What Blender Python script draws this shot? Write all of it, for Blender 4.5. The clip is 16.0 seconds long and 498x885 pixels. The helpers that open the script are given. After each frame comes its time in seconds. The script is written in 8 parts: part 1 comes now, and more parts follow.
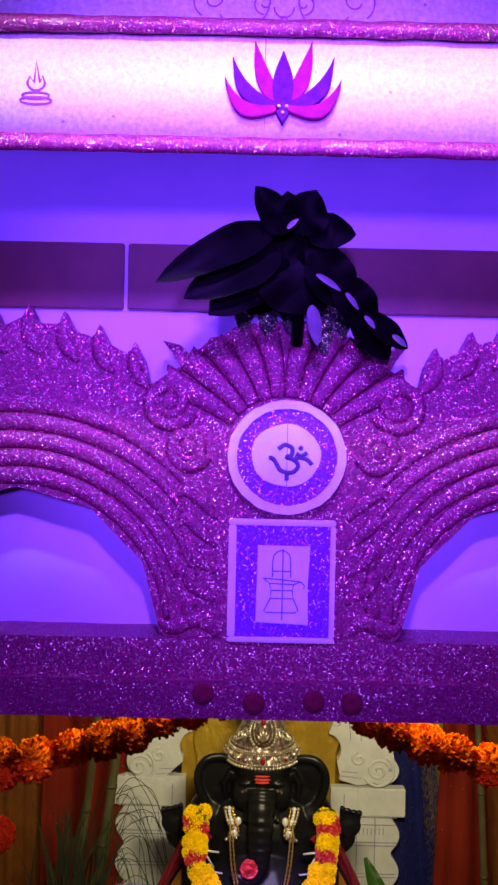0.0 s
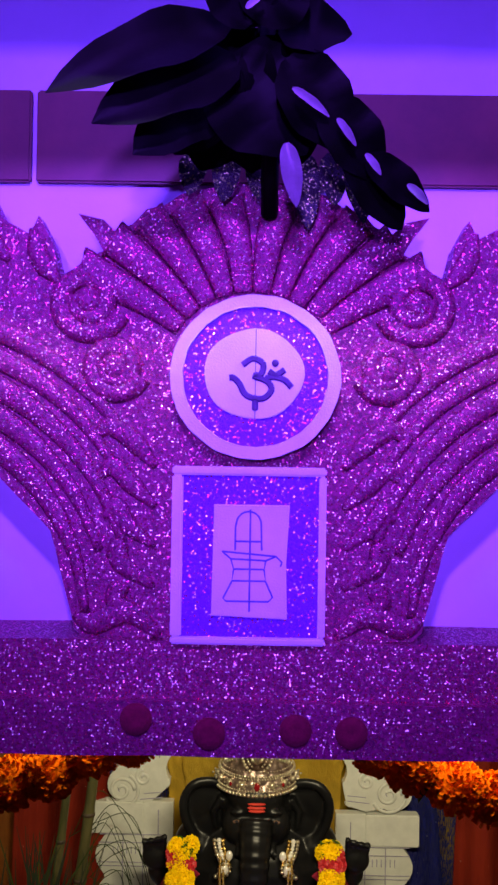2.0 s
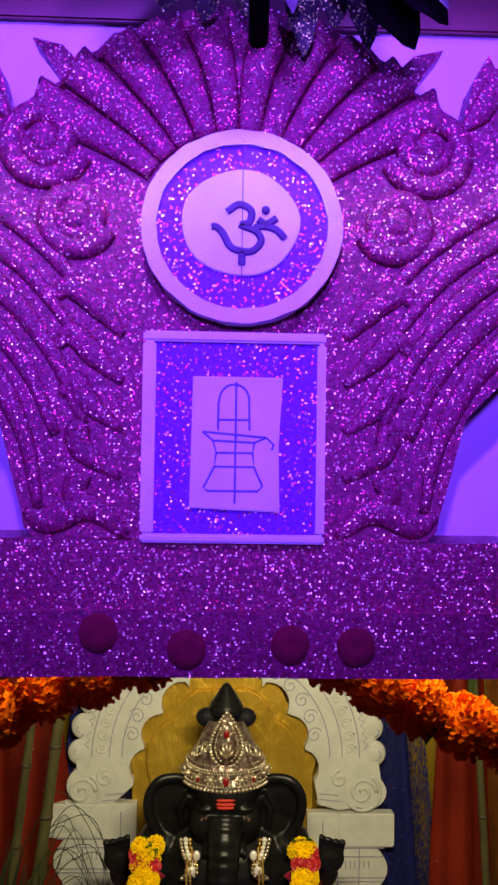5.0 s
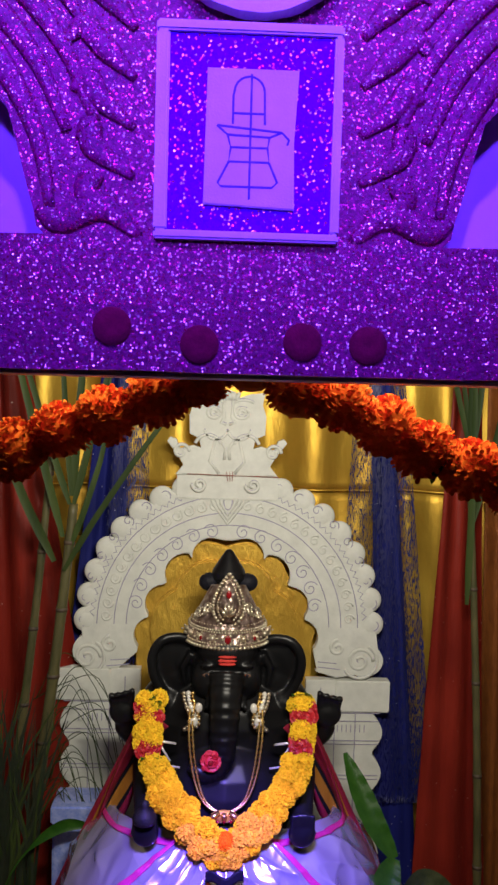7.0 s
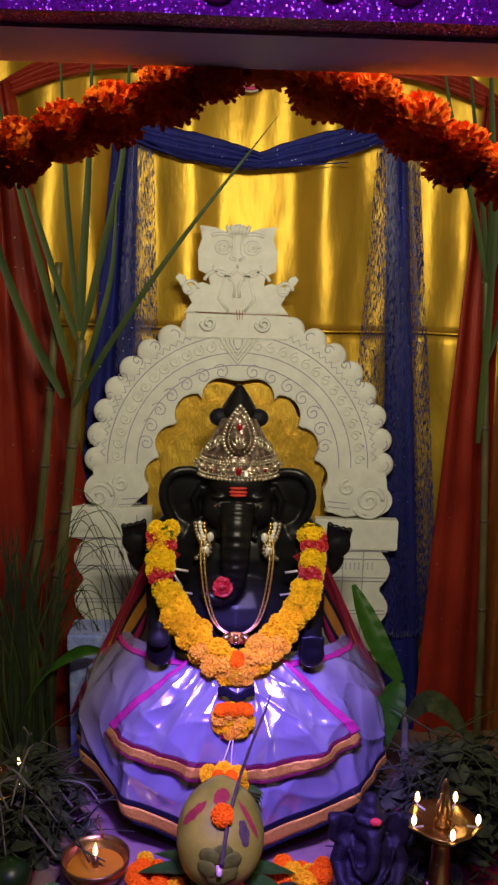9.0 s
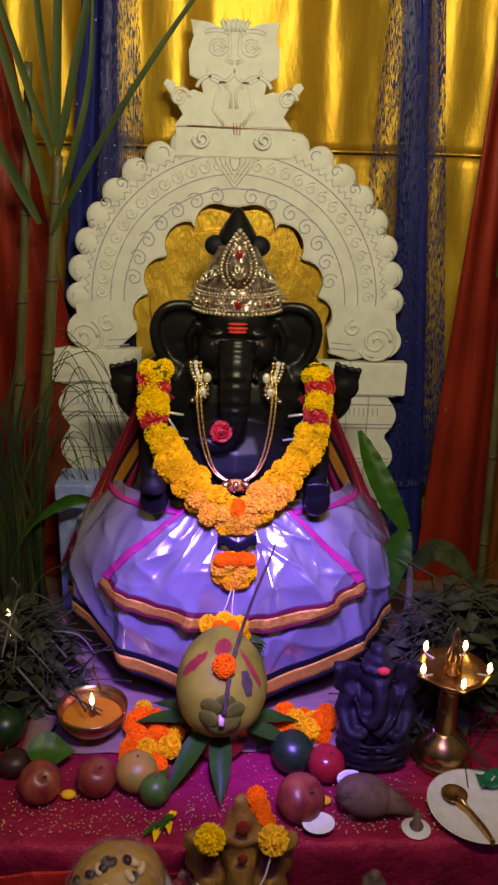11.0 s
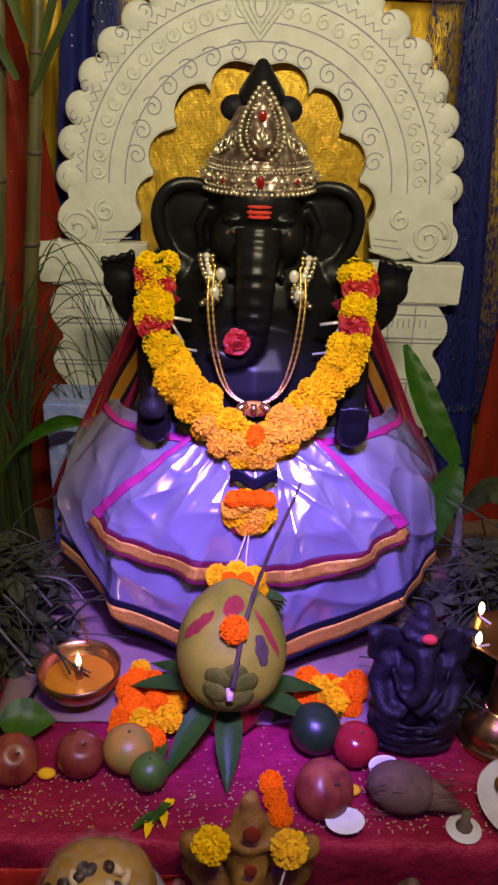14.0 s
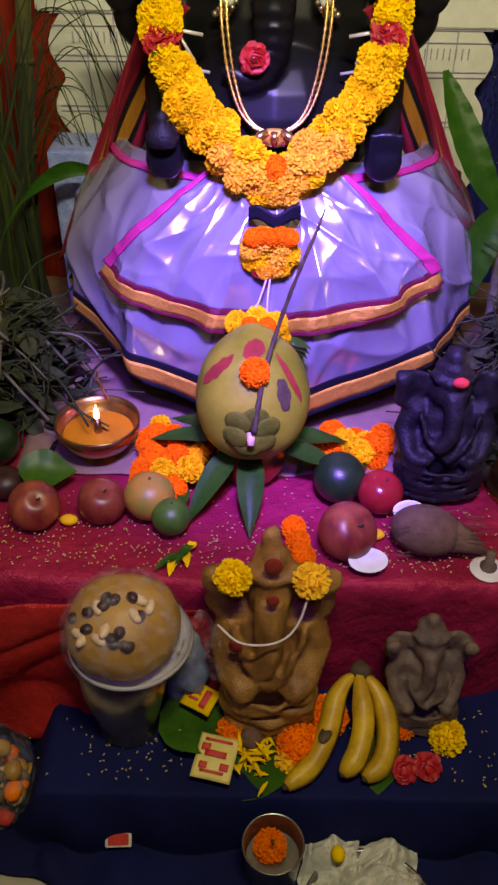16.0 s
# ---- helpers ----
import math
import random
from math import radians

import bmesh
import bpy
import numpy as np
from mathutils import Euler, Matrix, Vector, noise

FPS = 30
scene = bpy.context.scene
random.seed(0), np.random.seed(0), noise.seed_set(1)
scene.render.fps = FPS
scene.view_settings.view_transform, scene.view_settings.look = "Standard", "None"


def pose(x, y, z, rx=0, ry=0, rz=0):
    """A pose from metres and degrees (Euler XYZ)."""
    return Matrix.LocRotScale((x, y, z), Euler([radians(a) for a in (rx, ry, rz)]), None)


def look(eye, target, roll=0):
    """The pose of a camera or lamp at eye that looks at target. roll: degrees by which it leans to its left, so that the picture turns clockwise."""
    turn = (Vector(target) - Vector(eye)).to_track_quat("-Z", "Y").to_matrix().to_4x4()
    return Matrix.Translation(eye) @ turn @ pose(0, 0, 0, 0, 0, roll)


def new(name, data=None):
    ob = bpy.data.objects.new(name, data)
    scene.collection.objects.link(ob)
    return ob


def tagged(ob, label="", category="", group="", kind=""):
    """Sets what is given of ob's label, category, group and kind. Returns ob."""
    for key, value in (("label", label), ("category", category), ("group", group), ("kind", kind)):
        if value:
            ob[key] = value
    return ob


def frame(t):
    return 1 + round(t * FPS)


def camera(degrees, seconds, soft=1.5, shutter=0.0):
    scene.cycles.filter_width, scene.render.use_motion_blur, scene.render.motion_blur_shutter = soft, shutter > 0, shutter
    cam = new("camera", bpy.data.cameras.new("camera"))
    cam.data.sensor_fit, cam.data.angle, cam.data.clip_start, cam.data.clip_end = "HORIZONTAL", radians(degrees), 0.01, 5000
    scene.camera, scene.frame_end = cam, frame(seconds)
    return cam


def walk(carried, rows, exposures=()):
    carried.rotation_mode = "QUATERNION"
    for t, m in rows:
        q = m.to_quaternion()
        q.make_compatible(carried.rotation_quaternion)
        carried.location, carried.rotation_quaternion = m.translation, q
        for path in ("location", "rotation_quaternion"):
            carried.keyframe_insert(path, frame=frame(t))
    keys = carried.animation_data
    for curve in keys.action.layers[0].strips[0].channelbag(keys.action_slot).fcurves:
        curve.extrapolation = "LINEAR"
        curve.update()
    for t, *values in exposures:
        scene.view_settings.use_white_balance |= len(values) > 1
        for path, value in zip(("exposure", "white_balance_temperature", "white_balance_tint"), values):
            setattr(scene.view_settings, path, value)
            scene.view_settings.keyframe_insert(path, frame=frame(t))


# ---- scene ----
cam = camera(32.9, 16.0, soft=2.6)
METRES, EYE, TILT, LEAN, TURN = 1.35, 2.0, 0.0, -1.2, 0.0
ROWS = [
    (0.0, 0.0, 0.0, 0.0, 0.0, 0.0, -0.0),
    (0.5, -0.0002, 0.0361, -0.009, -1.55, 0.29, 0.23),
    (1.0, 0.0229, 0.0885, -0.0192, -1.28, 0.75, 0.09),
    (1.5, 0.0369, 0.1404, -0.0403, 0.4, 0.19, -0.02),
    (2.0, 0.028, 0.1903, -0.0498, 0.48, 0.73, 0.31),
    (2.5, 0.021, 0.2196, -0.0509, -1.91, 2.07, 0.78),
    (3.0, 0.0198, 0.2328, -0.0574, -2.34, 2.54, 1.18),
    (3.5, 0.0214, 0.2485, -0.0682, -2.18, 1.87, 1.13),
    (4.0, 0.0188, 0.2622, -0.0837, -1.9, 2.07, 0.39),
    (6.5, 0.0155, 0.2536, -0.1817, -2.15, -1.19, 0.17),
    (7.0, 0.0124, 0.258, -0.2126, -1.94, -3.2, -0.36),
    (7.5, 0.0102, 0.2642, -0.2422, -1.26, -4.44, -0.05),
    (8.0, 0.0085, 0.2676, -0.267, -1.38, -6.93, -0.11),
    (8.5, 0.0089, 0.2677, -0.287, -1.55, -9.11, -0.24),
    (9.0, 0.0068, 0.2698, -0.3018, -1.48, -11.01, -0.28),
    (9.5, 0.0011, 0.2859, -0.32, -2.46, -13.6, -0.23),
    (10.0, -0.0208, 0.3139, -0.3415, -2.99, -17.03, -0.44),
    (12.5, 0.0007, 0.481, -0.3855, -1.58, -22.17, -0.46),
    (13.0, -0.0155, 0.5144, -0.4016, -2.32, -23.24, -1.02),
    (13.5, -0.0095, 0.5534, -0.418, -2.02, -24.02, -0.87),
    (14.0, 0.0053, 0.5918, -0.4527, -0.31, -26.01, -0.7),
    (14.5, 0.0116, 0.6067, -0.4928, 0.44, -29.92, 0.42),
    (15.0, 0.0135, 0.6029, -0.5171, 0.99, -32.53, 0.65),
    (15.5, 0.0086, 0.5997, -0.5367, 0.86, -36.01, 0.81),
    (16.0, 0.0132, 0.599, -0.5499, 0.96, -38.59, 0.77),
]
EXPO = [(0.0, 0, 6500, 10), (6.4, 0, 6500, 7), (7.0, 0.06, 5300, 20), (7.5, 0, 6200, 11), (8.0, 0.1, 6200, 13), (8.5, -0.2, 5800, 22), (8.9, -0.28, 6000, 13), (9.5, -0.1, 5000, 18), (9.9, -0.15, 5700, 12), (10.2, -0.2, 6400, 8), (12.6, 0.15, 6500, 8), (13.0, 0.1, 5200, 25), (13.5, 0.1, 5000, 24), (13.9, 0.08, 6300, 8), (15.0, 0.0, 5400, 14), (15.5, 0.0, 6200, 2), (16.0, 0.4, 6500, 3)]
walk(cam, [(t, pose(0, 0, EYE, TILT, LEAN, TURN) @ pose(METRES * x, METRES * y, METRES * z, 90 + pitch, roll, yaw)) for t, x, y, z, yaw, pitch, roll in ROWS], EXPO)

# ---------------------------------------------------------------- light
world = bpy.data.worlds.new("world")
scene.world = world
world.use_nodes = True
world.node_tree.nodes["Background"].inputs[0].default_value = (0.2, 0.14, 0.5, 1)
world.node_tree.nodes["Background"].inputs[1].default_value = 0.006


def area_lamp(name, eye, target, w, h, power, colour, spread=180):
    data = bpy.data.lights.new(name, "AREA")
    data.shape, data.size, data.size_y, data.energy, data.color = "RECTANGLE", w, h, power, colour
    data.spread = radians(spread)
    ob = new(name, data)
    ob.matrix_world = look(eye, target)
    return ob


flood = bpy.data.lights.new("violet_flood_lamp", "SPOT")
flood.energy, flood.color, flood.spot_size, flood.spot_blend, flood.shadow_soft_size = 86, (0.19, 0.042, 1.0), radians(66), 0.8, 0.03
flood_ob = new("violet_flood_lamp", flood)
flood_ob.matrix_world = look((0.0, 0.02, 2.44), (0.04, 0.85, 2.0))
# added fill spot with no known source, lifts the shadowed fan
low_flood = bpy.data.lights.new("violet_fan_fill", "SPOT")
low_flood.energy, low_flood.color, low_flood.spot_size, low_flood.spot_blend, low_flood.shadow_soft_size = 135, (0.19, 0.042, 1.0), radians(30), 0.7, 0.05
low_flood_ob = new("violet_fan_fill", low_flood)
low_flood_ob.matrix_world = look((-0.05, -0.6, 2.14), (0.04, 0.85, 2.09))
# added unseen spot behind the lintel, cone set to reach only the skirt
beam = bpy.data.lights.new("violet_skirt_fill", "SPOT")
beam.energy, beam.color, beam.spot_size, beam.spot_blend, beam.shadow_soft_size = 360, (0.18, 0.070, 1.0), radians(31), 0.6, 0.08
beam_ob = new("violet_skirt_fill", beam)
beam_ob.matrix_world = look((0.06, 1.08, 1.77), (0.09, 2.00, 0.555))
# added fill under the canopy to tint the wall top, no strip known there
area_lamp("violet_wall_fill", (0.03, 0.715, 2.325), (0.03, 0.84, 1.95), 1.0, 0.02, 1.5, (0.15, 0.04, 1.0))
# added narrow fill that whitens only the fascia board, no tube known there
area_lamp("fascia_fill", (0.06, 0.33, 2.62), (0.06, 0.67, 2.265), 1.2, 0.05, 0.78, (0.68, 0.53, 1.0), 15)
area_lamp("warm_lintel_lamp", (0.16, 0.972, 1.94), (0.08, 2.5, 1.60), 0.40, 0.06, 22.0, (1.0, 0.86, 0.54))


# ---------------------------------------------------------------- materials
def mat_base(name, rough=0.6, metal=0.0):
    m = bpy.data.materials.new(name)
    m.use_nodes = True
    nt = m.node_tree
    b = nt.nodes["Principled BSDF"]
    b.inputs["Roughness"].default_value = rough
    b.inputs["Metallic"].default_value = metal
    return m, nt, b


def node(nt, kind, **kw):
    n = nt.nodes.new(kind)
    for k, v in kw.items():
        n.inputs[k.replace("_", " ")].default_value = v
    return n


def coords(nt, scale=(1, 1, 1)):
    tc = nt.nodes.new("ShaderNodeTexCoord")
    mp = nt.nodes.new("ShaderNodeMapping")
    mp.inputs["Scale"].default_value = scale
    nt.links.new(tc.outputs["Object"], mp.inputs["Vector"])
    return mp.outputs["Vector"]


def ramp(nt, stops):
    r = nt.nodes.new("ShaderNodeValToRGB")
    e = r.color_ramp.elements
    e[0].position, e[0].color = stops[0][0], (*stops[0][1], 1)
    e[1].position, e[1].color = stops[-1][0], (*stops[-1][1], 1)
    for p, c in stops[1:-1]:
        k = e.new(p)
        k.color = (*c, 1)
    return r


def mixed(name, c1, c2, scale=30, rough=0.6, metal=0.0, bump=0.15, fine=400, stretch=(1, 1, 1), vary=0.25, sheen=0.0, coat=0.0, dist=0.002, gloss=0.5):
    """Two-scale surface: coarse blotches between two colours, fine relief, and a spread from piece to piece."""
    m, nt, b = mat_base(name, rough, metal)
    v = coords(nt, stretch)
    n1 = node(nt, "ShaderNodeTexNoise", Scale=scale, Detail=5.0, Roughness=0.65)
    n2 = node(nt, "ShaderNodeTexNoise", Scale=fine, Detail=2.0)
    nt.links.new(v, n1.inputs["Vector"])
    nt.links.new(v, n2.inputs["Vector"])
    r = ramp(nt, [(0.32, c1), (0.68, c2)])
    nt.links.new(n1.outputs["Fac"], r.inputs["Fac"])
    info = nt.nodes.new("ShaderNodeObjectInfo")
    geo = nt.nodes.new("ShaderNodeNewGeometry")
    add = nt.nodes.new("ShaderNodeMath")
    add.operation = "ADD"
    nt.links.new(info.outputs["Random"], add.inputs[0])
    nt.links.new(geo.outputs["Random Per Island"], add.inputs[1])
    rng = nt.nodes.new("ShaderNodeMapRange")
    rng.inputs["From Max"].default_value = 2.0
    rng.inputs["To Min"].default_value = 1 - vary
    rng.inputs["To Max"].default_value = 1 + vary
    nt.links.new(add.outputs[0], rng.inputs["Value"])
    hsv = nt.nodes.new("ShaderNodeHueSaturation")
    nt.links.new(rng.outputs[0], hsv.inputs["Value"])
    nt.links.new(r.outputs["Color"], hsv.inputs["Color"])
    nt.links.new(hsv.outputs["Color"], b.inputs["Base Color"])
    bp = node(nt, "ShaderNodeBump", Strength=bump, Distance=dist)
    sm = nt.nodes.new("ShaderNodeMath")
    sm.operation = "ADD"
    nt.links.new(n1.outputs["Fac"], sm.inputs[0])
    nt.links.new(n2.outputs["Fac"], sm.inputs[1])
    nt.links.new(sm.outputs[0], bp.inputs["Height"])
    nt.links.new(bp.outputs["Normal"], b.inputs["Normal"])
    b.inputs["Sheen Weight"].default_value = sheen
    b.inputs["Coat Weight"].default_value = coat
    b.inputs["Specular IOR Level"].default_value = gloss
    b.inputs["Coat Roughness"].default_value = 0.15
    return m


def glitter(name, base, deep, density=600, cover=0.7, tilt=0.9, flake=(0.98, 0.85, 0.55), size=0.30, tint=(0.95, 0.10, 0.26)):
    """Coloured felt with loose foil flakes strewn on it, every flake turned its own way."""
    m, nt, b = mat_base(name, 0.5)
    v = coords(nt)
    vor = node(nt, "ShaderNodeTexVoronoi", Scale=float(density))
    nt.links.new(v, vor.inputs["Vector"])
    sep = nt.nodes.new("ShaderNodeSeparateColor")
    nt.links.new(vor.outputs["Color"], sep.inputs[0])
    some = nt.nodes.new("ShaderNodeMath")
    some.operation = "LESS_THAN"
    some.inputs[1].default_value = cover
    nt.links.new(sep.outputs[1], some.inputs[0])
    near = nt.nodes.new("ShaderNodeMath")
    near.operation = "LESS_THAN"
    near.inputs[1].default_value = size
    nt.links.new(vor.outputs["Distance"], near.inputs[0])
    on = nt.nodes.new("ShaderNodeMath")
    on.operation = "MULTIPLY"
    nt.links.new(some.outputs[0], on.inputs[0])
    nt.links.new(near.outputs[0], on.inputs[1])
    turn = nt.nodes.new("ShaderNodeMath")
    turn.operation = "MULTIPLY"
    turn.inputs[1].default_value = tilt
    nt.links.new(on.outputs[0], turn.inputs[0])
    sub = nt.nodes.new("ShaderNodeVectorMath")
    sub.operation = "SUBTRACT"
    sub.inputs[1].default_value = (0.5, 0.5, 0.5)
    nt.links.new(vor.outputs["Color"], sub.inputs[0])
    sc = nt.nodes.new("ShaderNodeVectorMath")
    sc.operation = "SCALE"
    nt.links.new(turn.outputs[0], sc.inputs["Scale"])
    nt.links.new(sub.outputs[0], sc.inputs[0])
    n1 = node(nt, "ShaderNodeTexNoise", Scale=330.0, Detail=4.0, Roughness=0.8)
    nt.links.new(v, n1.inputs["Vector"])
    bp = node(nt, "ShaderNodeBump", Strength=0.6, Distance=0.0015)
    nt.links.new(n1.outputs["Fac"], bp.inputs["Height"])
    add = nt.nodes.new("ShaderNodeVectorMath")
    add.operation = "ADD"
    nt.links.new(bp.outputs["Normal"], add.inputs[0])
    nt.links.new(sc.outputs[0], add.inputs[1])
    nor = nt.nodes.new("ShaderNodeVectorMath")
    nor.operation = "NORMALIZE"
    nt.links.new(add.outputs[0], nor.inputs[0])
    nt.links.new(nor.outputs[0], b.inputs["Normal"])
    r = ramp(nt, [(0.38, deep), (0.62, base)])
    nt.links.new(n1.outputs["Fac"], r.inputs["Fac"])
    tone = ramp(nt, [(0.55, tint), (0.85, flake)])
    nt.links.new(sep.outputs[2], tone.inputs["Fac"])
    mix = nt.nodes.new("ShaderNodeMix")
    mix.data_type = "RGBA"
    nt.links.new(on.outputs[0], mix.inputs["Factor"])
    nt.links.new(r.outputs["Color"], mix.inputs[6])
    nt.links.new(tone.outputs["Color"], mix.inputs[7])
    nt.links.new(mix.outputs[2], b.inputs["Base Color"])
    for name_, k, c in (("Metallic", 0.85, 0.0), ("Roughness", -0.28, 0.52)):
        f = nt.nodes.new("ShaderNodeMath")
        f.operation = "MULTIPLY_ADD"
        f.inputs[1].default_value = k
        f.inputs[2].default_value = c
        nt.links.new(on.outputs[0], f.inputs[0])
        nt.links.new(f.outputs[0], b.inputs[name_])
    return m


def emitter(name, colour, power):
    m, nt, b = mat_base(name)
    b.inputs["Base Color"].default_value = (*colour, 1)
    b.inputs["Emission Color"].default_value = (*colour, 1)
    b.inputs["Emission Strength"].default_value = power
    return m


def cloth(name, c1, c2, rough=0.55, weave=900, sheen=0.2, metal=0.0, folds=14.0, bump=0.25, stretch=(1, 1, 0.12)):
    """Woven cloth: thread relief both ways, soft creases, uneven dye."""
    m, nt, b = mat_base(name, rough, metal)
    v = coords(nt)
    vs = coords(nt, stretch)
    w1 = node(nt, "ShaderNodeTexWave", Scale=weave / 6.0, Distortion=1.0)
    w2 = node(nt, "ShaderNodeTexWave", Scale=weave / 6.0, Distortion=1.0)
    w2.bands_direction = "Z"
    n1 = node(nt, "ShaderNodeTexNoise", Scale=folds, Detail=6.0, Roughness=0.6)
    n3 = node(nt, "ShaderNodeTexNoise", Scale=5.0, Detail=5.0)
    nt.links.new(v, w1.inputs["Vector"])
    nt.links.new(v, w2.inputs["Vector"])
    nt.links.new(vs, n1.inputs["Vector"])
    nt.links.new(v, n3.inputs["Vector"])
    r = ramp(nt, [(0.3, c1), (0.7, c2)])
    mixn = nt.nodes.new("ShaderNodeMath")
    mixn.operation = "MULTIPLY_ADD"
    mixn.inputs[1].default_value = 0.5
    nt.links.new(n1.outputs["Fac"], mixn.inputs[0])
    half = nt.nodes.new("ShaderNodeMath")
    half.operation = "MULTIPLY"
    half.inputs[1].default_value = 0.5
    nt.links.new(n3.outputs["Fac"], half.inputs[0])
    nt.links.new(half.outputs[0], mixn.inputs[2])
    nt.links.new(mixn.outputs[0], r.inputs["Fac"])
    nt.links.new(r.outputs["Color"], b.inputs["Base Color"])
    sm = nt.nodes.new("ShaderNodeMath")
    sm.operation = "ADD"
    nt.links.new(w1.outputs["Fac"], sm.inputs[0])
    nt.links.new(w2.outputs["Fac"], sm.inputs[1])
    b1 = node(nt, "ShaderNodeBump", Strength=bump * 0.4, Distance=0.0006)
    nt.links.new(sm.outputs[0], b1.inputs["Height"])
    b2 = node(nt, "ShaderNodeBump", Strength=bump, Distance=0.02)
    nt.links.new(n1.outputs["Fac"], b2.inputs["Height"])
    nt.links.new(b1.outputs["Normal"], b2.inputs["Normal"])
    nt.links.new(b2.outputs["Normal"], b.inputs["Normal"])
    b.inputs["Specular IOR Level"].default_value = 0.18
    return m


def net_cloth(name, c1, c2, cover=0.5):
    """Loose net: threads with gaps between them."""
    m, nt, b = mat_base(name, 0.5)
    v = coords(nt, (1, 1, 0.10))
    n1 = node(nt, "ShaderNodeTexNoise", Scale=520.0, Detail=2.0)
    n2 = node(nt, "ShaderNodeTexNoise", Scale=22.0, Detail=3.0)
    nt.links.new(v, n1.inputs["Vector"])
    nt.links.new(v, n2.inputs["Vector"])
    r = ramp(nt, [(0.3, c1), (0.7, c2)])
    nt.links.new(n2.outputs["Fac"], r.inputs["Fac"])
    nt.links.new(r.outputs["Color"], b.inputs["Base Color"])
    ad = nt.nodes.new("ShaderNodeMath")
    ad.operation = "MULTIPLY_ADD"
    ad.inputs[1].default_value = 0.2
    nt.links.new(n2.outputs["Fac"], ad.inputs[0])
    nt.links.new(n1.outputs["Fac"], ad.inputs[2])
    gt = nt.nodes.new("ShaderNodeMath")
    gt.operation = "GREATER_THAN"
    gt.inputs[1].default_value = 1.0 - cover
    nt.links.new(ad.outputs[0], gt.inputs[0])
    nt.links.new(gt.outputs[0], b.inputs["Alpha"])
    return m


def sequins(m, size=130.0, colour=(0.55, 0.58, 0.7), part_of=0.09):
    """Scattered tiny sequins sewn on a cloth."""
    nt = m.node_tree
    b = nt.nodes["Principled BSDF"]
    was = b.inputs["Base Color"].links[0].from_socket
    v = coords(nt)
    vor = node(nt, "ShaderNodeTexVoronoi", Scale=size)
    nt.links.new(v, vor.inputs["Vector"])
    sep = nt.nodes.new("ShaderNodeSeparateColor")
    nt.links.new(vor.outputs["Color"], sep.inputs[0])
    near = nt.nodes.new("ShaderNodeMath")
    near.operation = "LESS_THAN"
    near.inputs[1].default_value = 0.2
    nt.links.new(vor.outputs["Distance"], near.inputs[0])
    few = nt.nodes.new("ShaderNodeMath")
    few.operation = "LESS_THAN"
    few.inputs[1].default_value = part_of
    nt.links.new(sep.outputs[0], few.inputs[0])
    both = nt.nodes.new("ShaderNodeMath")
    both.operation = "MULTIPLY"
    nt.links.new(near.outputs[0], both.inputs[0])
    nt.links.new(few.outputs[0], both.inputs[1])
    mx = nt.nodes.new("ShaderNodeMix")
    mx.data_type = "RGBA"
    nt.links.new(both.outputs[0], mx.inputs["Factor"])
    nt.links.new(was, mx.inputs[6])
    mx.inputs[7].default_value = (*colour, 1)
    nt.links.new(mx.outputs[2], b.inputs["Base Color"])
    nt.links.new(both.outputs[0], b.inputs["Metallic"])


def satin(name):
    """Slippery white satin: smooth slack stretches with fine slanting wrinkles and a clear gloss."""
    m, nt, b = mat_base(name, 0.20, 0.62)
    v = coords(nt, (1.25, 1, 0.6))
    n1 = node(nt, "ShaderNodeTexNoise", Scale=9.0, Detail=1.2, Roughness=0.45, Distortion=0.8)
    n2 = node(nt, "ShaderNodeTexNoise", Scale=900.0, Detail=1.0)
    nt.links.new(v, n1.inputs["Vector"])
    nt.links.new(v, n2.inputs["Vector"])
    r = ramp(nt, [(0.3, (0.40, 0.38, 0.42)), (0.7, (0.54, 0.52, 0.56))])
    nt.links.new(n1.outputs["Fac"], r.inputs["Fac"])
    nt.links.new(r.outputs["Color"], b.inputs["Base Color"])
    b1 = node(nt, "ShaderNodeBump", Strength=0.05, Distance=0.0005)
    nt.links.new(n2.outputs["Fac"], b1.inputs["Height"])
    b2 = node(nt, "ShaderNodeBump", Strength=0.7, Distance=0.035)
    nt.links.new(n1.outputs["Fac"], b2.inputs["Height"])
    nt.links.new(b1.outputs["Normal"], b2.inputs["Normal"])
    nt.links.new(b2.outputs["Normal"], b.inputs["Normal"])
    b.inputs["Coat Weight"].default_value = 1.0
    b.inputs["Coat Roughness"].default_value = 0.10
    nt.links.new(b2.outputs["Normal"], b.inputs["Coat Normal"])
    return m


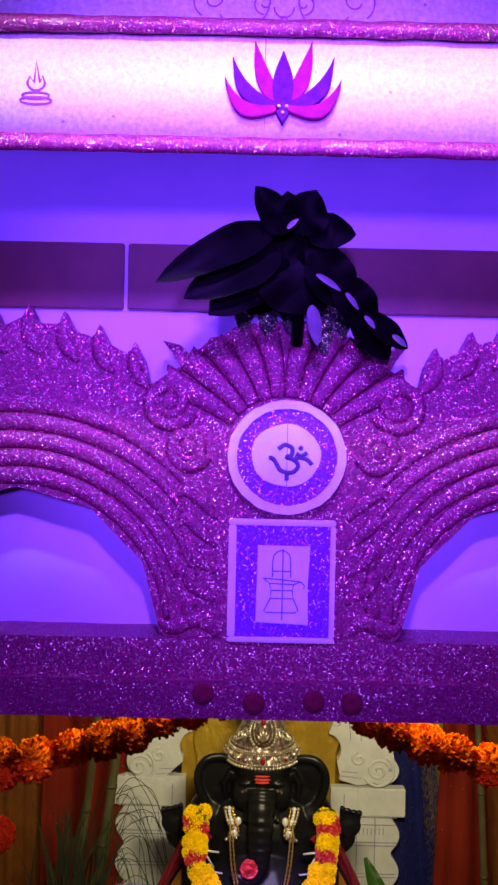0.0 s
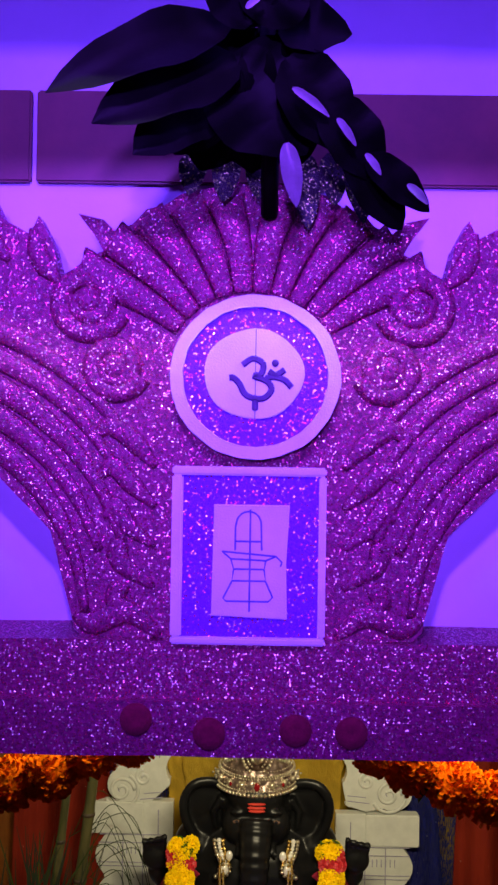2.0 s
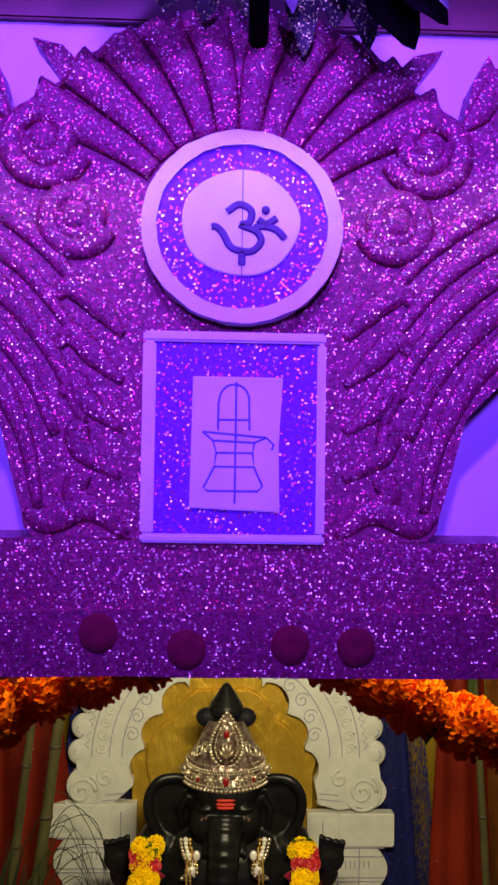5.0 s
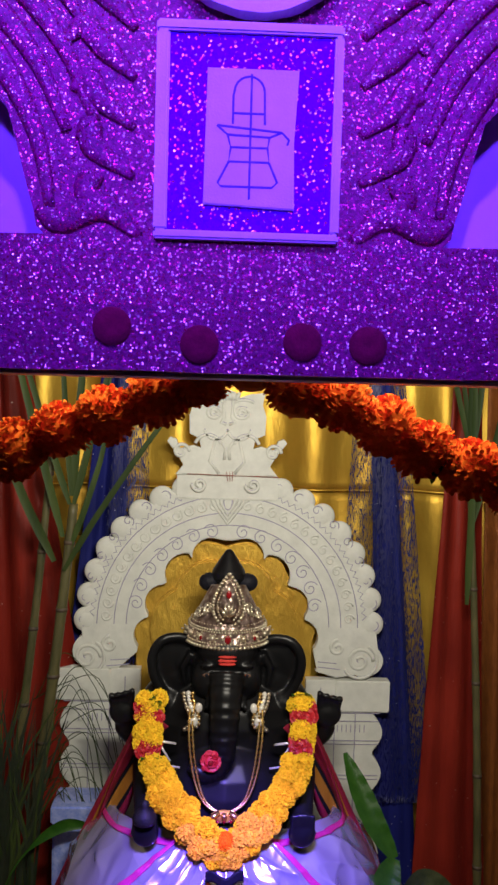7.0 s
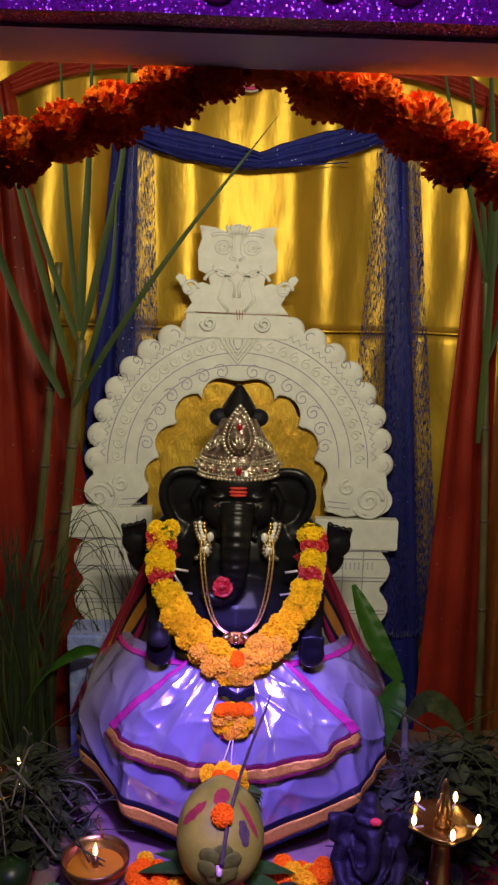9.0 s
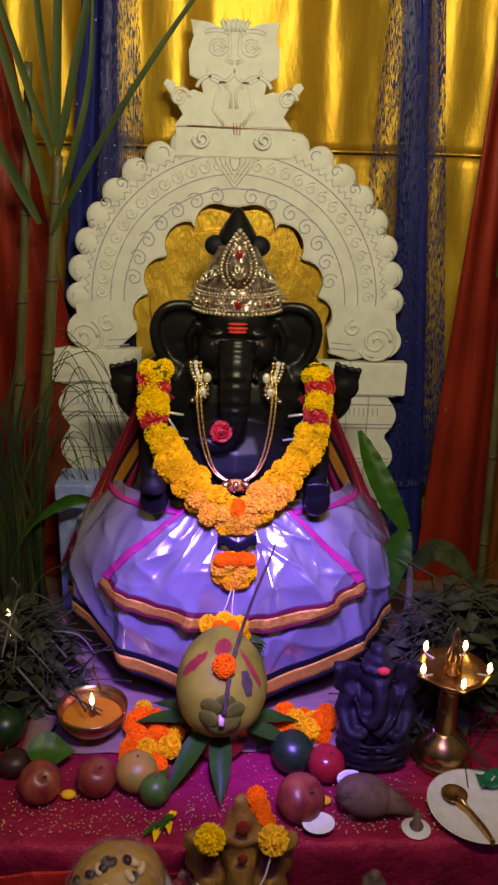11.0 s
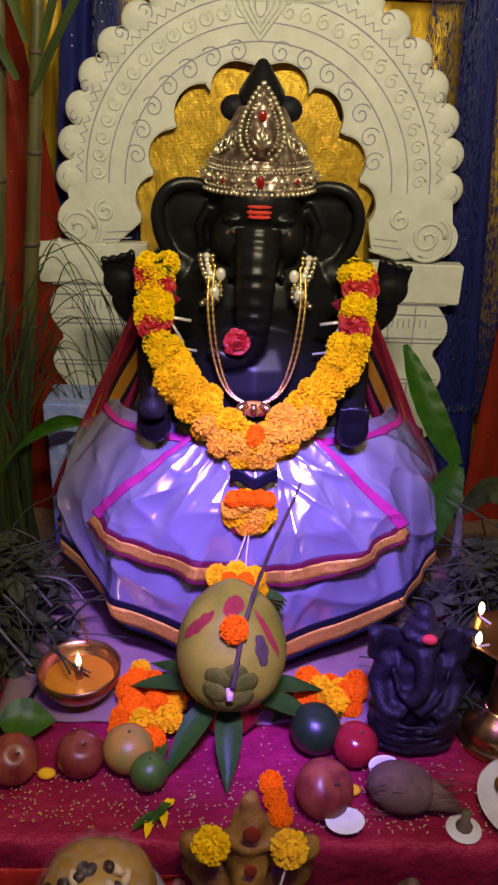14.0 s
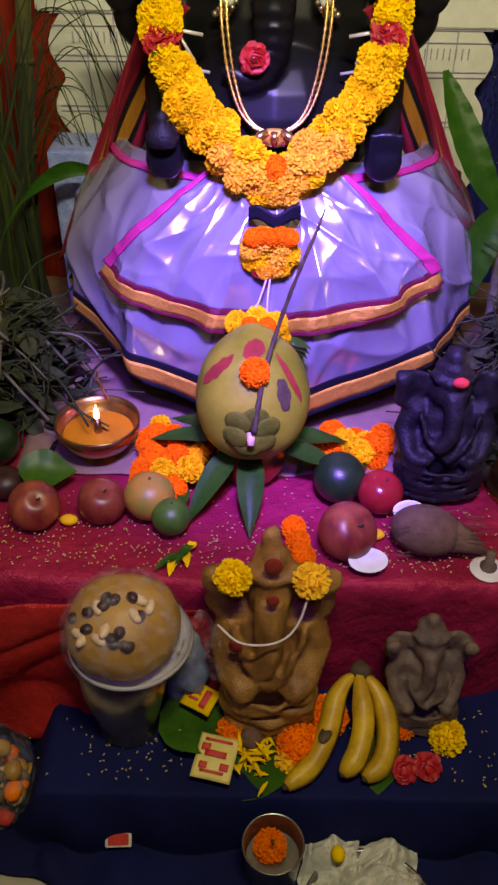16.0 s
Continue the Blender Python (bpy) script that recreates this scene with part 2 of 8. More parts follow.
def filigree(name):
    """Pressed bronze-silver sheet: soft embossed leaves with dark hollows."""
    m, nt, b = mat_base(name, 0.36, 0.85)
    v = coords(nt)
    vor = node(nt, "ShaderNodeTexVoronoi", Scale=75.0)
    vor.feature = "SMOOTH_F1"
    nt.links.new(v, vor.inputs["Vector"])
    n1 = node(nt, "ShaderNodeTexNoise", Scale=160.0, Detail=3.0)
    nt.links.new(v, n1.inputs["Vector"])
    r = ramp(nt, [(0.1, (0.50, 0.40, 0.33)), (0.45, (0.36, 0.27, 0.23)), (0.8, (0.12, 0.08, 0.07))])
    nt.links.new(vor.outputs["Distance"], r.inputs["Fac"])
    nt.links.new(r.outputs["Color"], b.inputs["Base Color"])
    bp = node(nt, "ShaderNodeBump", Strength=0.8, Distance=0.008)
    bp.invert = True
    nt.links.new(vor.outputs["Distance"], bp.inputs["Height"])
    b2_ = node(nt, "ShaderNodeBump", Strength=0.25, Distance=0.001)
    nt.links.new(n1.outputs["Fac"], b2_.inputs["Height"])
    nt.links.new(bp.outputs["Normal"], b2_.inputs["Normal"])
    nt.links.new(b2_.outputs["Normal"], b.inputs["Normal"])
    return m


M = {}
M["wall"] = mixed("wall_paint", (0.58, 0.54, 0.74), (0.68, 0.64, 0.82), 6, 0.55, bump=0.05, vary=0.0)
# room grey set dark so the unseen walls throw back little light
M["room"] = mixed("low_bounce_paint", (0.24, 0.21, 0.20), (0.30, 0.27, 0.25), 4, 0.7, bump=0.05, vary=0.0)
M["brown"] = mixed("brown_tile", (0.10, 0.030, 0.02), (0.16, 0.05, 0.03), 18, 0.5, bump=0.06, vary=0.08)
M["floor"] = mixed("floor_tile", (0.42, 0.38, 0.32), (0.55, 0.50, 0.43), 9, 0.25, bump=0.03, vary=0.06)
M["foam"] = mixed("white_foam", (0.62, 0.63, 0.58), (0.74, 0.75, 0.69), 24, 0.65, bump=0.12, fine=700, vary=0.03)
M["fascia"] = mixed("speckled_board", (0.58, 0.56, 0.60), (0.88, 0.86, 0.88), 260, 0.5, bump=0.06, fine=900, vary=0.0)
M["pencil"] = mixed("pencil_line", (0.26, 0.24, 0.36), (0.46, 0.43, 0.56), 60, 0.6, vary=0.1)
M["ink"] = mixed("ink_line", (0.05, 0.025, 0.10), (0.10, 0.05, 0.18), 80, 0.7, vary=0.1)
M["blue_ink"] = mixed("blue_pen_line", (0.08, 0.09, 0.26), (0.16, 0.17, 0.36), 90, 0.7, vary=0.1)
M["pale_leaf"] = mixed("painted_leaf_sheen", (0.16, 0.15, 0.16), (0.26, 0.24, 0.26), 40, 0.3, vary=0.1, gloss=0.5)
# blue here stands for violet light falling on the box by the skirt
M["brocade"] = mixed("blue_lit_cover", (0.20, 0.28, 0.80), (0.45, 0.52, 0.95), 70, 0.4, 0.2, bump=0.3, vary=0.0)
M["purple_ink"] = mixed("purple_line", (0.22, 0.02, 0.2), (0.34, 0.04, 0.3), 80, 0.5, vary=0.1)
M["glit"] = glitter("magenta_glitter", (0.30, 0.012, 0.100), (0.10, 0.004, 0.036), 560, 0.85, 0.85, size=0.40)
M["glit_strip"] = glitter("pink_glitter_strip", (0.34, 0.012, 0.11), (0.16, 0.006, 0.05), 640, 0.85, 0.80, size=0.42)
M["glit_blue"] = glitter("blue_glitter", (0.20, 0.014, 0.62), (0.13, 0.008, 0.48), 500, 0.45, 0.50, (1.0, 0.80, 0.60), 0.40)
M["glit_dark"] = glitter("dark_green_glitter", (0.004, 0.007, 0.003), (0.002, 0.003, 0.002), 560, 0.7, 0.62, (0.6, 0.8, 0.2), 0.42, (0.3, 0.5, 0.1))
M["glit_hole"] = mixed("painted_hole_shade", (0.13, 0.003, 0.016), (0.19, 0.005, 0.024), 200, 1.0, vary=0.05)
M["lotus"] = mixed("lotus_paper", (0.26, 0.003, 0.10), (0.38, 0.008, 0.16), 120, 0.7, vary=0.1, gloss=0.08)
M["lotus_dark"] = mixed("lotus_dark_paper", (0.07, 0.002, 0.10), (0.14, 0.006, 0.18), 120, 0.7, vary=0.1, gloss=0.08)
# near black: the shade under the canopy is in this leaf colour
M["dark_leaf"] = mixed("shaded_artificial_leaf", (0.0010, 0.0012, 0.0008), (0.003, 0.004, 0.002), 30, 0.5, bump=0.04, vary=0.2, gloss=0.05)
M["gold"] = cloth("gold_satin", (0.54, 0.31, 0.026), (0.82, 0.55, 0.06), 0.42, 700, 0.0, 0.70, 5.0, 0.5, (1, 1, 0.35))
M["gold_board"] = cloth("gold_tissue", (0.55, 0.32, 0.03), (0.8, 0.52, 0.06), 0.40, 700, 0.0, 0.65, 14.0, 0.6, (1, 1, 0.4))
M["red"] = cloth("red_satin", (0.13, 0.010, 0.006), (0.28, 0.026, 0.012), 0.38, 700, 0.0, 0.3, 16.0, 0.6)
M["orange"] = cloth("orange_brocade", (0.15, 0.045, 0.012), (0.32, 0.11, 0.02), 0.4, 500, 0.2, 0.3, 60.0, 0.35, (1, 1, 0.4))
M["blue"] = cloth("blue_net", (0.006, 0.008, 0.075), (0.018, 0.022, 0.22), 0.6, 500, 0.0, 0.0, 40.0, 0.35, (1, 1, 0.06))
M["blue_net"] = net_cloth("blue_net_edge", (0.005, 0.007, 0.06), (0.014, 0.017, 0.15), 0.35)
M["navy"] = cloth("navy_cloth", (0.003, 0.005, 0.045), (0.007, 0.010, 0.095), 0.8, 800, 0.0, 0, 10.0, 0.2, (1, 1, 1))
M["pink"] = cloth("magenta_silk", (0.23, 0.009, 0.030), (0.44, 0.023, 0.082), 0.36, 900, 0.0, 0.2, 14.0, 0.95, (1, 1, 0.8))
M["red_silk"] = cloth("red_silk", (0.24, 0.008, 0.010), (0.52, 0.030, 0.022), 0.34, 900, 0.0, 0.2, 12.0, 0.8, (1, 1, 0.7))
M["beige"] = cloth("pale_pink_cloth", (0.20, 0.13, 0.09), (0.34, 0.22, 0.15), 0.7, 900, 0.1, 0, 20.0, 0.25, (1, 1, 1))
M["satin"] = satin("white_satin")
M["trim"] = cloth("magenta_ribbon", (0.42, 0.020, 0.13), (0.60, 0.05, 0.20), 0.35, 900, 0.2, 0.1, 60.0, 0.2, (1, 1, 1))
M["maroon"] = cloth("maroon_edge", (0.10, 0.008, 0.02), (0.17, 0.014, 0.035), 0.5, 900, 0.2, 0, 80.0, 0.2, (1, 1, 1))
M["black"] = cloth("black_edge", (0.006, 0.006, 0.010), (0.012, 0.012, 0.02), 0.55, 900, 0.2, 0, 80.0, 0.2, (1, 1, 1))
M["copper"] = cloth("copper_zari", (0.55, 0.27, 0.030), (0.78, 0.46, 0.060), 0.4, 700, 0.1, 0.45, 70.0, 0.3, (1, 1, 1))
M["shawl"] = cloth("shawl_maroon", (0.20, 0.012, 0.03), (0.32, 0.02, 0.05), 0.5, 900, 0.3, 0, 40.0, 0.3)
M["shawl_gold"] = cloth("shawl_gold", (0.5, 0.22, 0.02), (0.68, 0.34, 0.04), 0.4, 900, 0.2, 0.4, 40.0, 0.3)
M["stone"] = mixed("black_polished_stone", (0.0035, 0.0035, 0.0045), (0.009, 0.009, 0.010), 12, 0.36, bump=0.06, vary=0.0, dist=0.001, gloss=0.28)
M["dark_stone"] = mixed("dark_blue_stone", (0.005, 0.0045, 0.0045), (0.017, 0.015, 0.013), 38, 0.55, bump=0.7, fine=260, vary=0.0, gloss=0.25)
M["clay"] = mixed("brown_clay", (0.17, 0.075, 0.011), (0.42, 0.22, 0.040), 30, 0.42, bump=0.9, vary=0.0)
M["grey_clay"] = mixed("grey_clay", (0.08, 0.055, 0.040), (0.20, 0.14, 0.095), 34, 0.6, bump=0.8, vary=0.0)
M["filigree"] = filigree("gilt_filigree")
M["silver"] = mixed("bright_gilt", (0.62, 0.54, 0.40), (0.82, 0.74, 0.58), 60, 0.28, 0.92, bump=0.1, vary=0.1)
M["pearl"] = mixed("pearl", (0.7, 0.66, 0.6), (0.82, 0.8, 0.74), 60, 0.25, 0.2, vary=0.1)
M["goldbead"] = mixed("gold_bead", (0.65, 0.42, 0.1), (0.85, 0.6, 0.2), 60, 0.25, 0.95, vary=0.1)
M["jewel"] = mixed("red_stone", (0.16, 0.004, 0.006), (0.3, 0.01, 0.012), 60, 0.12, vary=0.1, coat=0.6)
M["brass"] = mixed("brass", (0.36, 0.20, 0.06), (0.58, 0.36, 0.13), 26, 0.28, 0.97, bump=0.08, vary=0.05)
M["oil"] = mixed("ghee_oil", (0.50, 0.19, 0.006), (0.60, 0.26, 0.010), 20, 0.08, vary=0.0, coat=0.5)
M["steel"] = mixed("steel", (0.28, 0.27, 0.26), (0.42, 0.41, 0.40), 30, 0.3, 0.97, bump=0.05, vary=0.05)
M["kum"] = mixed("vermilion_paste", (0.50, 0.02, 0.012), (0.66, 0.05, 0.03), 90, 0.75, vary=0.1)
M["flame"] = emitter("flame_glow", (1.0, 0.66, 0.26), 9)
M["marigold"] = mixed("marigold_petal", (0.80, 0.125, 0.001), (0.95, 0.23, 0.002), 60, 0.75, vary=0.22, gloss=0.04)
M["yellow"] = mixed("yellow_petal", (0.82, 0.50, 0.002), (0.94, 0.64, 0.005), 60, 0.75, vary=0.2, gloss=0.04)
M["cream"] = mixed("cream_and_lit_petal", (0.86, 0.46, 0.012), (0.94, 0.60, 0.030), 60, 0.75, vary=0.15, gloss=0.05)
M["rose"] = mixed("red_petal", (0.38, 0.008, 0.015), (0.58, 0.02, 0.03), 60, 0.5, vary=0.2)
M["leaf"] = mixed("green_leaf", (0.022, 0.07, 0.005), (0.05, 0.13, 0.008), 30, 0.38, vary=0.3, gloss=0.22)
M["mango_leaf"] = mixed("mango_leaf", (0.016, 0.06, 0.005), (0.035, 0.10, 0.008), 30, 0.36, vary=0.2, gloss=0.10)
M["cane_leaf"] = mixed("cane_leaf", (0.018, 0.036, 0.008), (0.048, 0.070, 0.014), 20, 0.55, vary=0.3, gloss=0.25, stretch=(1, 1, 0.1))
M["cane"] = mixed("cane_stalk", (0.05, 0.05, 0.016), (0.12, 0.105, 0.038), 30, 0.5, vary=0.2, stretch=(1, 1, 0.3))
M["cane_dark"] = mixed("cane_node", (0.05, 0.035, 0.025), (0.10, 0.07, 0.04), 30, 0.6, vary=0.2)
M["dark_grass"] = mixed("dark_grass", (0.007, 0.013, 0.005), (0.017, 0.028, 0.010), 20, 0.6, vary=0.3)
M["dull_red"] = mixed("dry_vermilion", (0.20, 0.016, 0.003), (0.32, 0.035, 0.006), 90, 0.85, vary=0.1)
M["blue_plastic"] = mixed("pale_blue_plastic", (0.16, 0.22, 0.30), (0.30, 0.38, 0.46), 40, 0.2, vary=0.0)
M["dry"] = mixed("dry_stem", (0.10, 0.09, 0.07), (0.20, 0.18, 0.13), 40, 0.7, vary=0.3)
M["heap"] = mixed("wilted_leaf", (0.020, 0.030, 0.012), (0.060, 0.070, 0.028), 40, 0.7, vary=0.4, gloss=0.12)
M["coconut"] = mixed("green_coconut", (0.15, 0.19, 0.006), (0.33, 0.35, 0.020), 11, 0.5, bump=0.15, vary=0.0, gloss=0.2)
M["calyx"] = mixed("coconut_calyx", (0.06, 0.10, 0.004), (0.16, 0.18, 0.012), 50, 0.7, bump=0.4, vary=0.2, gloss=0.15)
M["husk"] = mixed("coconut_husk", (0.10, 0.055, 0.035), (0.18, 0.10, 0.065), 60, 0.85, bump=0.6, fine=500, vary=0.1)
M["kernel"] = mixed("coconut_kernel", (0.74, 0.72, 0.68), (0.85, 0.83, 0.8), 40, 0.45, vary=0.05)
M["twig"] = mixed("twig_bark", (0.035, 0.026, 0.008), (0.09, 0.065, 0.018), 90, 0.8, bump=0.4, vary=0.0)
# apple reds lowered: the shade on the altar is put into the colour
M["apple"] = mixed("shaded_apple_skin", (0.14, 0.009, 0.013), (0.36, 0.09, 0.04), 34, 0.36, bump=0.03, vary=0.2, stretch=(1, 1, 0.35))
M["guava"] = mixed("mottled_orange_skin", (0.24, 0.26, 0.03), (0.55, 0.26, 0.03), 26, 0.42, bump=0.15, vary=0.05)
M["lime"] = mixed("lime_skin", (0.035, 0.10, 0.012), (0.09, 0.19, 0.02), 30, 0.4, bump=0.12, vary=0.1)
M["avocado"] = mixed("dark_green_skin", (0.008, 0.024, 0.006), (0.018, 0.045, 0.010), 30, 0.35, bump=0.12, vary=0.1)
M["pomegranate"] = mixed("dark_red_skin", (0.22, 0.008, 0.012), (0.36, 0.02, 0.02), 16, 0.2, bump=0.02, vary=0.0)
M["banana"] = mixed("banana_skin", (0.44, 0.25, 0.008), (0.76, 0.50, 0.016), 24, 0.45, bump=0.06, vary=0.1)
M["banana_tip"] = mixed("banana_tip", (0.04, 0.025, 0.012), (0.12, 0.08, 0.03), 50, 0.7, vary=0.1)
M["bread"] = mixed("baked_sweet", (0.33, 0.16, 0.012), (0.50, 0.28, 0.025), 22, 0.5, bump=0.3, vary=0.05)
M["raisin"] = mixed("raisin", (0.02, 0.008, 0.006), (0.06, 0.02, 0.012), 60, 0.45, vary=0.3)
M["nut"] = mixed("cashew", (0.6, 0.42, 0.22), (0.75, 0.58, 0.34), 60, 0.5, vary=0.1)
M["paper"] = mixed("white_paper", (0.62, 0.61, 0.58), (0.75, 0.74, 0.7), 50, 0.7, vary=0.08)
M["yellow_pack"] = mixed("yellow_packet", (0.72, 0.58, 0.12), (0.8, 0.68, 0.22), 40, 0.5, vary=0.08)
M["red_print"] = mixed("red_print", (0.55, 0.03, 0.03), (0.68, 0.06, 0.05), 60, 0.5, vary=0.08)
M["crumb"] = mixed("yellow_rice", (0.62, 0.45, 0.10), (0.75, 0.6, 0.25), 60, 0.7, vary=0.2)
M["thread"] = mixed("white_thread", (0.6, 0.55, 0.46), (0.75, 0.7, 0.6), 60, 0.8, vary=0.05)
M["green_paper"] = mixed("green_foil", (0.01, 0.12, 0.05), (0.02, 0.2, 0.09), 30, 0.35, vary=0.0)

sequins(M["blue"])
sequins(M["fascia"], 150.0, (0.45, 0.36, 0.42), 0.04)
sequins(M["red"], 110.0, (0.7, 0.5, 0.4), 0.04)


def wrap_film(name):
    m, nt, b = mat_base(name, 0.12)
    v = coords(nt)
    n1 = node(nt, "ShaderNodeTexNoise", Scale=60.0, Detail=4.0)
    nt.links.new(v, n1.inputs["Vector"])
    bp = node(nt, "ShaderNodeBump", Strength=0.6, Distance=0.01)
    nt.links.new(n1.outputs["Fac"], bp.inputs["Height"])
    nt.links.new(bp.outputs["Normal"], b.inputs["Normal"])
    b.inputs["Base Color"].default_value = (0.8, 0.82, 0.85, 1)
    r = ramp(nt, [(0.45, (0.03, 0.03, 0.03)), (0.75, (0.20, 0.20, 0.20))])
    nt.links.new(n1.outputs["Fac"], r.inputs["Fac"])
    nt.links.new(r.outputs["Color"], b.inputs["Alpha"])
    return m


M["film"] = wrap_film("clear_film")


# ---------------------------------------------------------------- mesh helpers
def bm_object(name, bm, material, parent=None, smooth=True):
    bmesh.ops.recalc_face_normals(bm, faces=bm.faces)
    me = bpy.data.meshes.new(name)
    bm.to_mesh(me)
    bm.free()
    if smooth:
        me.shade_smooth()
    mats = material if isinstance(material, (list, tuple)) else [material]
    for k in mats:
        me.materials.append(M[k])
    ob = new(name, me)
    if parent:
        ob.parent = parent
        if parent.parent is None:
            ob.matrix_parent_inverse = parent.matrix_basis.inverted()
    return ob


def part(name, bm, material, parent, label="", smooth=True):
    ob = bm_object(name, bm, material, parent, smooth)
    return tagged(ob, label)


def thing(name, at, label, category, group="", kind="", rz=0.0):
    ob = new(name)
    ob.empty_display_size = 0.02
    ob.matrix_basis = pose(*at, 0, 0, rz)
    return tagged(ob, label, category, group, kind)


def solid(name, bm, material, label, category, group="", kind="", at=(0, 0, 0), smooth=True):
    ob = bm_object(name, bm, material, None, smooth)
    ob.location = at
    return tagged(ob, label, category, group, kind)


def share(name, mesh, m, parent, label=""):
    """A piece on shared mesh data, at the pose m in the world."""
    ob = new(name, mesh)
    ob.parent = parent
    if parent.parent is None:
        ob.matrix_parent_inverse = parent.matrix_basis.inverted()
    ob.matrix_basis = m
    return tagged(ob, label)


def add_box(bm, lo, hi, bevel=0.0):
    r = bmesh.ops.create_cube(bm, size=1.0)
    for v in r["verts"]:
        v.co = Vector([(a + b) / 2 + c * (b - a) for a, b, c in zip(lo, hi, v.co)])
    if bevel:
        es = list({e for v in r["verts"] for e in v.link_edges})
        bmesh.ops.bevel(bm, geom=es, offset=bevel, segments=2, affect="EDGES")
    return bm


def box(lo, hi, bevel=0.0):
    return add_box(bmesh.new(), lo, hi, bevel)


def add_ball(bm, c, r, turn=None, u=18, v=12):
    rr = (r, r, r) if isinstance(r, (int, float)) else r
    m = Matrix.Translation(c) @ (turn or Matrix()) @ Matrix.Diagonal((*rr, 1))
    bmesh.ops.create_uvsphere(bm, u_segments=u, v_segments=v, radius=1, matrix=m)
    return bm


def ball(c, r, turn=None, u=18, v=12):
    return add_ball(bmesh.new(), c, r, turn, u, v)


def add_tube(bm, pts, rad, seg=10, caps=True, flat=1.0):
    """A tapered tube along a smooth line; flat squeezes it across its second axis."""
    pts = [Vector(p) for p in pts]
    n = len(pts)
    rads = rad if isinstance(rad, (list, tuple)) else [rad] * n
    rings = []
    up = None
    for i, p in enumerate(pts):
        d = (pts[min(i + 1, n - 1)] - pts[max(i - 1, 0)]).normalized()
        if up is None:
            up = Vector((0, 1, 0)) if abs(d.y) < 0.9 else Vector((1, 0, 0))
        a = d.cross(up).normalized()
        b = a.cross(d).normalized()
        up = b
        rings.append([bm.verts.new(p + a * math.cos(t) * rads[i] + b * math.sin(t) * rads[i] * flat) for t in (2 * math.pi * k / seg for k in range(seg))])
    for r0, r1 in zip(rings, rings[1:]):
        for k in range(seg):
            bm.faces.new((r0[k], r0[(k + 1) % seg], r1[(k + 1) % seg], r1[k]))
    if caps:
        bm.faces.new(rings[0][::-1])
        bm.faces.new(rings[-1])
    return bm


def tube(pts, rad, seg=10, caps=True, flat=1.0):
    return add_tube(bmesh.new(), pts, rad, seg, caps, flat)


def smooth_line(pts, steps=8):
    """Catmull-Rom through the points."""
    p = [Vector(q) for q in pts]
    p = [p[0] * 2 - p[1]] + p + [p[-1] * 2 - p[-2]]
    out = []
    for i in range(1, len(p) - 2):
        for k in range(steps):
            t = k / steps
            a, b, c, d = p[i - 1:i + 3]
            out.append(0.5 * (2 * b + (c - a) * t + (2 * a - 5 * b + 4 * c - d) * t * t + (3 * b - a - 3 * c + d) * t ** 3))
    out.append(p[-2])
    return out


def add_lathe(bm, prof, at=(0, 0, 0), seg=32, turn=None):
    m = Matrix.Translation(at) @ (turn or Matrix())
    rings = []
    for r, z in prof:
        rings.append([bm.verts.new(m @ Vector((max(r, 1e-5) * math.cos(a), max(r, 1e-5) * math.sin(a), z))) for a in (2 * math.pi * k / seg for k in range(seg))])
    for a, b in zip(rings, rings[1:]):
        for k in range(seg):
            bm.faces.new((a[k], a[(k + 1) % seg], b[(k + 1) % seg], b[k]))
    return bm


def lathe(prof, at=(0, 0, 0), seg=32, turn=None):
    return add_lathe(bmesh.new(), prof, at, seg, turn)


def surface(fn, nu, nv, thick=0.0, matfn=None):
    """A sheet from fn(u, v), u and v from 0 to 1; thick gives it a back."""
    bm = bmesh.new()
    g = [[bm.verts.new(fn(i / nu, j / nv)) for j in range(nv + 1)] for i in range(nu + 1)]
    for i in range(nu):
        for j in range(nv):
            f = bm.faces.new((g[i][j], g[i + 1][j], g[i + 1][j + 1], g[i][j + 1]))
            if matfn:
                f.material_index = matfn((i + 0.5) / nu, (j + 0.5) / nv)
    if thick:
        bmesh.ops.recalc_face_normals(bm, faces=bm.faces)
        bmesh.ops.solidify(bm, geom=bm.faces[:], thickness=thick)
    return bm


def plate(outline, y0, y1, bevel=0.0, bm=None):
    """An upright board cut to an outline of (x, z), from y0 (front) to y1."""
    bm = bm or bmesh.new()
    vs = [bm.verts.new((x, y0, z)) for x, z in outline]
    f = bm.faces.new(vs)
    r = bmesh.ops.extrude_face_region(bm, geom=[f])
    for v in r["geom"]:
        if isinstance(v, bmesh.types.BMVert):
            v.co.y = y1
    if bevel:
        front = [e for e in bm.edges if all(abs(v.co.y - y0) < 1e-6 for v in e.verts) and len(e.link_faces) == 2]
        bmesh.ops.bevel(bm, geom=front, offset=bevel, segments=2, affect="EDGES")
    big = [f for f in bm.faces if len(f.verts) > 4]
    bmesh.ops.triangulate(bm, faces=big, ngon_method="EAR_CLIP")
    return bm


def lines(paths, y, rad, seg=5):
    """Drawn lines on an upright board: thin strokes that stand a little proud. Paths of (x, z)."""
    bm = bmesh.new()
    for p in paths:
        add_tube(bm, [(x, y, z) for x, z in p], rad, seg, True, 0.5)
    return bm


def arc(cx, cz, r, a0, a1, n=24, rz=None):
    rz = rz or r
    return [(cx + r * math.cos(radians(a0 + (a1 - a0) * k / n)), cz + rz * math.sin(radians(a0 + (a1 - a0) * k / n))) for k in range(n + 1)]


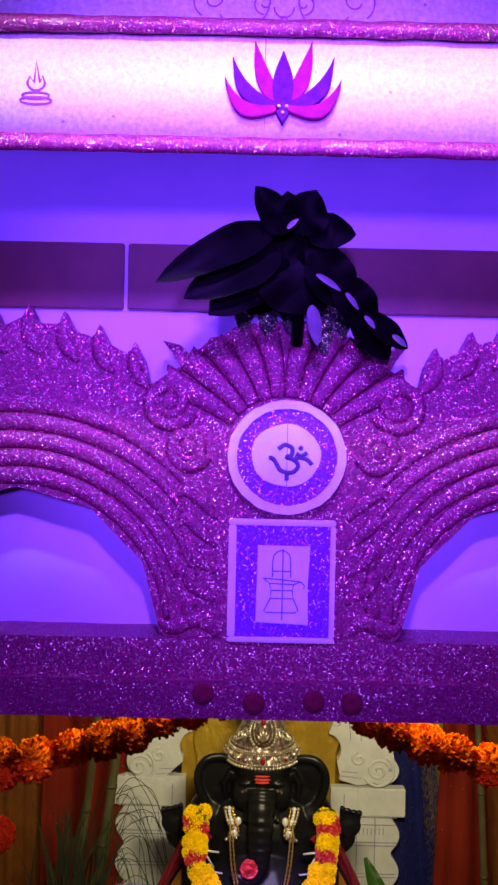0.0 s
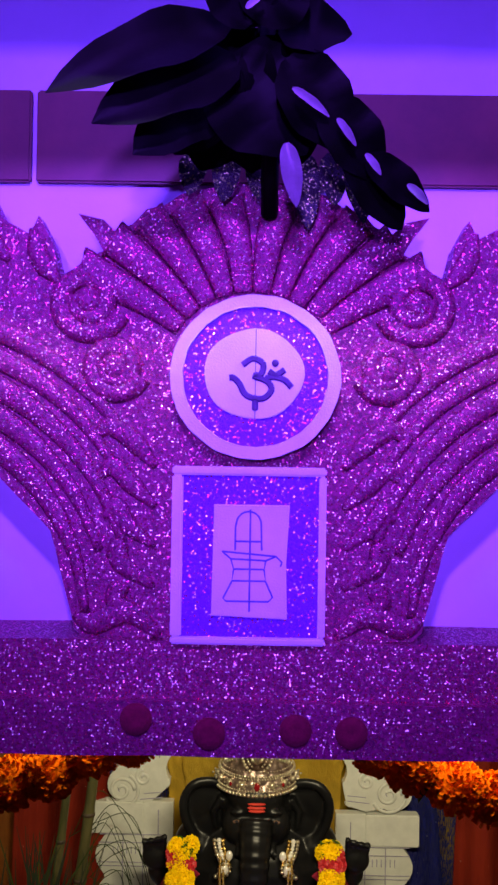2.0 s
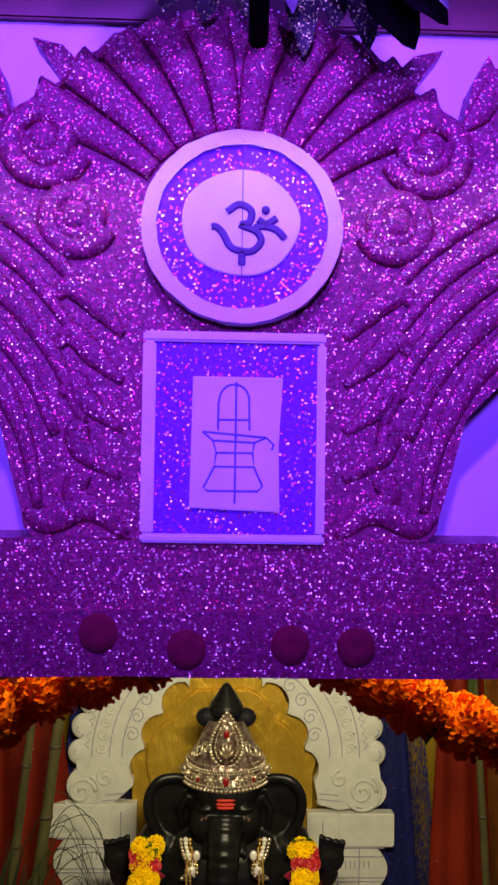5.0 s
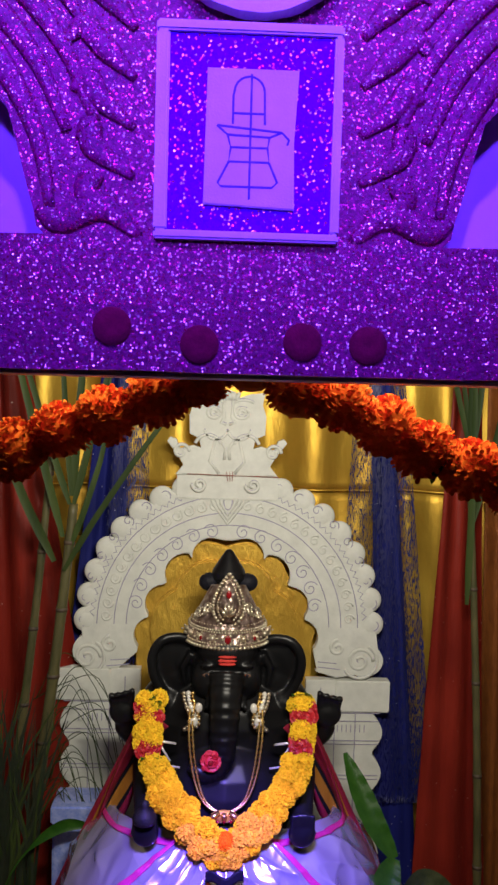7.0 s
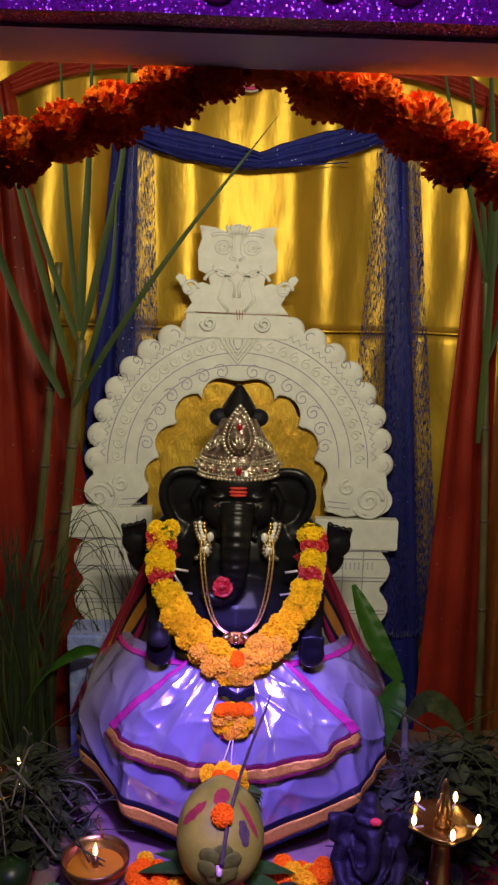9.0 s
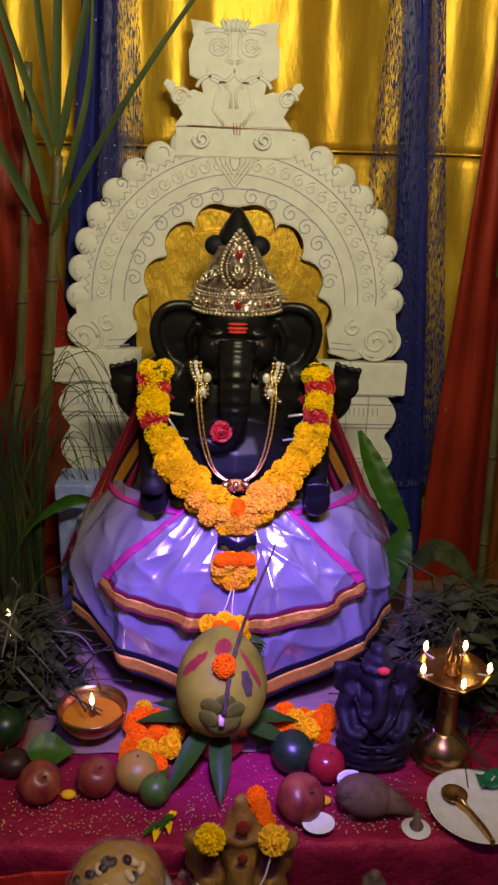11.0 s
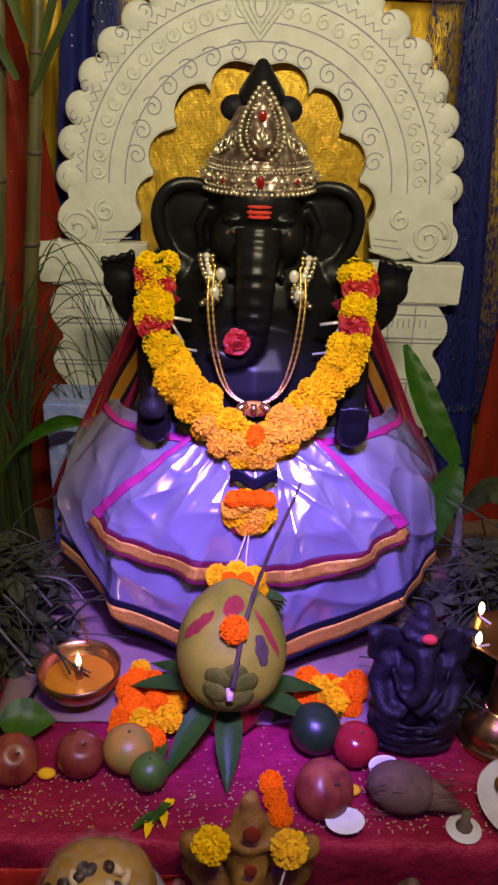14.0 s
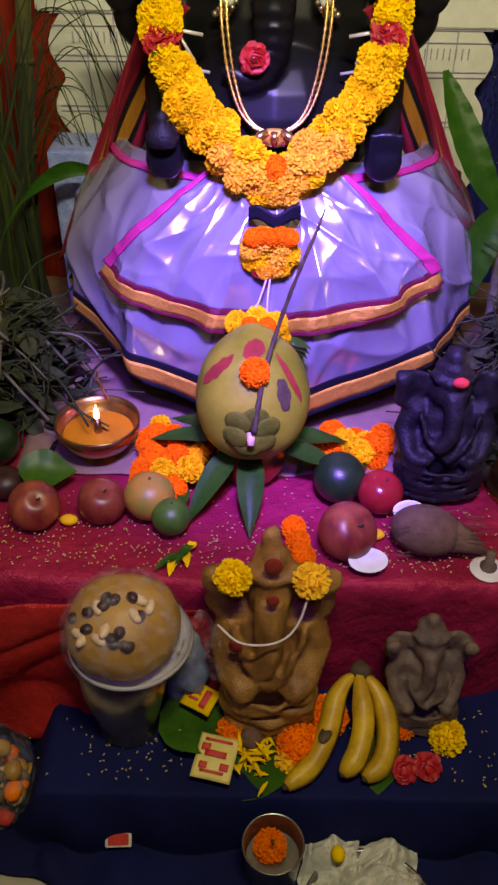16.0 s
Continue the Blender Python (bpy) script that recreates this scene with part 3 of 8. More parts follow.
def spiral(cx, cz, r0, r1, a0, turns, n=28):
    return [(cx + (r0 + (r1 - r0) * k / n) * math.cos(radians(a0 + 360 * turns * k / n)), cz + (r0 + (r1 - r0) * k / n) * math.sin(radians(a0 + 360 * turns * k / n))) for k in range(n + 1)]


def bloom(rng, r, petals=110, flat=0.8, long=0.34, wide=0.2, core=0.72):
    """A pom-pom flower head of curled petals round a small core, the face towards +z."""
    bm = bmesh.new()
    add_ball(bm, (0, 0, 0), (r * core, r * core, r * core * flat), None, 10, 7)
    for i in range(petals):
        z = 1 - 1.75 * (i + 0.5) / petals
        a = i * 2.39996 + rng.uniform(-0.2, 0.2)
        h = math.sqrt(max(0, 1 - z * z))
        d = Vector((h * math.cos(a), h * math.sin(a), z))
        side = Vector((-math.sin(a), math.cos(a), 0))
        upd = d.cross(side)
        q = Matrix.Rotation(rng.uniform(-0.7, 0.7), 3, d)
        side, upd = q @ side, q @ upd
        w, k = r * wide * rng.uniform(0.8, 1.25), r * rng.uniform(0.9, 1.06)
        base, tip = d * r * (1 - long), d * k + upd * r * rng.uniform(-0.12, 0.2)
        for v in (base, tip):
            v.z *= flat
        m1 = base.lerp(tip, 0.75)
        vs = [bm.verts.new(base - side * w * 0.4), bm.verts.new(base + side * w * 0.4), bm.verts.new(m1 + side * w), bm.verts.new(tip + side * w * 0.5 - upd * w * 0.3), bm.verts.new(tip - side * w * 0.5 - upd * w * 0.3), bm.verts.new(m1 - side * w)]
        bm.faces.new(vs)
    return bm


def bloom_mesh(name, material, seed, r, **kw):
    bm = bloom(random.Random(seed), r, **kw)
    bmesh.ops.recalc_face_normals(bm, faces=bm.faces)
    me = bpy.data.meshes.new(name)
    bm.to_mesh(me)
    bm.free()
    me.materials.append(M[material])
    return me


def leaf_bm(length, width, curl=0.3, fold=0.25, wave=0.0, n=9, bm=None, m=None, point=1.0):
    """A leaf that lies along +x from its stalk, folded at the midrib and curling down."""
    bm = bm or bmesh.new()
    m = m or Matrix()
    rows = []
    for i in range(n + 1):
        t = i / n
        w = width * 0.5 * math.sin(math.pi * min(1, t ** 0.8 * 0.97 + 0.03)) ** point + 0.0004
        a = curl * t
        x, z = length * math.sin(a) / max(curl, 1e-4) if curl else length * t, -length * (1 - math.cos(a)) / max(curl, 1e-4) if curl else 0
        wz = wave * math.sin(t * 14) * w
        rows.append([bm.verts.new(m @ Vector((x, s * w, z + abs(s) * w * fold + s * wz))) for s in (-1, -0.5, 0, 0.5, 1)])
    for a, b in zip(rows, rows[1:]):
        for k in range(4):
            bm.faces.new((a[k], a[k + 1], b[k + 1], b[k]))
    return bm


def facing(d, up=(0, 0, 1)):
    """The turn that takes +z to d."""
    return Vector(d).to_track_quat("Z", "Y").to_matrix().to_4x4()


def along(p, d, roll=0.0):
    """A pose at p whose +x points along d."""
    q = Vector(d).to_track_quat("X", "Z").to_matrix().to_4x4()
    return Matrix.Translation(p) @ q @ Matrix.Rotation(roll, 4, "X")


BLOOM = {
    "marigold": [bloom_mesh("marigold_head", "marigold", 10 + k, 1.0, petals=400, wide=0.085, long=0.20, core=0.86) for k in range(3)],
    "yellow": [bloom_mesh("yellow_head", "yellow", 20 + k, 1.0, petals=200, wide=0.12, long=0.34, core=0.74) for k in range(3)],
    "cream": [bloom_mesh("cream_head", "cream", 30, 1.0, petals=200, wide=0.12, long=0.34, core=0.74)],
    "rose": [bloom_mesh("red_head", "rose", 40, 1.0, petals=60, wide=0.34, long=0.5)],
}


def flower(kind, p, r, d=(0, -0.6, 1), parent=None, name="flower", label="", seed=0, squash=1.0):
    me = BLOOM[kind][seed % len(BLOOM[kind])]
    m = Matrix.Translation(p) @ facing(d) @ Matrix.Rotation(seed * 1.7, 4, "Z") @ Matrix.Diagonal((r, r, r * squash, 1))
    ob = new(name, me)
    if parent:
        ob.parent = parent
        if parent.parent is None:
            ob.matrix_parent_inverse = parent.matrix_basis.inverted()
    ob.matrix_basis = m
    return tagged(ob, label)


# ---------------------------------------------------------------- the room and the alcove
def slab(name, lo, hi, material, label):
    return solid(name, box(lo, hi), material, label, name.split("_")[0], "", "structure", smooth=False)


FRONT, BACK = 0.905, 0.932          # the lintel wall over the alcove
slab("floor", (-2.2, -3.0, -0.1), (2.2, 3.0, -0.006), "room", "cement bed under the tiled floor")
slab("ceiling", (-2.2, -3.0, 3.1), (2.2, 3.0, 3.2), "room", "plain painted ceiling of the room")
slab("wall_left", (-2.3, -3.0, 0), (-2.2, 3.0, 3.1), "room", "plain painted side wall of the room")
slab("wall_right", (2.2, -3.0, 0), (2.3, 3.0, 3.1), "room", "plain painted side wall of the room")
slab("wall_behind", (-2.2, -3.1, 0), (2.2, -3.0, 3.1), "room", "plain painted wall at the end of the room")
slab("wall_back", (-2.2, 2.9, 0), (2.2, 3.0, 3.1), "room", "plain painted wall behind the curtains")
lintel = slab("wall_lintel", (-2.2, FRONT, 1.726), (2.2, BACK, 3.1), "wall", "painted wall over the alcove in violet light")
slab("wall_pier_left", (-2.2, FRONT, 0), (-0.85, BACK, 1.726), "wall", "painted pier beside the alcove opening")
slab("wall_pier_right", (0.95, FRONT, 0), (2.2, BACK, 1.726), "wall", "painted pier beside the alcove opening")
# unseen alcove walls and ceiling, in the same grey darkened against bounce
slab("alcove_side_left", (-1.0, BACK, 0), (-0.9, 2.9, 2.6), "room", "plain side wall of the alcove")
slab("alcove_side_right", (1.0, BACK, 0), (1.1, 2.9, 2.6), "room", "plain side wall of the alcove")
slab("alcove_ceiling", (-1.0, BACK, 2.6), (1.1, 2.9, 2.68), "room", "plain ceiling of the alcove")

# brown tiles along the lintel, each with its own joint
tile_me = bpy.data.meshes.new("tile")
tb = box((0, 0, 0), (0.600, 0.006, 0.071), 0.0015)
tb.to_mesh(tile_me)
tb.free()
tile_me.materials.append(M["brown"])
for k in range(-2, 3):
    share("tile", tile_me, pose(-0.135 + 0.002 + 0.604 * k, FRONT - 0.006, 2.139), lintel)

# floor tiles in front of the shrine
ft_me = bpy.data.meshes.new("tile")
tb = box((0, 0, 0), (0.596, 0.596, 0.008), 0.0015)
tb.to_mesh(ft_me)
tb.free()
ft_me.materials.append(M["floor"])
floor_ob = bpy.data.objects["floor"]
for i in range(-3, 3):
    for j in range(-2, 4):
        share("tile", ft_me, pose(0.13 + 0.6 * i, 0.2 + 0.6 * j, -0.0065), floor_ob)


# ---------------------------------------------------------------- canopy fascia with lotus
FY = 0.67
fascia = thing("canopy_fascia", (0, FY, 2.23), "white speckled canopy board edged with pink glitter strips", "canopy board")
part("board", box((-0.75, FY, 2.235), (0.75, FY + 0.02, 2.330), 0.001), "fascia", fascia)
part("top_board", box((-0.75, FY + 0.004, 2.330), (0.75, FY + 0.024, 2.62), 0.001), "fascia", fascia)
part("soffit", box((-0.75, FY + 0.02, 2.34), (0.75, FRONT - 0.002, 2.352)), "fascia", fascia)
for z0, z1 in ((2.227, 2.241), (2.321, 2.335)):
    def strip(u, v, z0=z0, z1=z1):
        x = -0.75 + 1.5 * u
        return (x, FY - 0.004 - 0.003 * math.sin(math.pi * v), z0 + (z1 - z0) * v + 0.0012 * noise.noise((x * 40, v, z0)))
    part("glitter_strip", surface(strip, 200, 4, 0.004), "glit_strip", fascia, "pink glitter strip")
part("seam", box((0.0065, FY - 0.0012, 2.241), (0.0072, FY, 2.321)), "purple_ink", fascia, smooth=False)


def petal_outline(bx, bz, tx, tz, w, bend):
    """A pointed petal from its base to its tip."""
    b, t = Vector((bx, bz)), Vector((tx, tz))
    d = t - b
    n = Vector((-d.y, d.x)).normalized()
    left, right = [], []
    for k in range(11):
        s = k / 10
        c = b + d * s + n * bend * math.sin(math.pi * s)
        h = w * math.sin(math.pi * min(0.98, 0.12 + 0.88 * s) ** 0.9) * 0.5
        left.append(tuple(c + n * h))
        right.append(tuple(c - n * h))
    return left + right[::-1]


LX, LZ = 0.021, 2.268
for k, (dx, dz, w, bend, mat) in enumerate([(-0.0225, 0.050, 0.0125, 0.004, "lotus"), (0.0225, 0.050, 0.0125, -0.004, "lotus"), (0, 0.042, 0.017, 0, "lotus_dark"), (-0.040, 0.036, 0.012, 0.010, "lotus_dark"), (0.040, 0.037, 0.012, -0.010, "lotus_dark"), (-0.046, 0.020, 0.0115, 0.014, "lotus"), (0.046, 0.019, 0.0115, -0.014, "lotus")]):
    part("lotus_petal", plate(petal_outline(LX + dx * 0.05, LZ - 0.004, LX + dx, LZ + dz, w, bend), FY - 0.003 - 0.0006 * k, FY + 0.001, 0.0006), mat, fascia, "glossy magenta cut-out petal", smooth=False)
part("lotus_base", plate(petal_outline(LX, LZ + 0.012, LX, LZ - 0.016, 0.014, 0), FY - 0.006, FY + 0.001, 0.0006), "lotus_dark", fascia, smooth=False)
for dx, dz in ((-0.003, 0.001), (0.003, 0.001), (0, -0.004)):
    part("bead", ball((LX + dx, FY - 0.0065, LZ - 0.004 + dz), 0.0015, None, 8, 6), "pearl", fascia)
top = []
for s in (-1, 1):
    top += [[(LX + s * (x - LX) + 0.0, z) for x, z in p] for p in (
        spiral(LX + 0.016, 2.351, 0.009, 0.002, -90, 1.2), arc(LX + 0.033, 2.352, 0.021, 180, 330), spiral(LX + 0.058, 2.354, 0.016, 0.004, -60, 1.1), arc(LX + 0.014, 2.346, 0.014, 200, 300), arc(LX + 0.0, 2.348, 0.008, -90, 0))]
part("scroll_drawing", lines(top, FY + 0.0035, 0.0007), "purple_ink", fascia, "purple hand-drawn scrollwork", smooth=False)
DX, DZ = -0.175, 2.268
part("lamp_drawing", lines([arc(DX, DZ + 0.004, 0.011, 0, 360, 20, 0.0026), arc(DX, DZ, 0.0125, 0, 360, 20, 0.003), arc(DX, DZ + 0.014, 0.007, 180, 360, 12, 0.006), [(DX - 0.007, DZ + 0.014), (DX - 0.005, DZ + 0.019), (DX - 0.0015, DZ + 0.014), (DX, DZ + 0.031), (DX + 0.003, DZ + 0.014), (DX + 0.005, DZ + 0.020), (DX + 0.007, DZ + 0.014)]], FY - 0.0003, 0.0011), "purple_ink", fascia, "purple hand-drawn oil lamp", smooth=False)

# ---------------------------------------------------------------- glitter pediment over the opening
PX, PZ, PY = 0.035, 1.803, 0.846


def pd(u, v):
    """Millimetres on the pediment, from the middle of its beam, to metres."""
    return (PX + u * 0.001, PZ + v * 0.001)


pediment = thing("pediment", (PX, PY, 1.725), "carved foam pediment covered in magenta glitter", "pediment")
HC, HR = 268, 148                    # the round openings in the wings


def half_outline(s):
    """The board's edge from the middle of the top to the end of a wing and back along the opening."""
    pts = []
    for k in range(9):                # fan of rounded petals
        a = radians(90 - k * 4.8)
        r = 166 + 5 * abs(math.sin(k * math.pi / 2.4))
        pts.append((r * math.cos(a) * 0.92, 152 + r * math.sin(a)))
    pts += [(106, 294), (124, 298), (113, 284), (106, 272), (118, 266), (129, 257), (135, 249)]
    for k in range(7):                # flame tips along the wing
        u = 138 + k * 36
        v = 262 + 56 * math.sin(min(1.0, (k + 1) / 4.5) * math.pi / 2) - max(0, k - 3) ** 2 * 5
        pts += [(u + 4, v - 4), (u + 14, v + 15), (u + 20, v + 2)]
    pts += [(400, 250), (425, 180), (440, 90), (445, 0)]
    pts += [(HC + HR, 0)]
    for k in range(1, 30):
        a = radians(k * 6)
        r = HR - 5 * abs(math.sin(k * math.pi / 5))
        pts.append((HC + r * math.cos(a), max(r * math.sin(a), 0.5)))
    pts += [(HC - HR + 2, 6), (116, 0)]
    return [(s * u, v) for u, v in pts]


right, left = half_outline(1), half_outline(-1)
edge = [pd(*p) for p in right] + [pd(*p) for p in left[::-1][:-1]]
part("board", plate(edge, PY + 0.004, PY + 0.024, 0.0), "glit", pediment, "flat carved backing", smooth=False)


def ridge(pts, r, name="ridge", flat=0.40, taper=True):
    """A shallow carved lobe along a line; r is one half-width in millimetres or one for each end."""
    pts = smooth_line([(x, PY + 0.0028, z) for x, z in (pd(*p) for p in pts)], 6)
    n = len(pts)
    r0, r1 = r if isinstance(r, tuple) else (r * 1.2, r * 1.2)
    rad = [0.001 * (r0 + (r1 - r0) * k / (n - 1)) * (min(1, 0.35 + 2.2 * min(k, n - 1 - k) / n) if taper else 1) for k in range(n)]
    return part(name, tube(pts, rad, 10, True, flat), "glit", pediment)


for s in (-1, 1):
    for r in (160, 178, 196, 214, 232):           # ribs that follow the openings
        ridge([(s * (HC + r * math.cos(radians(a)) * (1.0 if a < 90 else 1 - 0.0006 * max(0, a - 120))), max(3, r * math.sin(radians(a)))) for a in range(20, 176 - int((r - 160) * 0.35), 14)], 7.5)
    for a in (6, 18, 30, 42, 54):                 # fan petals over the roundel
        reach = 128 + 0.30 * a
        ridge([(s * r * math.sin(radians(a + b)), 183 + r * math.cos(radians(a + b)) * 0.98) for r, b in ((62, 0), (84, 0), (106, 1), (reach - 6, 2.5), (reach, 3))], (6.6, 15), "fan_petal", 0.34, False)
    for cu, cv, r in ((116, 236, 25), (96, 190, 20)):
        ridge([(s * x, z) for x, z in spiral(cu, cv, r, 7, 200, 1.5, 22)], 6, "scroll", 0.55, False)
        part("boss", ball((pd(s * cu, cv)[0], PY + 0.002, pd(s * cu, cv)[1]), (0.010, 0.005, 0.010)), "glit", pediment)
    for k in range(5):                            # leaf lobes beside the square
        v = 150 - k * 28
        ridge([(s * 66, v - 30), (s * (80 + 3 * k), v - 14), (s * (98 - 2 * k), v - 2), (s * (110 - 4 * k), v - 10)], 6, "leaf_lobe")
    ridge([(s * 62, 2), (s * 84, 18), (s * 108, 10), (s * 122, 16)], 7, "leaf_lobe")
    for k in range(6):
        u = 142 + k * 36
        v = 240 + 50 * math.sin(min(1.0, (k + 1) / 4.5) * math.pi / 2)
        ridge([(s * (u - 6), v - 8), (s * (u + 8), v + 8), (s * (u + 14), v + 30)], 6, "flame_tip")

cx, cz = pd(3, 183)
roundel = part("roundel", lathe([(0.056, 0), (0.056, 0.008), (0, 0.008)], (cx, PY, cz), 48, Matrix.Rotation(radians(90), 4, "X")), "glit_blue", pediment, "round blue glitter medallion", smooth=False)
def rim_pt(u, v):
    """A flat foam band with a chipped edge."""
    a = 2 * math.pi * u
    k = min(3, int(v * 4))
    r, d = ((0.0590, 0.0), (0.0588, 0.0105), (0.0500, 0.0105), (0.0498, 0.007))[k if v < 1 else 3]
    r += 0.0009 * noise.noise((math.cos(a) * 6, math.sin(a) * 6, k))
    return (cx + r * math.cos(a), PY - d, cz + r * 0.965 * math.sin(a))


part("rim", surface(rim_pt, 90, 4), "foam", roundel, "white foam rim", smooth=False)
dz = lambda a: 0.0335 + 0.0005 * math.sin(5 * a + 1)
disc = bmesh.new()
plate([(cx - 0.001 + dz(a) * 1.03 * math.cos(a), cz + 0.002 + dz(a) * 0.93 * math.sin(a)) for a in (2 * math.pi * k / 40 for k in range(40))], PY - 0.0105, PY - 0.007, 0.0006, disc)
part("disc", disc, "foam", roundel, "white centre disc", smooth=False)
om = [[(-9, 8), (-2, 12.5), (5, 9), (4, 2), (-1, 0.5), (8, -3), (11, -9), (5, -15), (-6, -13), (-11, -5), (-15, -1), (-18, -1)], [(7, -1), (13, 0), (20, -2), (25, -7)], [(9, 4), (14, 1.5), (20, 5)], [(0, -15), (0, -23)]]
part("sacred_sign", lines([[tuple(q)[0::2] for q in smooth_line([(cx + 0.001 * x, 0, cz + 0.001 * z) for x, z in p], 4)] for p in om], PY - 0.0108, 0.0022, 6), "ink", roundel, "dark purple painted sacred sign", smooth=False)
part("dot", ball((cx + 0.0135, PY - 0.011, cz + 0.0095), (0.0026, 0.0014, 0.0026), None, 10, 6), "ink", roundel)
part("seam", box((cx - 0.0003, PY - 0.0107, cz - 0.029), (cx + 0.0003, PY - 0.0100, cz + 0.033)), "blue_ink", roundel, smooth=False)

panel = part("square_panel", box((pd(-52, 0)[0], PY - 0.007, pd(0, 1)[1]), (pd(52, 0)[0], PY, pd(0, 120)[1])), "glit_blue", pediment, "square blue glitter panel", smooth=False)
for a, b in (((-53, -1), (53, 4)), ((-53, 115), (53, 121)), ((-53, 4), (-45.5, 115)), ((48, 4), (53, 115))):
    part("edging", box((pd(*a)[0], PY - 0.011, pd(*a)[1]), (pd(*b)[0], PY - 0.003, pd(*b)[1]), 0.0012), "foam", panel, "white foam edging", smooth=False)
part("picture", plate([pd(-25, 19), pd(27, 17), pd(26, 55), pd(28, 95), pd(-24, 95)], PY - 0.0105, PY - 0.006, 0.0006), "foam", panel, "white board with an ink drawing", smooth=False)
q = lambda *a: [pd(*p) for p in a]
part("ink_drawing", lines([q((-9, 64), (-9, 80)) + [pd(*p) for p in arc(0, 82, 8.5, 180, 0, 10)] + q((9, 64)), q((-18, 63), (19, 60), (23, 56), (22, 53)), q((-18, 63), (-12, 58), (12, 57), (19, 60)), q((-12, 58), (-10, 51), (11, 51), (12, 57)), q((-10, 51), (-11, 43), (12, 43), (11, 51)), q((-11, 43), (-17, 31), (-15, 29), (14, 29), (17, 32), (12, 43)), q((-9, 70), (9, 70)), q((1, 92), (1, 22))], PY - 0.0106, 0.0007), "blue_ink", panel, smooth=False)

for name, v0, v1, y0 in (("upper_rail", -42, 0, PY - 0.004), ("lower_rail", -77, -40, PY - 0.012)):
    def face(u, v, v0=v0, v1=v1, y0=y0):
        a = v * 2 * math.pi
        x = -0.82 + 1.72 * u
        c = Vector((math.cos(a), math.sin(a)))
        k = max(abs(c.x), abs(c.y))
        return (x, y0 + 0.033 + 0.033 * min(1, max(-1, c.x / k)), PZ + 0.001 * ((v0 + v1) / 2 + (v1 - v0) / 2 * c.y / k) + 0.0012 * noise.noise((x * 18, v0, 0)))
    part(name, surface(face, 120, 16), "glit", pediment, "glitter-covered beam", smooth=False)
# holes aren't cut: flat discs carry the hollow's shade in their colour
for u, v in ((-75, -52), (-25, -61), (34, -58), (72, -59)):
    part("hole_cover", lathe([(0.0112, 0), (0.0108, 0.0015), (0.004, 0.0006), (0, 0.0004)], (pd(u, v)[0], PY - 0.0122, pd(u, v)[1]), 20, Matrix.Rotation(radians(90), 4, "X")), "glit_hole", pediment, "dark magenta disc standing for a shaded hole")
part("beam_soffit", box((-0.82, PY + 0.012, 1.7235), (0.9, BACK + 0.002, 1.7258)), "wall", pediment, smooth=False)

# sprig on top of the pediment, canopy shade put into its near-black leaves
sprig = thing("leaf_sprig", (0.045, PY - 0.02, 2.10), "artificial leaf spray on top of the pediment, shade put into its near-black colour", "leaf spray")
SY = PY - 0.017


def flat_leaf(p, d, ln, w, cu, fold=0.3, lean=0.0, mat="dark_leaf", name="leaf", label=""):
    """A leaf that lies along d and shows its face to the room."""
    x = Vector((d[0], lean, d[1])).normalized()
    n = Vector((0, -1, 0)) - x * -x.y
    n.normalize()
    y = n.cross(x)
    m = Matrix((x, y, n)).transposed().to_4x4()
    m.translation = p
    return part(name, leaf_bm(ln, w, cu, fold, 0.15, 10, None, m, 0.7), mat, sprig, label)


for a, b, w, cu in (
        ((0.0181, 0.77, 2.1961), (-0.0722, 0.709, 2.1449), 0.027, 0.5),
        ((0.0235, 0.78, 2.1777), (-0.0532, 0.735, 2.132), 0.034, 0.4),
        ((0.0106, 0.79, 2.1589), (-0.0346, 0.76, 2.1197), 0.034, 0.4),
        ((0.0306, 0.76, 2.1895), (0.0035, 0.74, 2.2241), 0.024, 0.3),
        ((0.0337, 0.762, 2.19), (0.0302, 0.75, 2.2237), 0.024, 0.4),
        ((0.0407, 0.76, 2.1895), (0.0535, 0.74, 2.2212), 0.034, 0.5),
        ((0.049, 0.77, 2.1935), (0.0927, 0.76, 2.1925), 0.026, 0.6),
        ((0.0314, 0.78, 2.1986), (-0.0054, 0.815, 2.1202), 0.055, 0.4),
        ((0.0365, 0.778, 2.1981), (0.0328, 0.815, 2.1175), 0.055, 0.4),
        ((0.0442, 0.776, 2.1976), (0.0655, 0.815, 2.1202), 0.05, 0.4),
        ((0.0158, 0.785, 2.1894), (-0.0217, 0.81, 2.1303), 0.05, 0.4),
        ((0.0542, 0.77, 2.1755), (0.0947, 0.785, 2.1263), 0.036, 0.3),
        ((0.0779, 0.775, 2.1506), (0.1191, 0.79, 2.1086), 0.03, 0.3),
        ((0.1052, 0.785, 2.121), (0.1506, 0.797, 2.0919), 0.018, 0.3),
        ((0.0947, 0.785, 2.1263), (0.1348, 0.805, 2.081), 0.026, 0.3),
        ((0.0157, 0.782, 2.1782), (0.0684, 0.785, 2.1263), 0.06, 0.3)):
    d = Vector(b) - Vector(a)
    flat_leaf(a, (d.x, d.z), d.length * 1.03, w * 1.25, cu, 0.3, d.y)
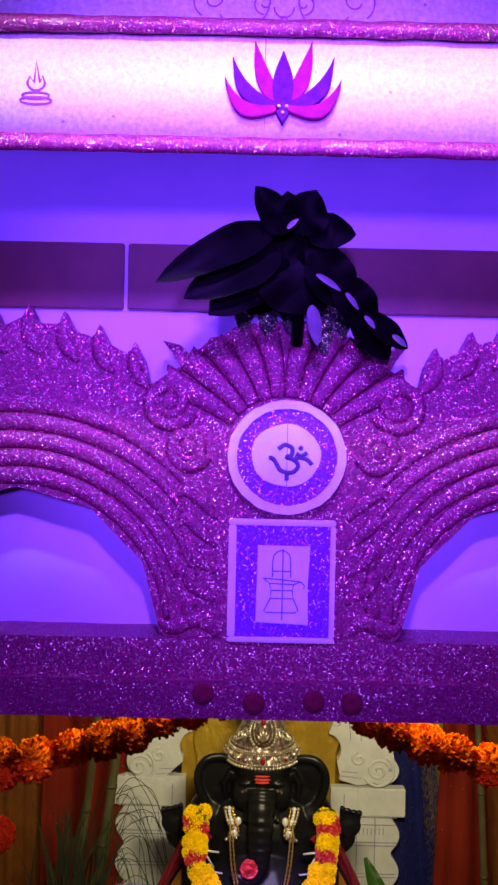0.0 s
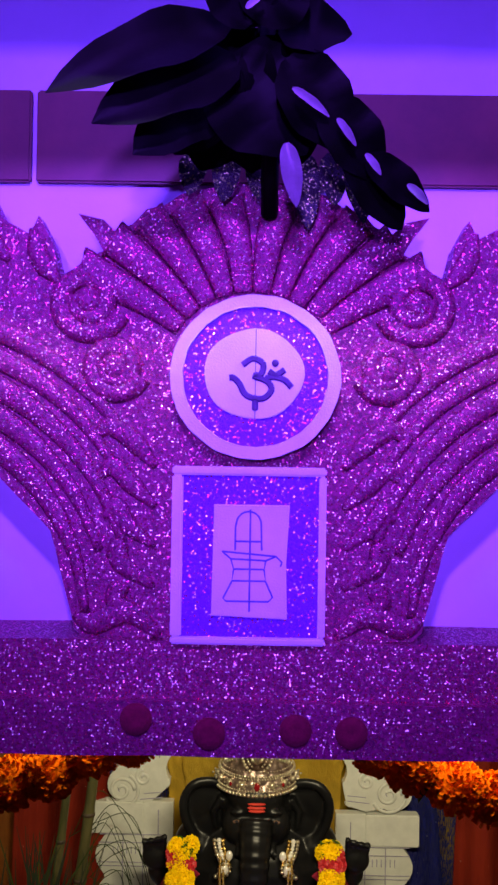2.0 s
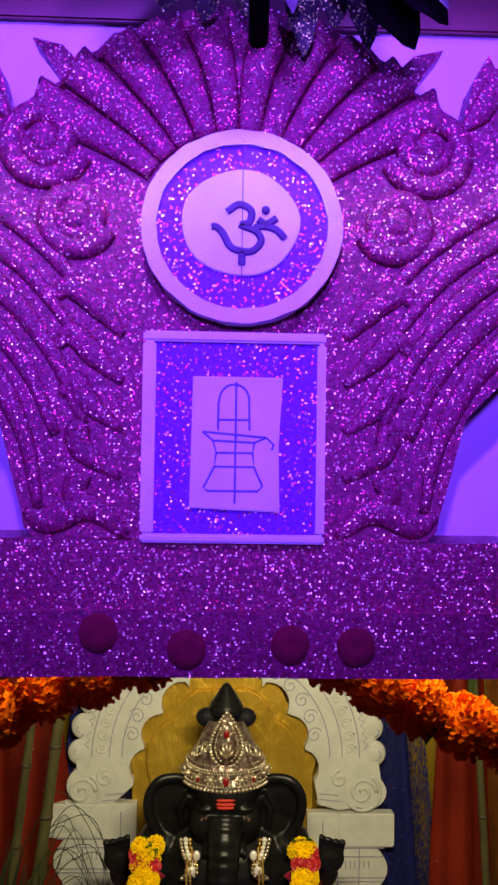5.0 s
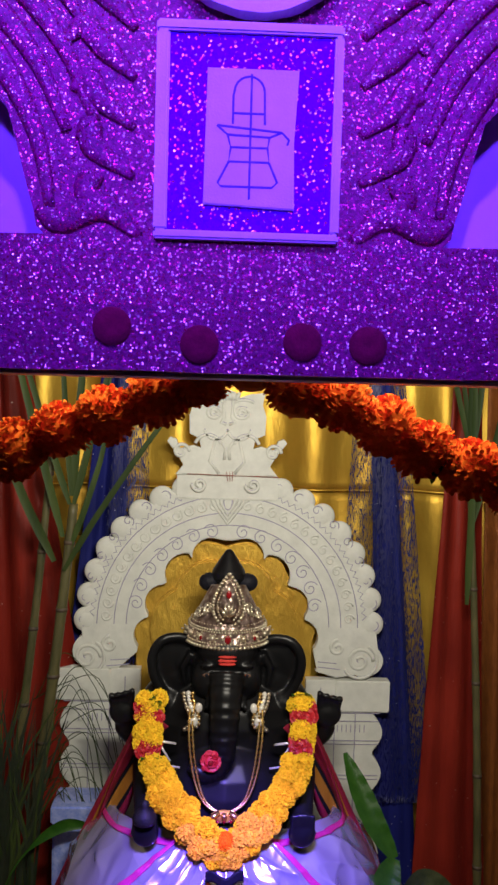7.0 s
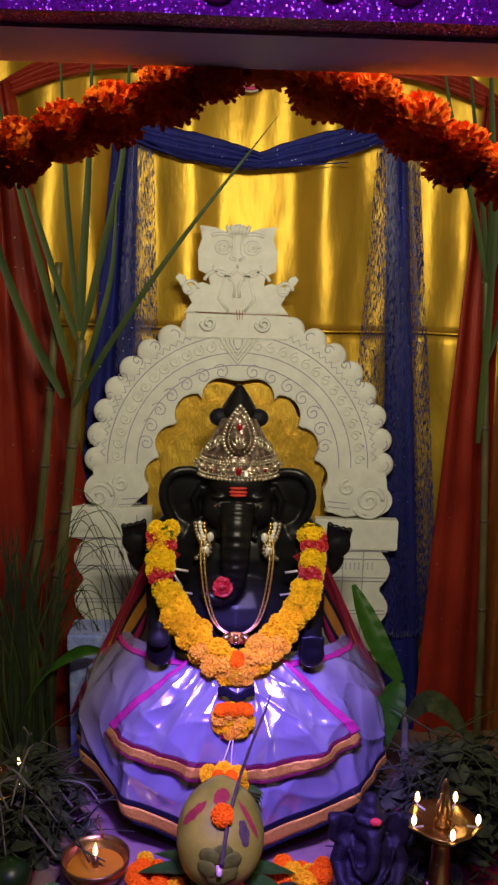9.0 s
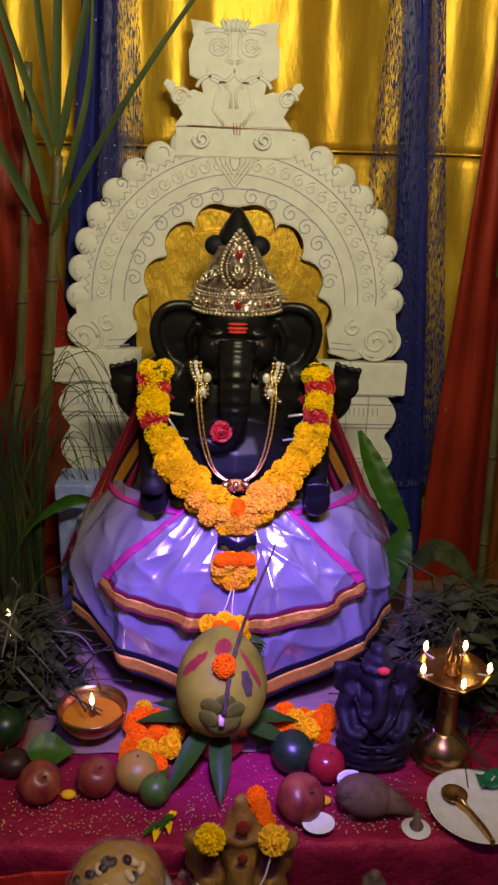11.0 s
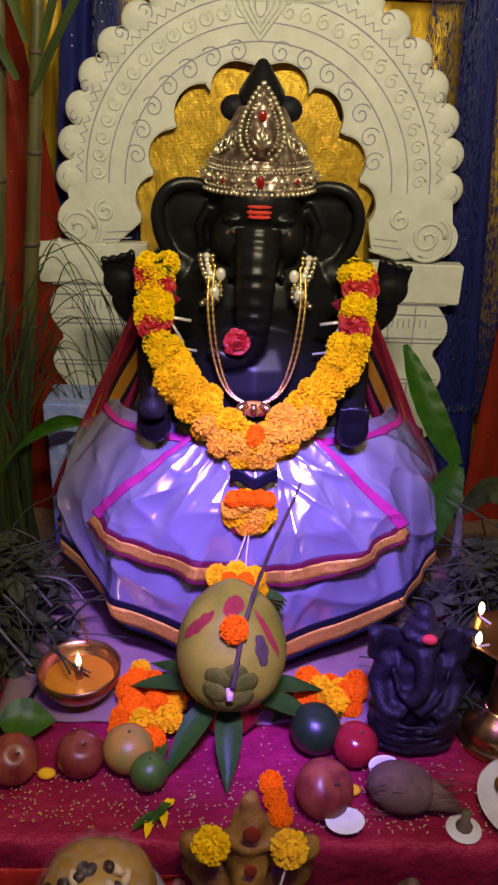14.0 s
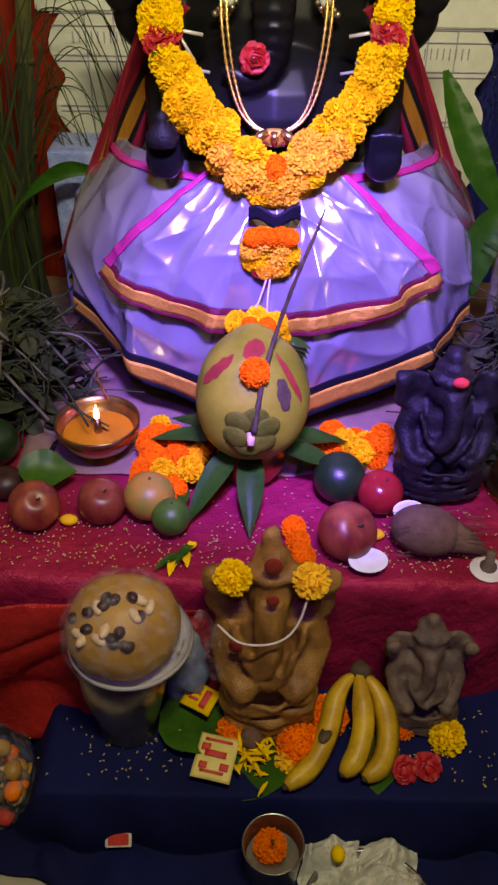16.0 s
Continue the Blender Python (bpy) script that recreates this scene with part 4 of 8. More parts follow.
# pale slivers: reflections on curled leaf edges and backs, put in as colour
for a, b, w in (
        ((0.0552, 0.785, 2.1289), (0.0635, 0.79, 2.0901), 0.018),
        ((0.0575, 0.76, 2.1528), (0.083, 0.765, 2.1395), 0.007),
        ((0.0854, 0.768, 2.138), (0.0993, 0.772, 2.1232), 0.006),
        ((0.1306, 0.78, 2.102), (0.1472, 0.785, 2.0916), 0.007),
        ((0.0296, 0.735, 2.1872), (0.0394, 0.735, 2.197), 0.005),
        ((0.1034, 0.772, 2.118), (0.1154, 0.776, 2.1067), 0.006)):
    d = Vector(b) - Vector(a)
    flat_leaf(a, (d.x, d.z), d.length, w * 0.7, 0.5, 0.5, d.y, "pale_leaf", "leaf_back", "pale leaf back with its glossy reflection put into the colour")
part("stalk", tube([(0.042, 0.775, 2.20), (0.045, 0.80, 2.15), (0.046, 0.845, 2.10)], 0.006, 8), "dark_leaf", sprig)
for dx, dz, ln in ((-0.050, -0.9, 0.030), (-0.028, -1, 0.034), (-0.006, -1, 0.032), (0.024, -1, 0.052), (0.042, -1, 0.036), (0.058, -1, 0.048)):
    flat_leaf((0.045 + dx, PY - 0.014, 2.140), (dx * 3, dz), ln, 0.019, 0.2, 0.2, 0.0, "glit_dark", "glitter_leaf", "leaf tip with dark green glitter")

# ---------------------------------------------------------------- marigold festoon under the lintel
festoon = thing("marigold_festoon", (0.035, 0.95, 1.73), "string of orange marigolds hung across the opening", "garland")
GY = 0.955
rng = random.Random(5)
line = smooth_line([(-0.42, GY, 1.55), (-0.33, GY, 1.605), (-0.25, GY, 1.632), (-0.17, GY, 1.652), (-0.105, GY, 1.682), (-0.04, GY, 1.702), (0.012, GY, 1.730), (0.035, GY, 1.735), (0.07, GY, 1.724), (0.115, GY, 1.704), (0.15, GY, 1.688), (0.20, GY, 1.664), (0.27, GY, 1.645), (0.36, GY, 1.61), (0.46, GY, 1.55)], 10)
part("string", tube(line, 0.0012, 6), "thread", festoon)
last = None
for p in line:
    if last is None or (p - last).length > 0.034:
        last = p
        if 0.183 < p.x < 0.196:
            continue
        flower("marigold", p + Vector((0, rng.uniform(-0.006, 0.006), rng.uniform(-0.003, 0.003))), rng.uniform(0.0225, 0.0265), (rng.uniform(-0.4, 0.4), rng.uniform(-1, 0.3), 1), festoon, seed=rng.randrange(60), squash=1.15)
for k in range(2):
    part("knot_leaf", leaf_bm(0.022, 0.012, 0.5, 0.3, 0, 6, None, along((0.185, GY - 0.008, 1.672), (0.4 - 0.9 * k, -0.3, -0.5))), "leaf", festoon)
for z0 in (1.66, 1.57):
    flower("marigold", (-0.275, GY, z0 - 0.02), 0.02, (0.3, -1, 0.4), festoon, seed=3)

# ---------------------------------------------------------------- curtains
def folds(x, z, k, a):
    w = noise.noise((x * 2, 0, z * 0.7))
    return a * (math.sin(x * k + 2.2 * w) + 0.5 * math.sin(x * k * 2.3 + 1.3) + 0.6 * noise.noise((x * 6, 0.3, z * 1.5)) + 0.45 * noise.noise((x * 17, 0.7, z * 5)))


def hanging(x0, x1, z0, z1, y, k, a, w0=None, nu=140, nv=40):
    """A hanging cloth from z1 down to z0; w0 gives its left and right edge at the foot."""
    w0 = w0 or (x0, x1)

    def fn(u, v):
        z = z1 + (z0 - z1) * v
        xa, xb = x0 + (w0[0] - x0) * v, x1 + (w0[1] - x1) * v
        x = xa + (xb - xa) * u
        return (x, y + folds(u * (x1 - x0) * 1.0 + x0, z, k, a), z)
    return surface(fn, nu, nv, 0.0015)


curtain = thing("gold_curtain", (0.05, 2.68, 0), "shiny gold satin backdrop curtain with soft folds", "curtain")
part("upper_length", hanging(-0.88, 0.98, 1.455, 2.5, 2.68, 15, 0.024), "gold", curtain)
part("lower_length", hanging(-0.88, 0.98, 0.02, 1.462, 2.69, 15, 0.024), "gold", curtain)
part("seam", tube([(-0.88 + 0.031 * k, 2.672 + folds(-0.88 + 0.031 * k, 1.46, 15, 0.024), 1.459) for k in range(61)], 0.0035, 6), "gold", curtain)

BL = thing("blue_drape", (-0.27, 2.62, 0.05), "dark blue net drape hung beside the white arch", "drape", "blue net drapes")
part("gather", hanging(-0.275, -0.215, 0.05, 1.97, 2.625, 120, 0.010, (-0.47, -0.25), 60), "blue", BL)
part("net_edge", hanging(-0.235, -0.175, 0.6, 1.95, 2.615, 60, 0.006, (-0.33, -0.14), 40), "blue_net", BL, "loose see-through net edge")
BR = thing("blue_drape", (0.5, 2.62, 0.05), "dark blue net drape hung beside the white arch", "drape", "blue net drapes")
part("gather", hanging(0.425, 0.475, 0.05, 1.97, 2.625, 120, 0.010, (0.50, 0.63), 60), "blue", BR)
part("net_edge", hanging(0.395, 0.44, 0.6, 1.95, 2.61, 60, 0.006, (0.34, 0.62), 40), "blue_net", BR, "loose see-through net edge")
part("net_edge", hanging(0.46, 0.50, 0.6, 1.95, 2.612, 60, 0.006, (0.58, 0.645), 40), "blue_net", BR, "loose see-through net edge")


def swag(u, v):
    x = -0.26 + 0.71 * u
    m = 1 - abs(2 * u - 1)
    sag = 0.090 * m ** 0.75 - 0.022 * u
    wide = 0.040 + 0.030 * m * (1 - m) * 4
    return (x, 2.61 - 0.02 * math.sin(math.pi * v) + 0.006 * math.sin(v * 24 + u * 5), 1.968 - sag - (v - 0.5) * wide + 0.004 * noise.noise((u * 20, v * 6, 0)))


sw = thing("blue_swag", (0.09, 2.61, 1.9), "dark blue net swag across the gold curtain", "swag")
part("sheet", surface(swag, 70, 16, 0.002), "blue", sw)
for k in range(10):
    part("strand", tube(smooth_line([(-0.24 + 0.02 * k, 2.60, 1.955 - 0.008 * k), (-0.12 + 0.025 * k, 2.592, 1.90 - 0.003 * k), (0.05 + 0.03 * k, 2.59, 1.862 + 0.003 * k)], 6), 0.0015, 5), "blue", sw)

emblem = thing("curl_emblem", (0.068, 2.635, 2.095), "pink and white curled emblem pinned on the gold curtain", "emblem")
EM = [arc(0.068, 2.095, 0.034, 150, 400, 16, 0.030), arc(0.068 - 0.006, 2.095 + 0.030, 0.014, 60, 280, 12, 0.024), [(0.068 + 0.006, 2.095 + 0.055), (0.068 + 0.012, 2.095 + 0.015), (0.068 - 0.010, 2.095 - 0.010), (0.068 - 0.004, 2.095 - 0.022)]]
part("white_outline", lines(EM, 2.632, 0.0085, 6), "paper", emblem, "white outline")
part("pink_curl", lines(EM, 2.624, 0.0048, 6), "trim", emblem, "pink painted curl")
part("pin", tube([(0.068, 2.628, 2.125), (0.068, 2.73, 2.125)], 0.0015, 6), "steel", emblem, "thin steel pin")

RL = thing("red_drape", (-0.5, 2.6, 0.02), "red satin drape with an orange brocade edge", "drape", "red satin drapes")
part("fall", hanging(-0.60, -0.52, 0.02, 2.05, 2.575, 95, 0.020, (-0.62, -0.18), 110), "red", RL)
part("brocade_edge", hanging(-0.90, -0.585, 0.02, 2.4, 2.615, 55, 0.012, (-0.90, -0.57), 70), "orange", RL, "orange gold brocade strip")
RR = thing("red_drape", (0.7, 2.6, 0.02), "red satin drape with dark creases", "drape", "red satin drapes")
part("fall", hanging(0.645, 0.70, 0.02, 2.05, 2.575, 95, 0.020, (0.56, 0.80), 110), "red", RR)
part("brocade_edge", hanging(0.74, 0.97, 0.02, 2.4, 2.615, 55, 0.012, (0.78, 0.97), 70), "orange", RR, "dark orange brocade strip")


def valance(x0, z0, x1, z1):
    def fn(u, v):
        x = x0 + (x1 - x0) * u
        z = z0 + (z1 - z0) * u + 0.03 * math.sin(math.pi * u)
        return (x, 2.585 + 0.008 * math.sin(v * 15 + u * 6), z - (v - 0.4) * (0.11 - 0.07 * u))
    return surface(fn, 40, 12, 0.002)


part("top_swag", valance(-0.12, 2.16, -0.56, 2.03), "red", RL)
part("top_swag", valance(0.28, 2.16, 0.69, 2.04), "red", RR)

# ---------------------------------------------------------------- white carved arch
AX, AY = 0.05, 2.55


arch = thing("foam_arch", (AX, AY, 0.36), "white foam arch with pencilled carving lines", "arch")
out = []
CZ, RX, RZ = 1.10, 0.375, 0.385
for k in range(289):                      # scalloped outside, side to side over the top
    a = radians(-4 + 188 * k / 288)
    s = 1 + 0.055 * abs(math.sin(radians(188 * k / 288) * 18.4))
    out.append((AX + 0.012 + RX * s * math.cos(a), CZ + RZ * s * math.sin(a)))
inner = []
for s in (1, -1):
    q = [(0.245, 0.985), (0.235, 1.03)]
    for cx0, cz0, r, a0, a1 in ((0.195, 1.075, 0.05, -40, 75), (0.165, 1.160, 0.052, -35, 85), (0.110, 1.240, 0.056, -25, 95), (0.045, 1.288, 0.050, -5, 100)):
        q += [(cx0 + r * math.cos(radians(a0 + (a1 - a0) * k / 8)), cz0 + r * math.sin(radians(a0 + (a1 - a0) * k / 8))) for k in range(9)]
    q += [(0.012, 1.332)]
    q = [(AX + 0.004 + s * x, z) for x, z in q]
    inner += q if s == 1 else q[::-1]
outl = [(AX + 0.245, 0.985), (AX + 0.30, 0.968)] + [(AX + 0.375 + 0.05 * math.cos(radians(t)), 1.015 + 0.048 * math.sin(radians(t)) + 0.004 * math.sin(t * 0.4)) for t in range(-120, 60, 15)] + out[12:-12] + [(AX - 0.35 + 0.05 * math.cos(radians(t)), 1.03 + 0.048 * math.sin(radians(t))) for t in range(120, 300, 15)] + [(AX - 0.28, 0.985)]
outl += inner[::-1][1:]
part("arch_board", plate(outl, AY, AY + 0.03, 0.003), "foam", arch, smooth=False)

crest = [(AX - 0.135, 1.505), (AX - 0.115, 1.53), (AX - 0.13, 1.555), (AX - 0.158, 1.592), (AX - 0.15, 1.602), (AX - 0.135, 1.597), (AX - 0.125, 1.572), (AX - 0.09, 1.582), (AX - 0.07, 1.575), (AX - 0.075, 1.60), (AX - 0.10, 1.612), (AX - 0.102, 1.66), (AX - 0.092, 1.69), (AX - 0.098, 1.722), (AX - 0.06, 1.718), (AX - 0.03, 1.708), (AX - 0.02, 1.722), (AX, 1.728)]
crest = crest + [(2 * AX - x - 0.004, z) for x, z in crest[::-1][1:]]
part("crest", plate([(x - 0.004, z) for x, z in crest], AY - 0.012, AY + 0.02, 0.003), "foam", arch, "flat cut-out crest on top of the arch", smooth=False)
part("crest_foot", box((AX - 0.135, AY - 0.006, 1.44), (AX + 0.13, AY + 0.024, 1.505), 0.003), "foam", arch, smooth=False)
for s, zt in ((-1, 0.985), (1, 0.962)):
    lo = lambda a, b: (AX + min(s * a, s * b), AX + max(s * a, s * b))
    xa, xb = lo(0.30, 0.445)
    part("capital", box((xa, AY - 0.004, zt - 0.085), (xb, AY + 0.032, zt), 0.003), "foam", arch, smooth=False)
    pts = [(AX + s * 0.24, zt - 0.085)]
    pts = [(AX + s * 0.22, 0.36), (AX + s * 0.22, zt), (AX + s * 0.30, zt), (AX + s * 0.30, zt - 0.086)]
    for k in range(40):
        z = zt - 0.088 - (zt - 0.088 - 0.42) * k / 39
        pts.append((AX + s * (0.40 + 0.03 * abs(math.sin(k * 0.33))), z))
    pts += [(AX + s * 0.42, 0.36)]
    part("pillar", plate(pts if s > 0 else pts[::-1], AY + 0.002, AY + 0.03, 0.002), "foam", arch, smooth=False)

for k in range(19):                       # carved fans along the rim
    a = radians(2 + 176 * k / 18)
    if 74 < math.degrees(a) < 106:
        continue
    part("rim_scallop", ball((AX + 0.012 + 0.378 * math.cos(a), AY + 0.010, CZ + 0.388 * math.sin(a)), (0.034, 0.0125, 0.034), None, 20, 12), "foam", arch)
pl = []
for r in (0.345, 0.30, 0.268):
    pl.append([(AX + 0.008 + r * math.cos(radians(a)), CZ + 0.005 + r * 1.0 * math.sin(radians(a))) for a in range(0, 181, 5)])
for s in (-1, 1):
    for k in range(7):
        a = radians(8 + k * 12)
        c = (AX + s * 0.238 * math.cos(a), CZ + 0.02 + 0.228 * math.sin(a) + 0.01)
        pl.append(spiral(c[0], c[1], 0.021, 0.004, 90 - s * 60, s * 1.4))
    pl.append([(AX + 0.01 + (0.355 + 0.012 * (k % 2)) * s * math.cos(radians(4 + k * 1.6)), CZ + (0.36 + 0.012 * (k % 2)) * math.sin(radians(4 + k * 1.6))) for k in range(48)])
    for k in range(10):
        a = radians(2 + k * 8.7)
        c = (AX + 0.01 + s * 0.385 * math.cos(a), CZ + 0.39 * math.sin(a))
        pl.append(spiral(c[0], c[1], 0.016, 0.003, math.degrees(a) - 90, 1.2, 16))
    sx = AX + s * 0.362
    pl += [spiral(sx, 1.015, 0.036, 0.005, 0, 1.6), spiral(sx - s * 0.06, 1.05, 0.022, 0.004, 90, 1.3), arc(sx, 1.015, 0.043, -150, 60), [(AX + s * 0.25, 0.998), (AX + s * 0.31, 0.992)], [(AX + s * 0.25, 1.012), (AX + s * 0.30, 1.008)]]
    zt = 0.985 if s < 0 else 0.962
    pl += [[(AX + s * 0.24, zt - 0.088 - d), (AX + s * 0.42, zt - 0.088 - d)] for d in (0.0, 0.022, 0.075, 0.085, 0.17, 0.18)]
    pl += [[(AX + s * 0.26, zt - 0.02), (AX + s * 0.26, zt - 0.088)], [(AX + s * 0.355, 0.42), (AX + s * 0.355, zt - 0.09)], [(AX + s * 0.30, 0.42), (AX + s * 0.30, zt - 0.09)]]
    pl += [[(AX + s * (0.26 + 0.012 * k), zt - 0.12), (AX + s * (0.26 + 0.012 * k), zt - 0.14)] for k in range(11)]
for k in range(3):
    w = 0.05 - 0.014 * k
    pl.append([(AX - w, 1.47), (AX - w * 0.8, 1.43), (AX, 1.375 + 0.012 * k), (AX + w * 0.8, 1.43), (AX + w, 1.47)])
pl.append(arc(AX, 1.435, 0.011, 0, 360, 14, 0.022))
part("pencil_drawing", lines(pl, AY - 0.0005, 0.0013, 4), "pencil", arch, "faint pencilled scrollwork", smooth=False)
cl = []
for s in (-1, 1):
    c0 = AX - 0.006
    cl += [arc(c0 + s * 0.036, 1.668, 0.018, 0, 360, 16, 0.014), arc(c0 + s * 0.036, 1.668, 0.008, 0, 360, 10), arc(c0 + s * 0.04, 1.69, 0.03, 30, 150, 10, 0.012), arc(c0 + s * 0.03, 1.628, 0.03, 190, 350, 12), [(c0 + s * 0.012, 1.70), (c0 + s * 0.010, 1.655), (c0 + s * 0.018, 1.642), (c0 + s * 0.003, 1.638)], spiral(c0 + s * 0.12, 1.565, 0.022, 0.004, 0, 1.3), arc(c0 + s * 0.05, 1.575, 0.035, 20, 160), [(c0 + s * 0.03, 1.60), (c0 + s * 0.045, 1.54), (c0 + s * 0.02, 1.51)], spiral(c0 + s * 0.07, 1.48, 0.02, 0.004, 180, 1.2), [(c0 + s * 0.02, 1.60), (c0 + s * 0.004, 1.575), (c0 + s * 0.007, 1.545)]]
    cl += [[(c0 + s * (0.004 + 0.008 * k), 1.70), (c0 + s * (0.005 + 0.012 * k), 1.722)] for k in range(3)]
part("crest_relief", lines(cl, AY - 0.0115, 0.0048, 6), "foam", arch, "carved ornament in low relief")
part("crest_drawing", lines([[(x, z + 0.004) for x, z in p] for p in cl], AY - 0.0125, 0.0010, 4), "pencil", arch, "pencilled ornament on the crest", smooth=False)
for s in (-1, 1):
    sx = AX + s * 0.362
    part("scroll_relief", lines([spiral(sx, 1.015, 0.036, 0.008, 0, 1.4), spiral(sx - s * 0.06, 1.05, 0.022, 0.005, 90, 1.2), arc(sx, 1.015, 0.046, -150, 60)], AY - 0.0002, 0.0045, 6), "foam", arch, "carved scrolls in low relief")
    for k in range(14):
        a = radians(4 + 6.0 * k)
        c = (AX + 0.008 + s * 0.322 * math.cos(a), CZ + 0.005 + 0.322 * math.sin(a))
        part("rim_scroll", lines([spiral(c[0], c[1], 0.015, 0.004, math.degrees(a), s * 1.3, 14)], AY - 0.0002, 0.0026, 5), "foam", arch)
for k in range(3):
    w = 0.05 - 0.014 * k
    part("drop_relief", lines([[(AX - w, 1.47), (AX - w * 0.8, 1.43), (AX, 1.375 + 0.012 * k), (AX + w * 0.8, 1.43), (AX + w, 1.47)]], AY - 0.0002, 0.0045, 6), "foam", arch, "carved drop in low relief")
part("red_mark", lines([[(AX - 0.003 + 0.006 * k, 1.49), (AX - 0.006 + 0.008 * k, 1.515)] for k in range(3)] + [[(AX - 0.11, 1.507), (AX + 0.13, 1.503)]], AY - 0.0128, 0.0007, 4), "dull_red", arch, "faint red paint line", smooth=False)

back = thing("gold_backboard", (AX, 2.60, 0.36), "gold tissue covered board behind the arch opening", "backboard")
bk = []
for k in range(33):
    a = math.pi * k / 32
    r = 1 + 0.10 * abs(math.sin(a * 4))
    bk.append((AX + 0.235 * r * math.cos(a), 1.05 + 0.26 * r * math.sin(a)))
part("board", plate(bk + [(AX - 0.24, 0.5), (AX + 0.24, 0.5)], 2.582, 2.60, 0.004), "gold_board", back, smooth=False)
inner_b = [(AX + (x - AX) * 0.80, 0.99 + (z - 0.99) * 0.86) for x, z in bk]
part("front_board", plate(inner_b + [(AX - 0.195, 0.5), (AX + 0.195, 0.5)], 2.558, 2.575, 0.005), "gold_board", back, smooth=False)


# ---------------------------------------------------------------- tables and cloths
TOP, LOW, EDGE = 0.352, 0.115, 1.628


def rest(x, y):
    return TOP + 0.003 * noise.noise((x * 9, y * 9, 0))


table = thing("altar_table", (0.05, 2.2, 0), "altar table under a crumpled magenta silk cloth", "table")
part("tabletop", box((-0.8, EDGE + 0.02, 0.32), (0.9, 2.56, 0.343), 0.004), "husk", table, "plain wooden top", smooth=False)
for x in (-0.74, 0.82):
    for y in (EDGE + 0.1, 2.5):
        part("leg", box((x, y, 0), (x + 0.05, y + 0.05, 0.32), 0.004), "husk", table, smooth=False)


def silk(u, v):
    """Over the top and down the front, with creases in the fall."""
    x = -0.82 + 1.76 * u
    run = v * 0.95
    flat = 0.60
    if run < flat:
        y = 2.23 - run
        return (x, y, rest(x, y) + 0.0015 * noise.noise((x * 30, y * 30, 1)))
    d = run - flat
    bend = min(1, d / 0.03)
    w = 0.011 * math.sin(x * 34 + 2.5 * noise.noise((x * 4, 0, 0))) * min(1, d / 0.12) + 0.006 * noise.noise((x * 14, d * 10, 4)) * bend
    return (x, EDGE + 0.002 - 0.012 * math.sin(bend * math.pi / 2) + w - 0.02 * d, TOP - d * (0.4 + 0.6 * bend))


silk_ob = thing("silk_cloth", (0.05, 1.9, TOP), "crumpled magenta silk cloth hanging over the table edge", "tablecloth")
part("sheet", surface(silk, 220, 110, 0.0012), "pink", silk_ob)


def red_fall(u, v):
    """A slack fall tucked under the silk, with deep slanting creases."""
    x = -0.82 + 0.86 * u
    d = 0.03 + 0.27 * v
    w = 0.016 * math.sin(x * 26 + 6 * v + 2.5 * noise.noise((x * 4, v, 2))) * (0.3 + v) + 0.010 * ripple(x * 7 + v * 2, v * 2.2, 6)
    return (x, EDGE - 0.030 - 0.03 * v + w, TOP - d)


def ripple(a, b, seed):
    """Narrow wandering creases, 1 on the crest."""
    return (1 - min(1, 3.2 * abs(noise.noise((a, b, seed))))) ** 2


red_cloth = thing("red_cloth", (-0.40, EDGE - 0.03, 0.05), "crumpled red satin cloth hanging from the altar edge", "cloth")
part("sheet", surface(red_fall, 120, 50, 0.0012), "red_silk", red_cloth)


def under(u, v):
    x, y = -0.36 + 0.80 * u, 1.85 + 0.70 * v + 0.03 * noise.noise((u * 9, 0, 2))
    return (x, y, TOP + 0.007 + 0.004 * noise.noise((x * 12, y * 12, 5)))


runner = thing("seat_cloth", (0.05, 2.1, TOP), "pale pink cloth spread under the black statue", "cloth")
part("sheet", surface(under, 60, 50, 0.002), "beige", runner)

seat = thing("statue_seat", (0.055, 2.35, TOP + 0.012), "low wooden seat under the black statue", "seat")
part("block", box((-0.25, 2.18, TOP + 0.012), (0.36, 2.53, 0.52), 0.008), "husk", seat, smooth=False)

# box for the blue-lit patch; the glow is in its cover's colour
bbox = thing("blue_lit_box", (-0.31, 2.42, TOP), "patterned box behind the skirt, violet light put into its blue cover", "box")
part("body", box((-0.362, 2.37, TOP + 0.004), (-0.255, 2.47, 0.655), 0.005), "brocade", bbox, smooth=False)
part("lid", box((-0.366, 2.366, 0.655), (-0.251, 2.474, 0.700), 0.004), "brocade", bbox, smooth=False)

low = thing("low_stand", (0.05, 1.5, 0), "low stand in front of the altar under a navy cloth", "stand")
part("board", box((-0.27, 1.44, 0.085), (0.42, 1.60, LOW - 0.008), 0.004), "husk", low, smooth=False)
for x in (-0.25, 0.36):
    part("foot", box((x, 1.46, 0), (x + 0.03, 1.58, 0.085), 0.003), "husk", low, smooth=False)


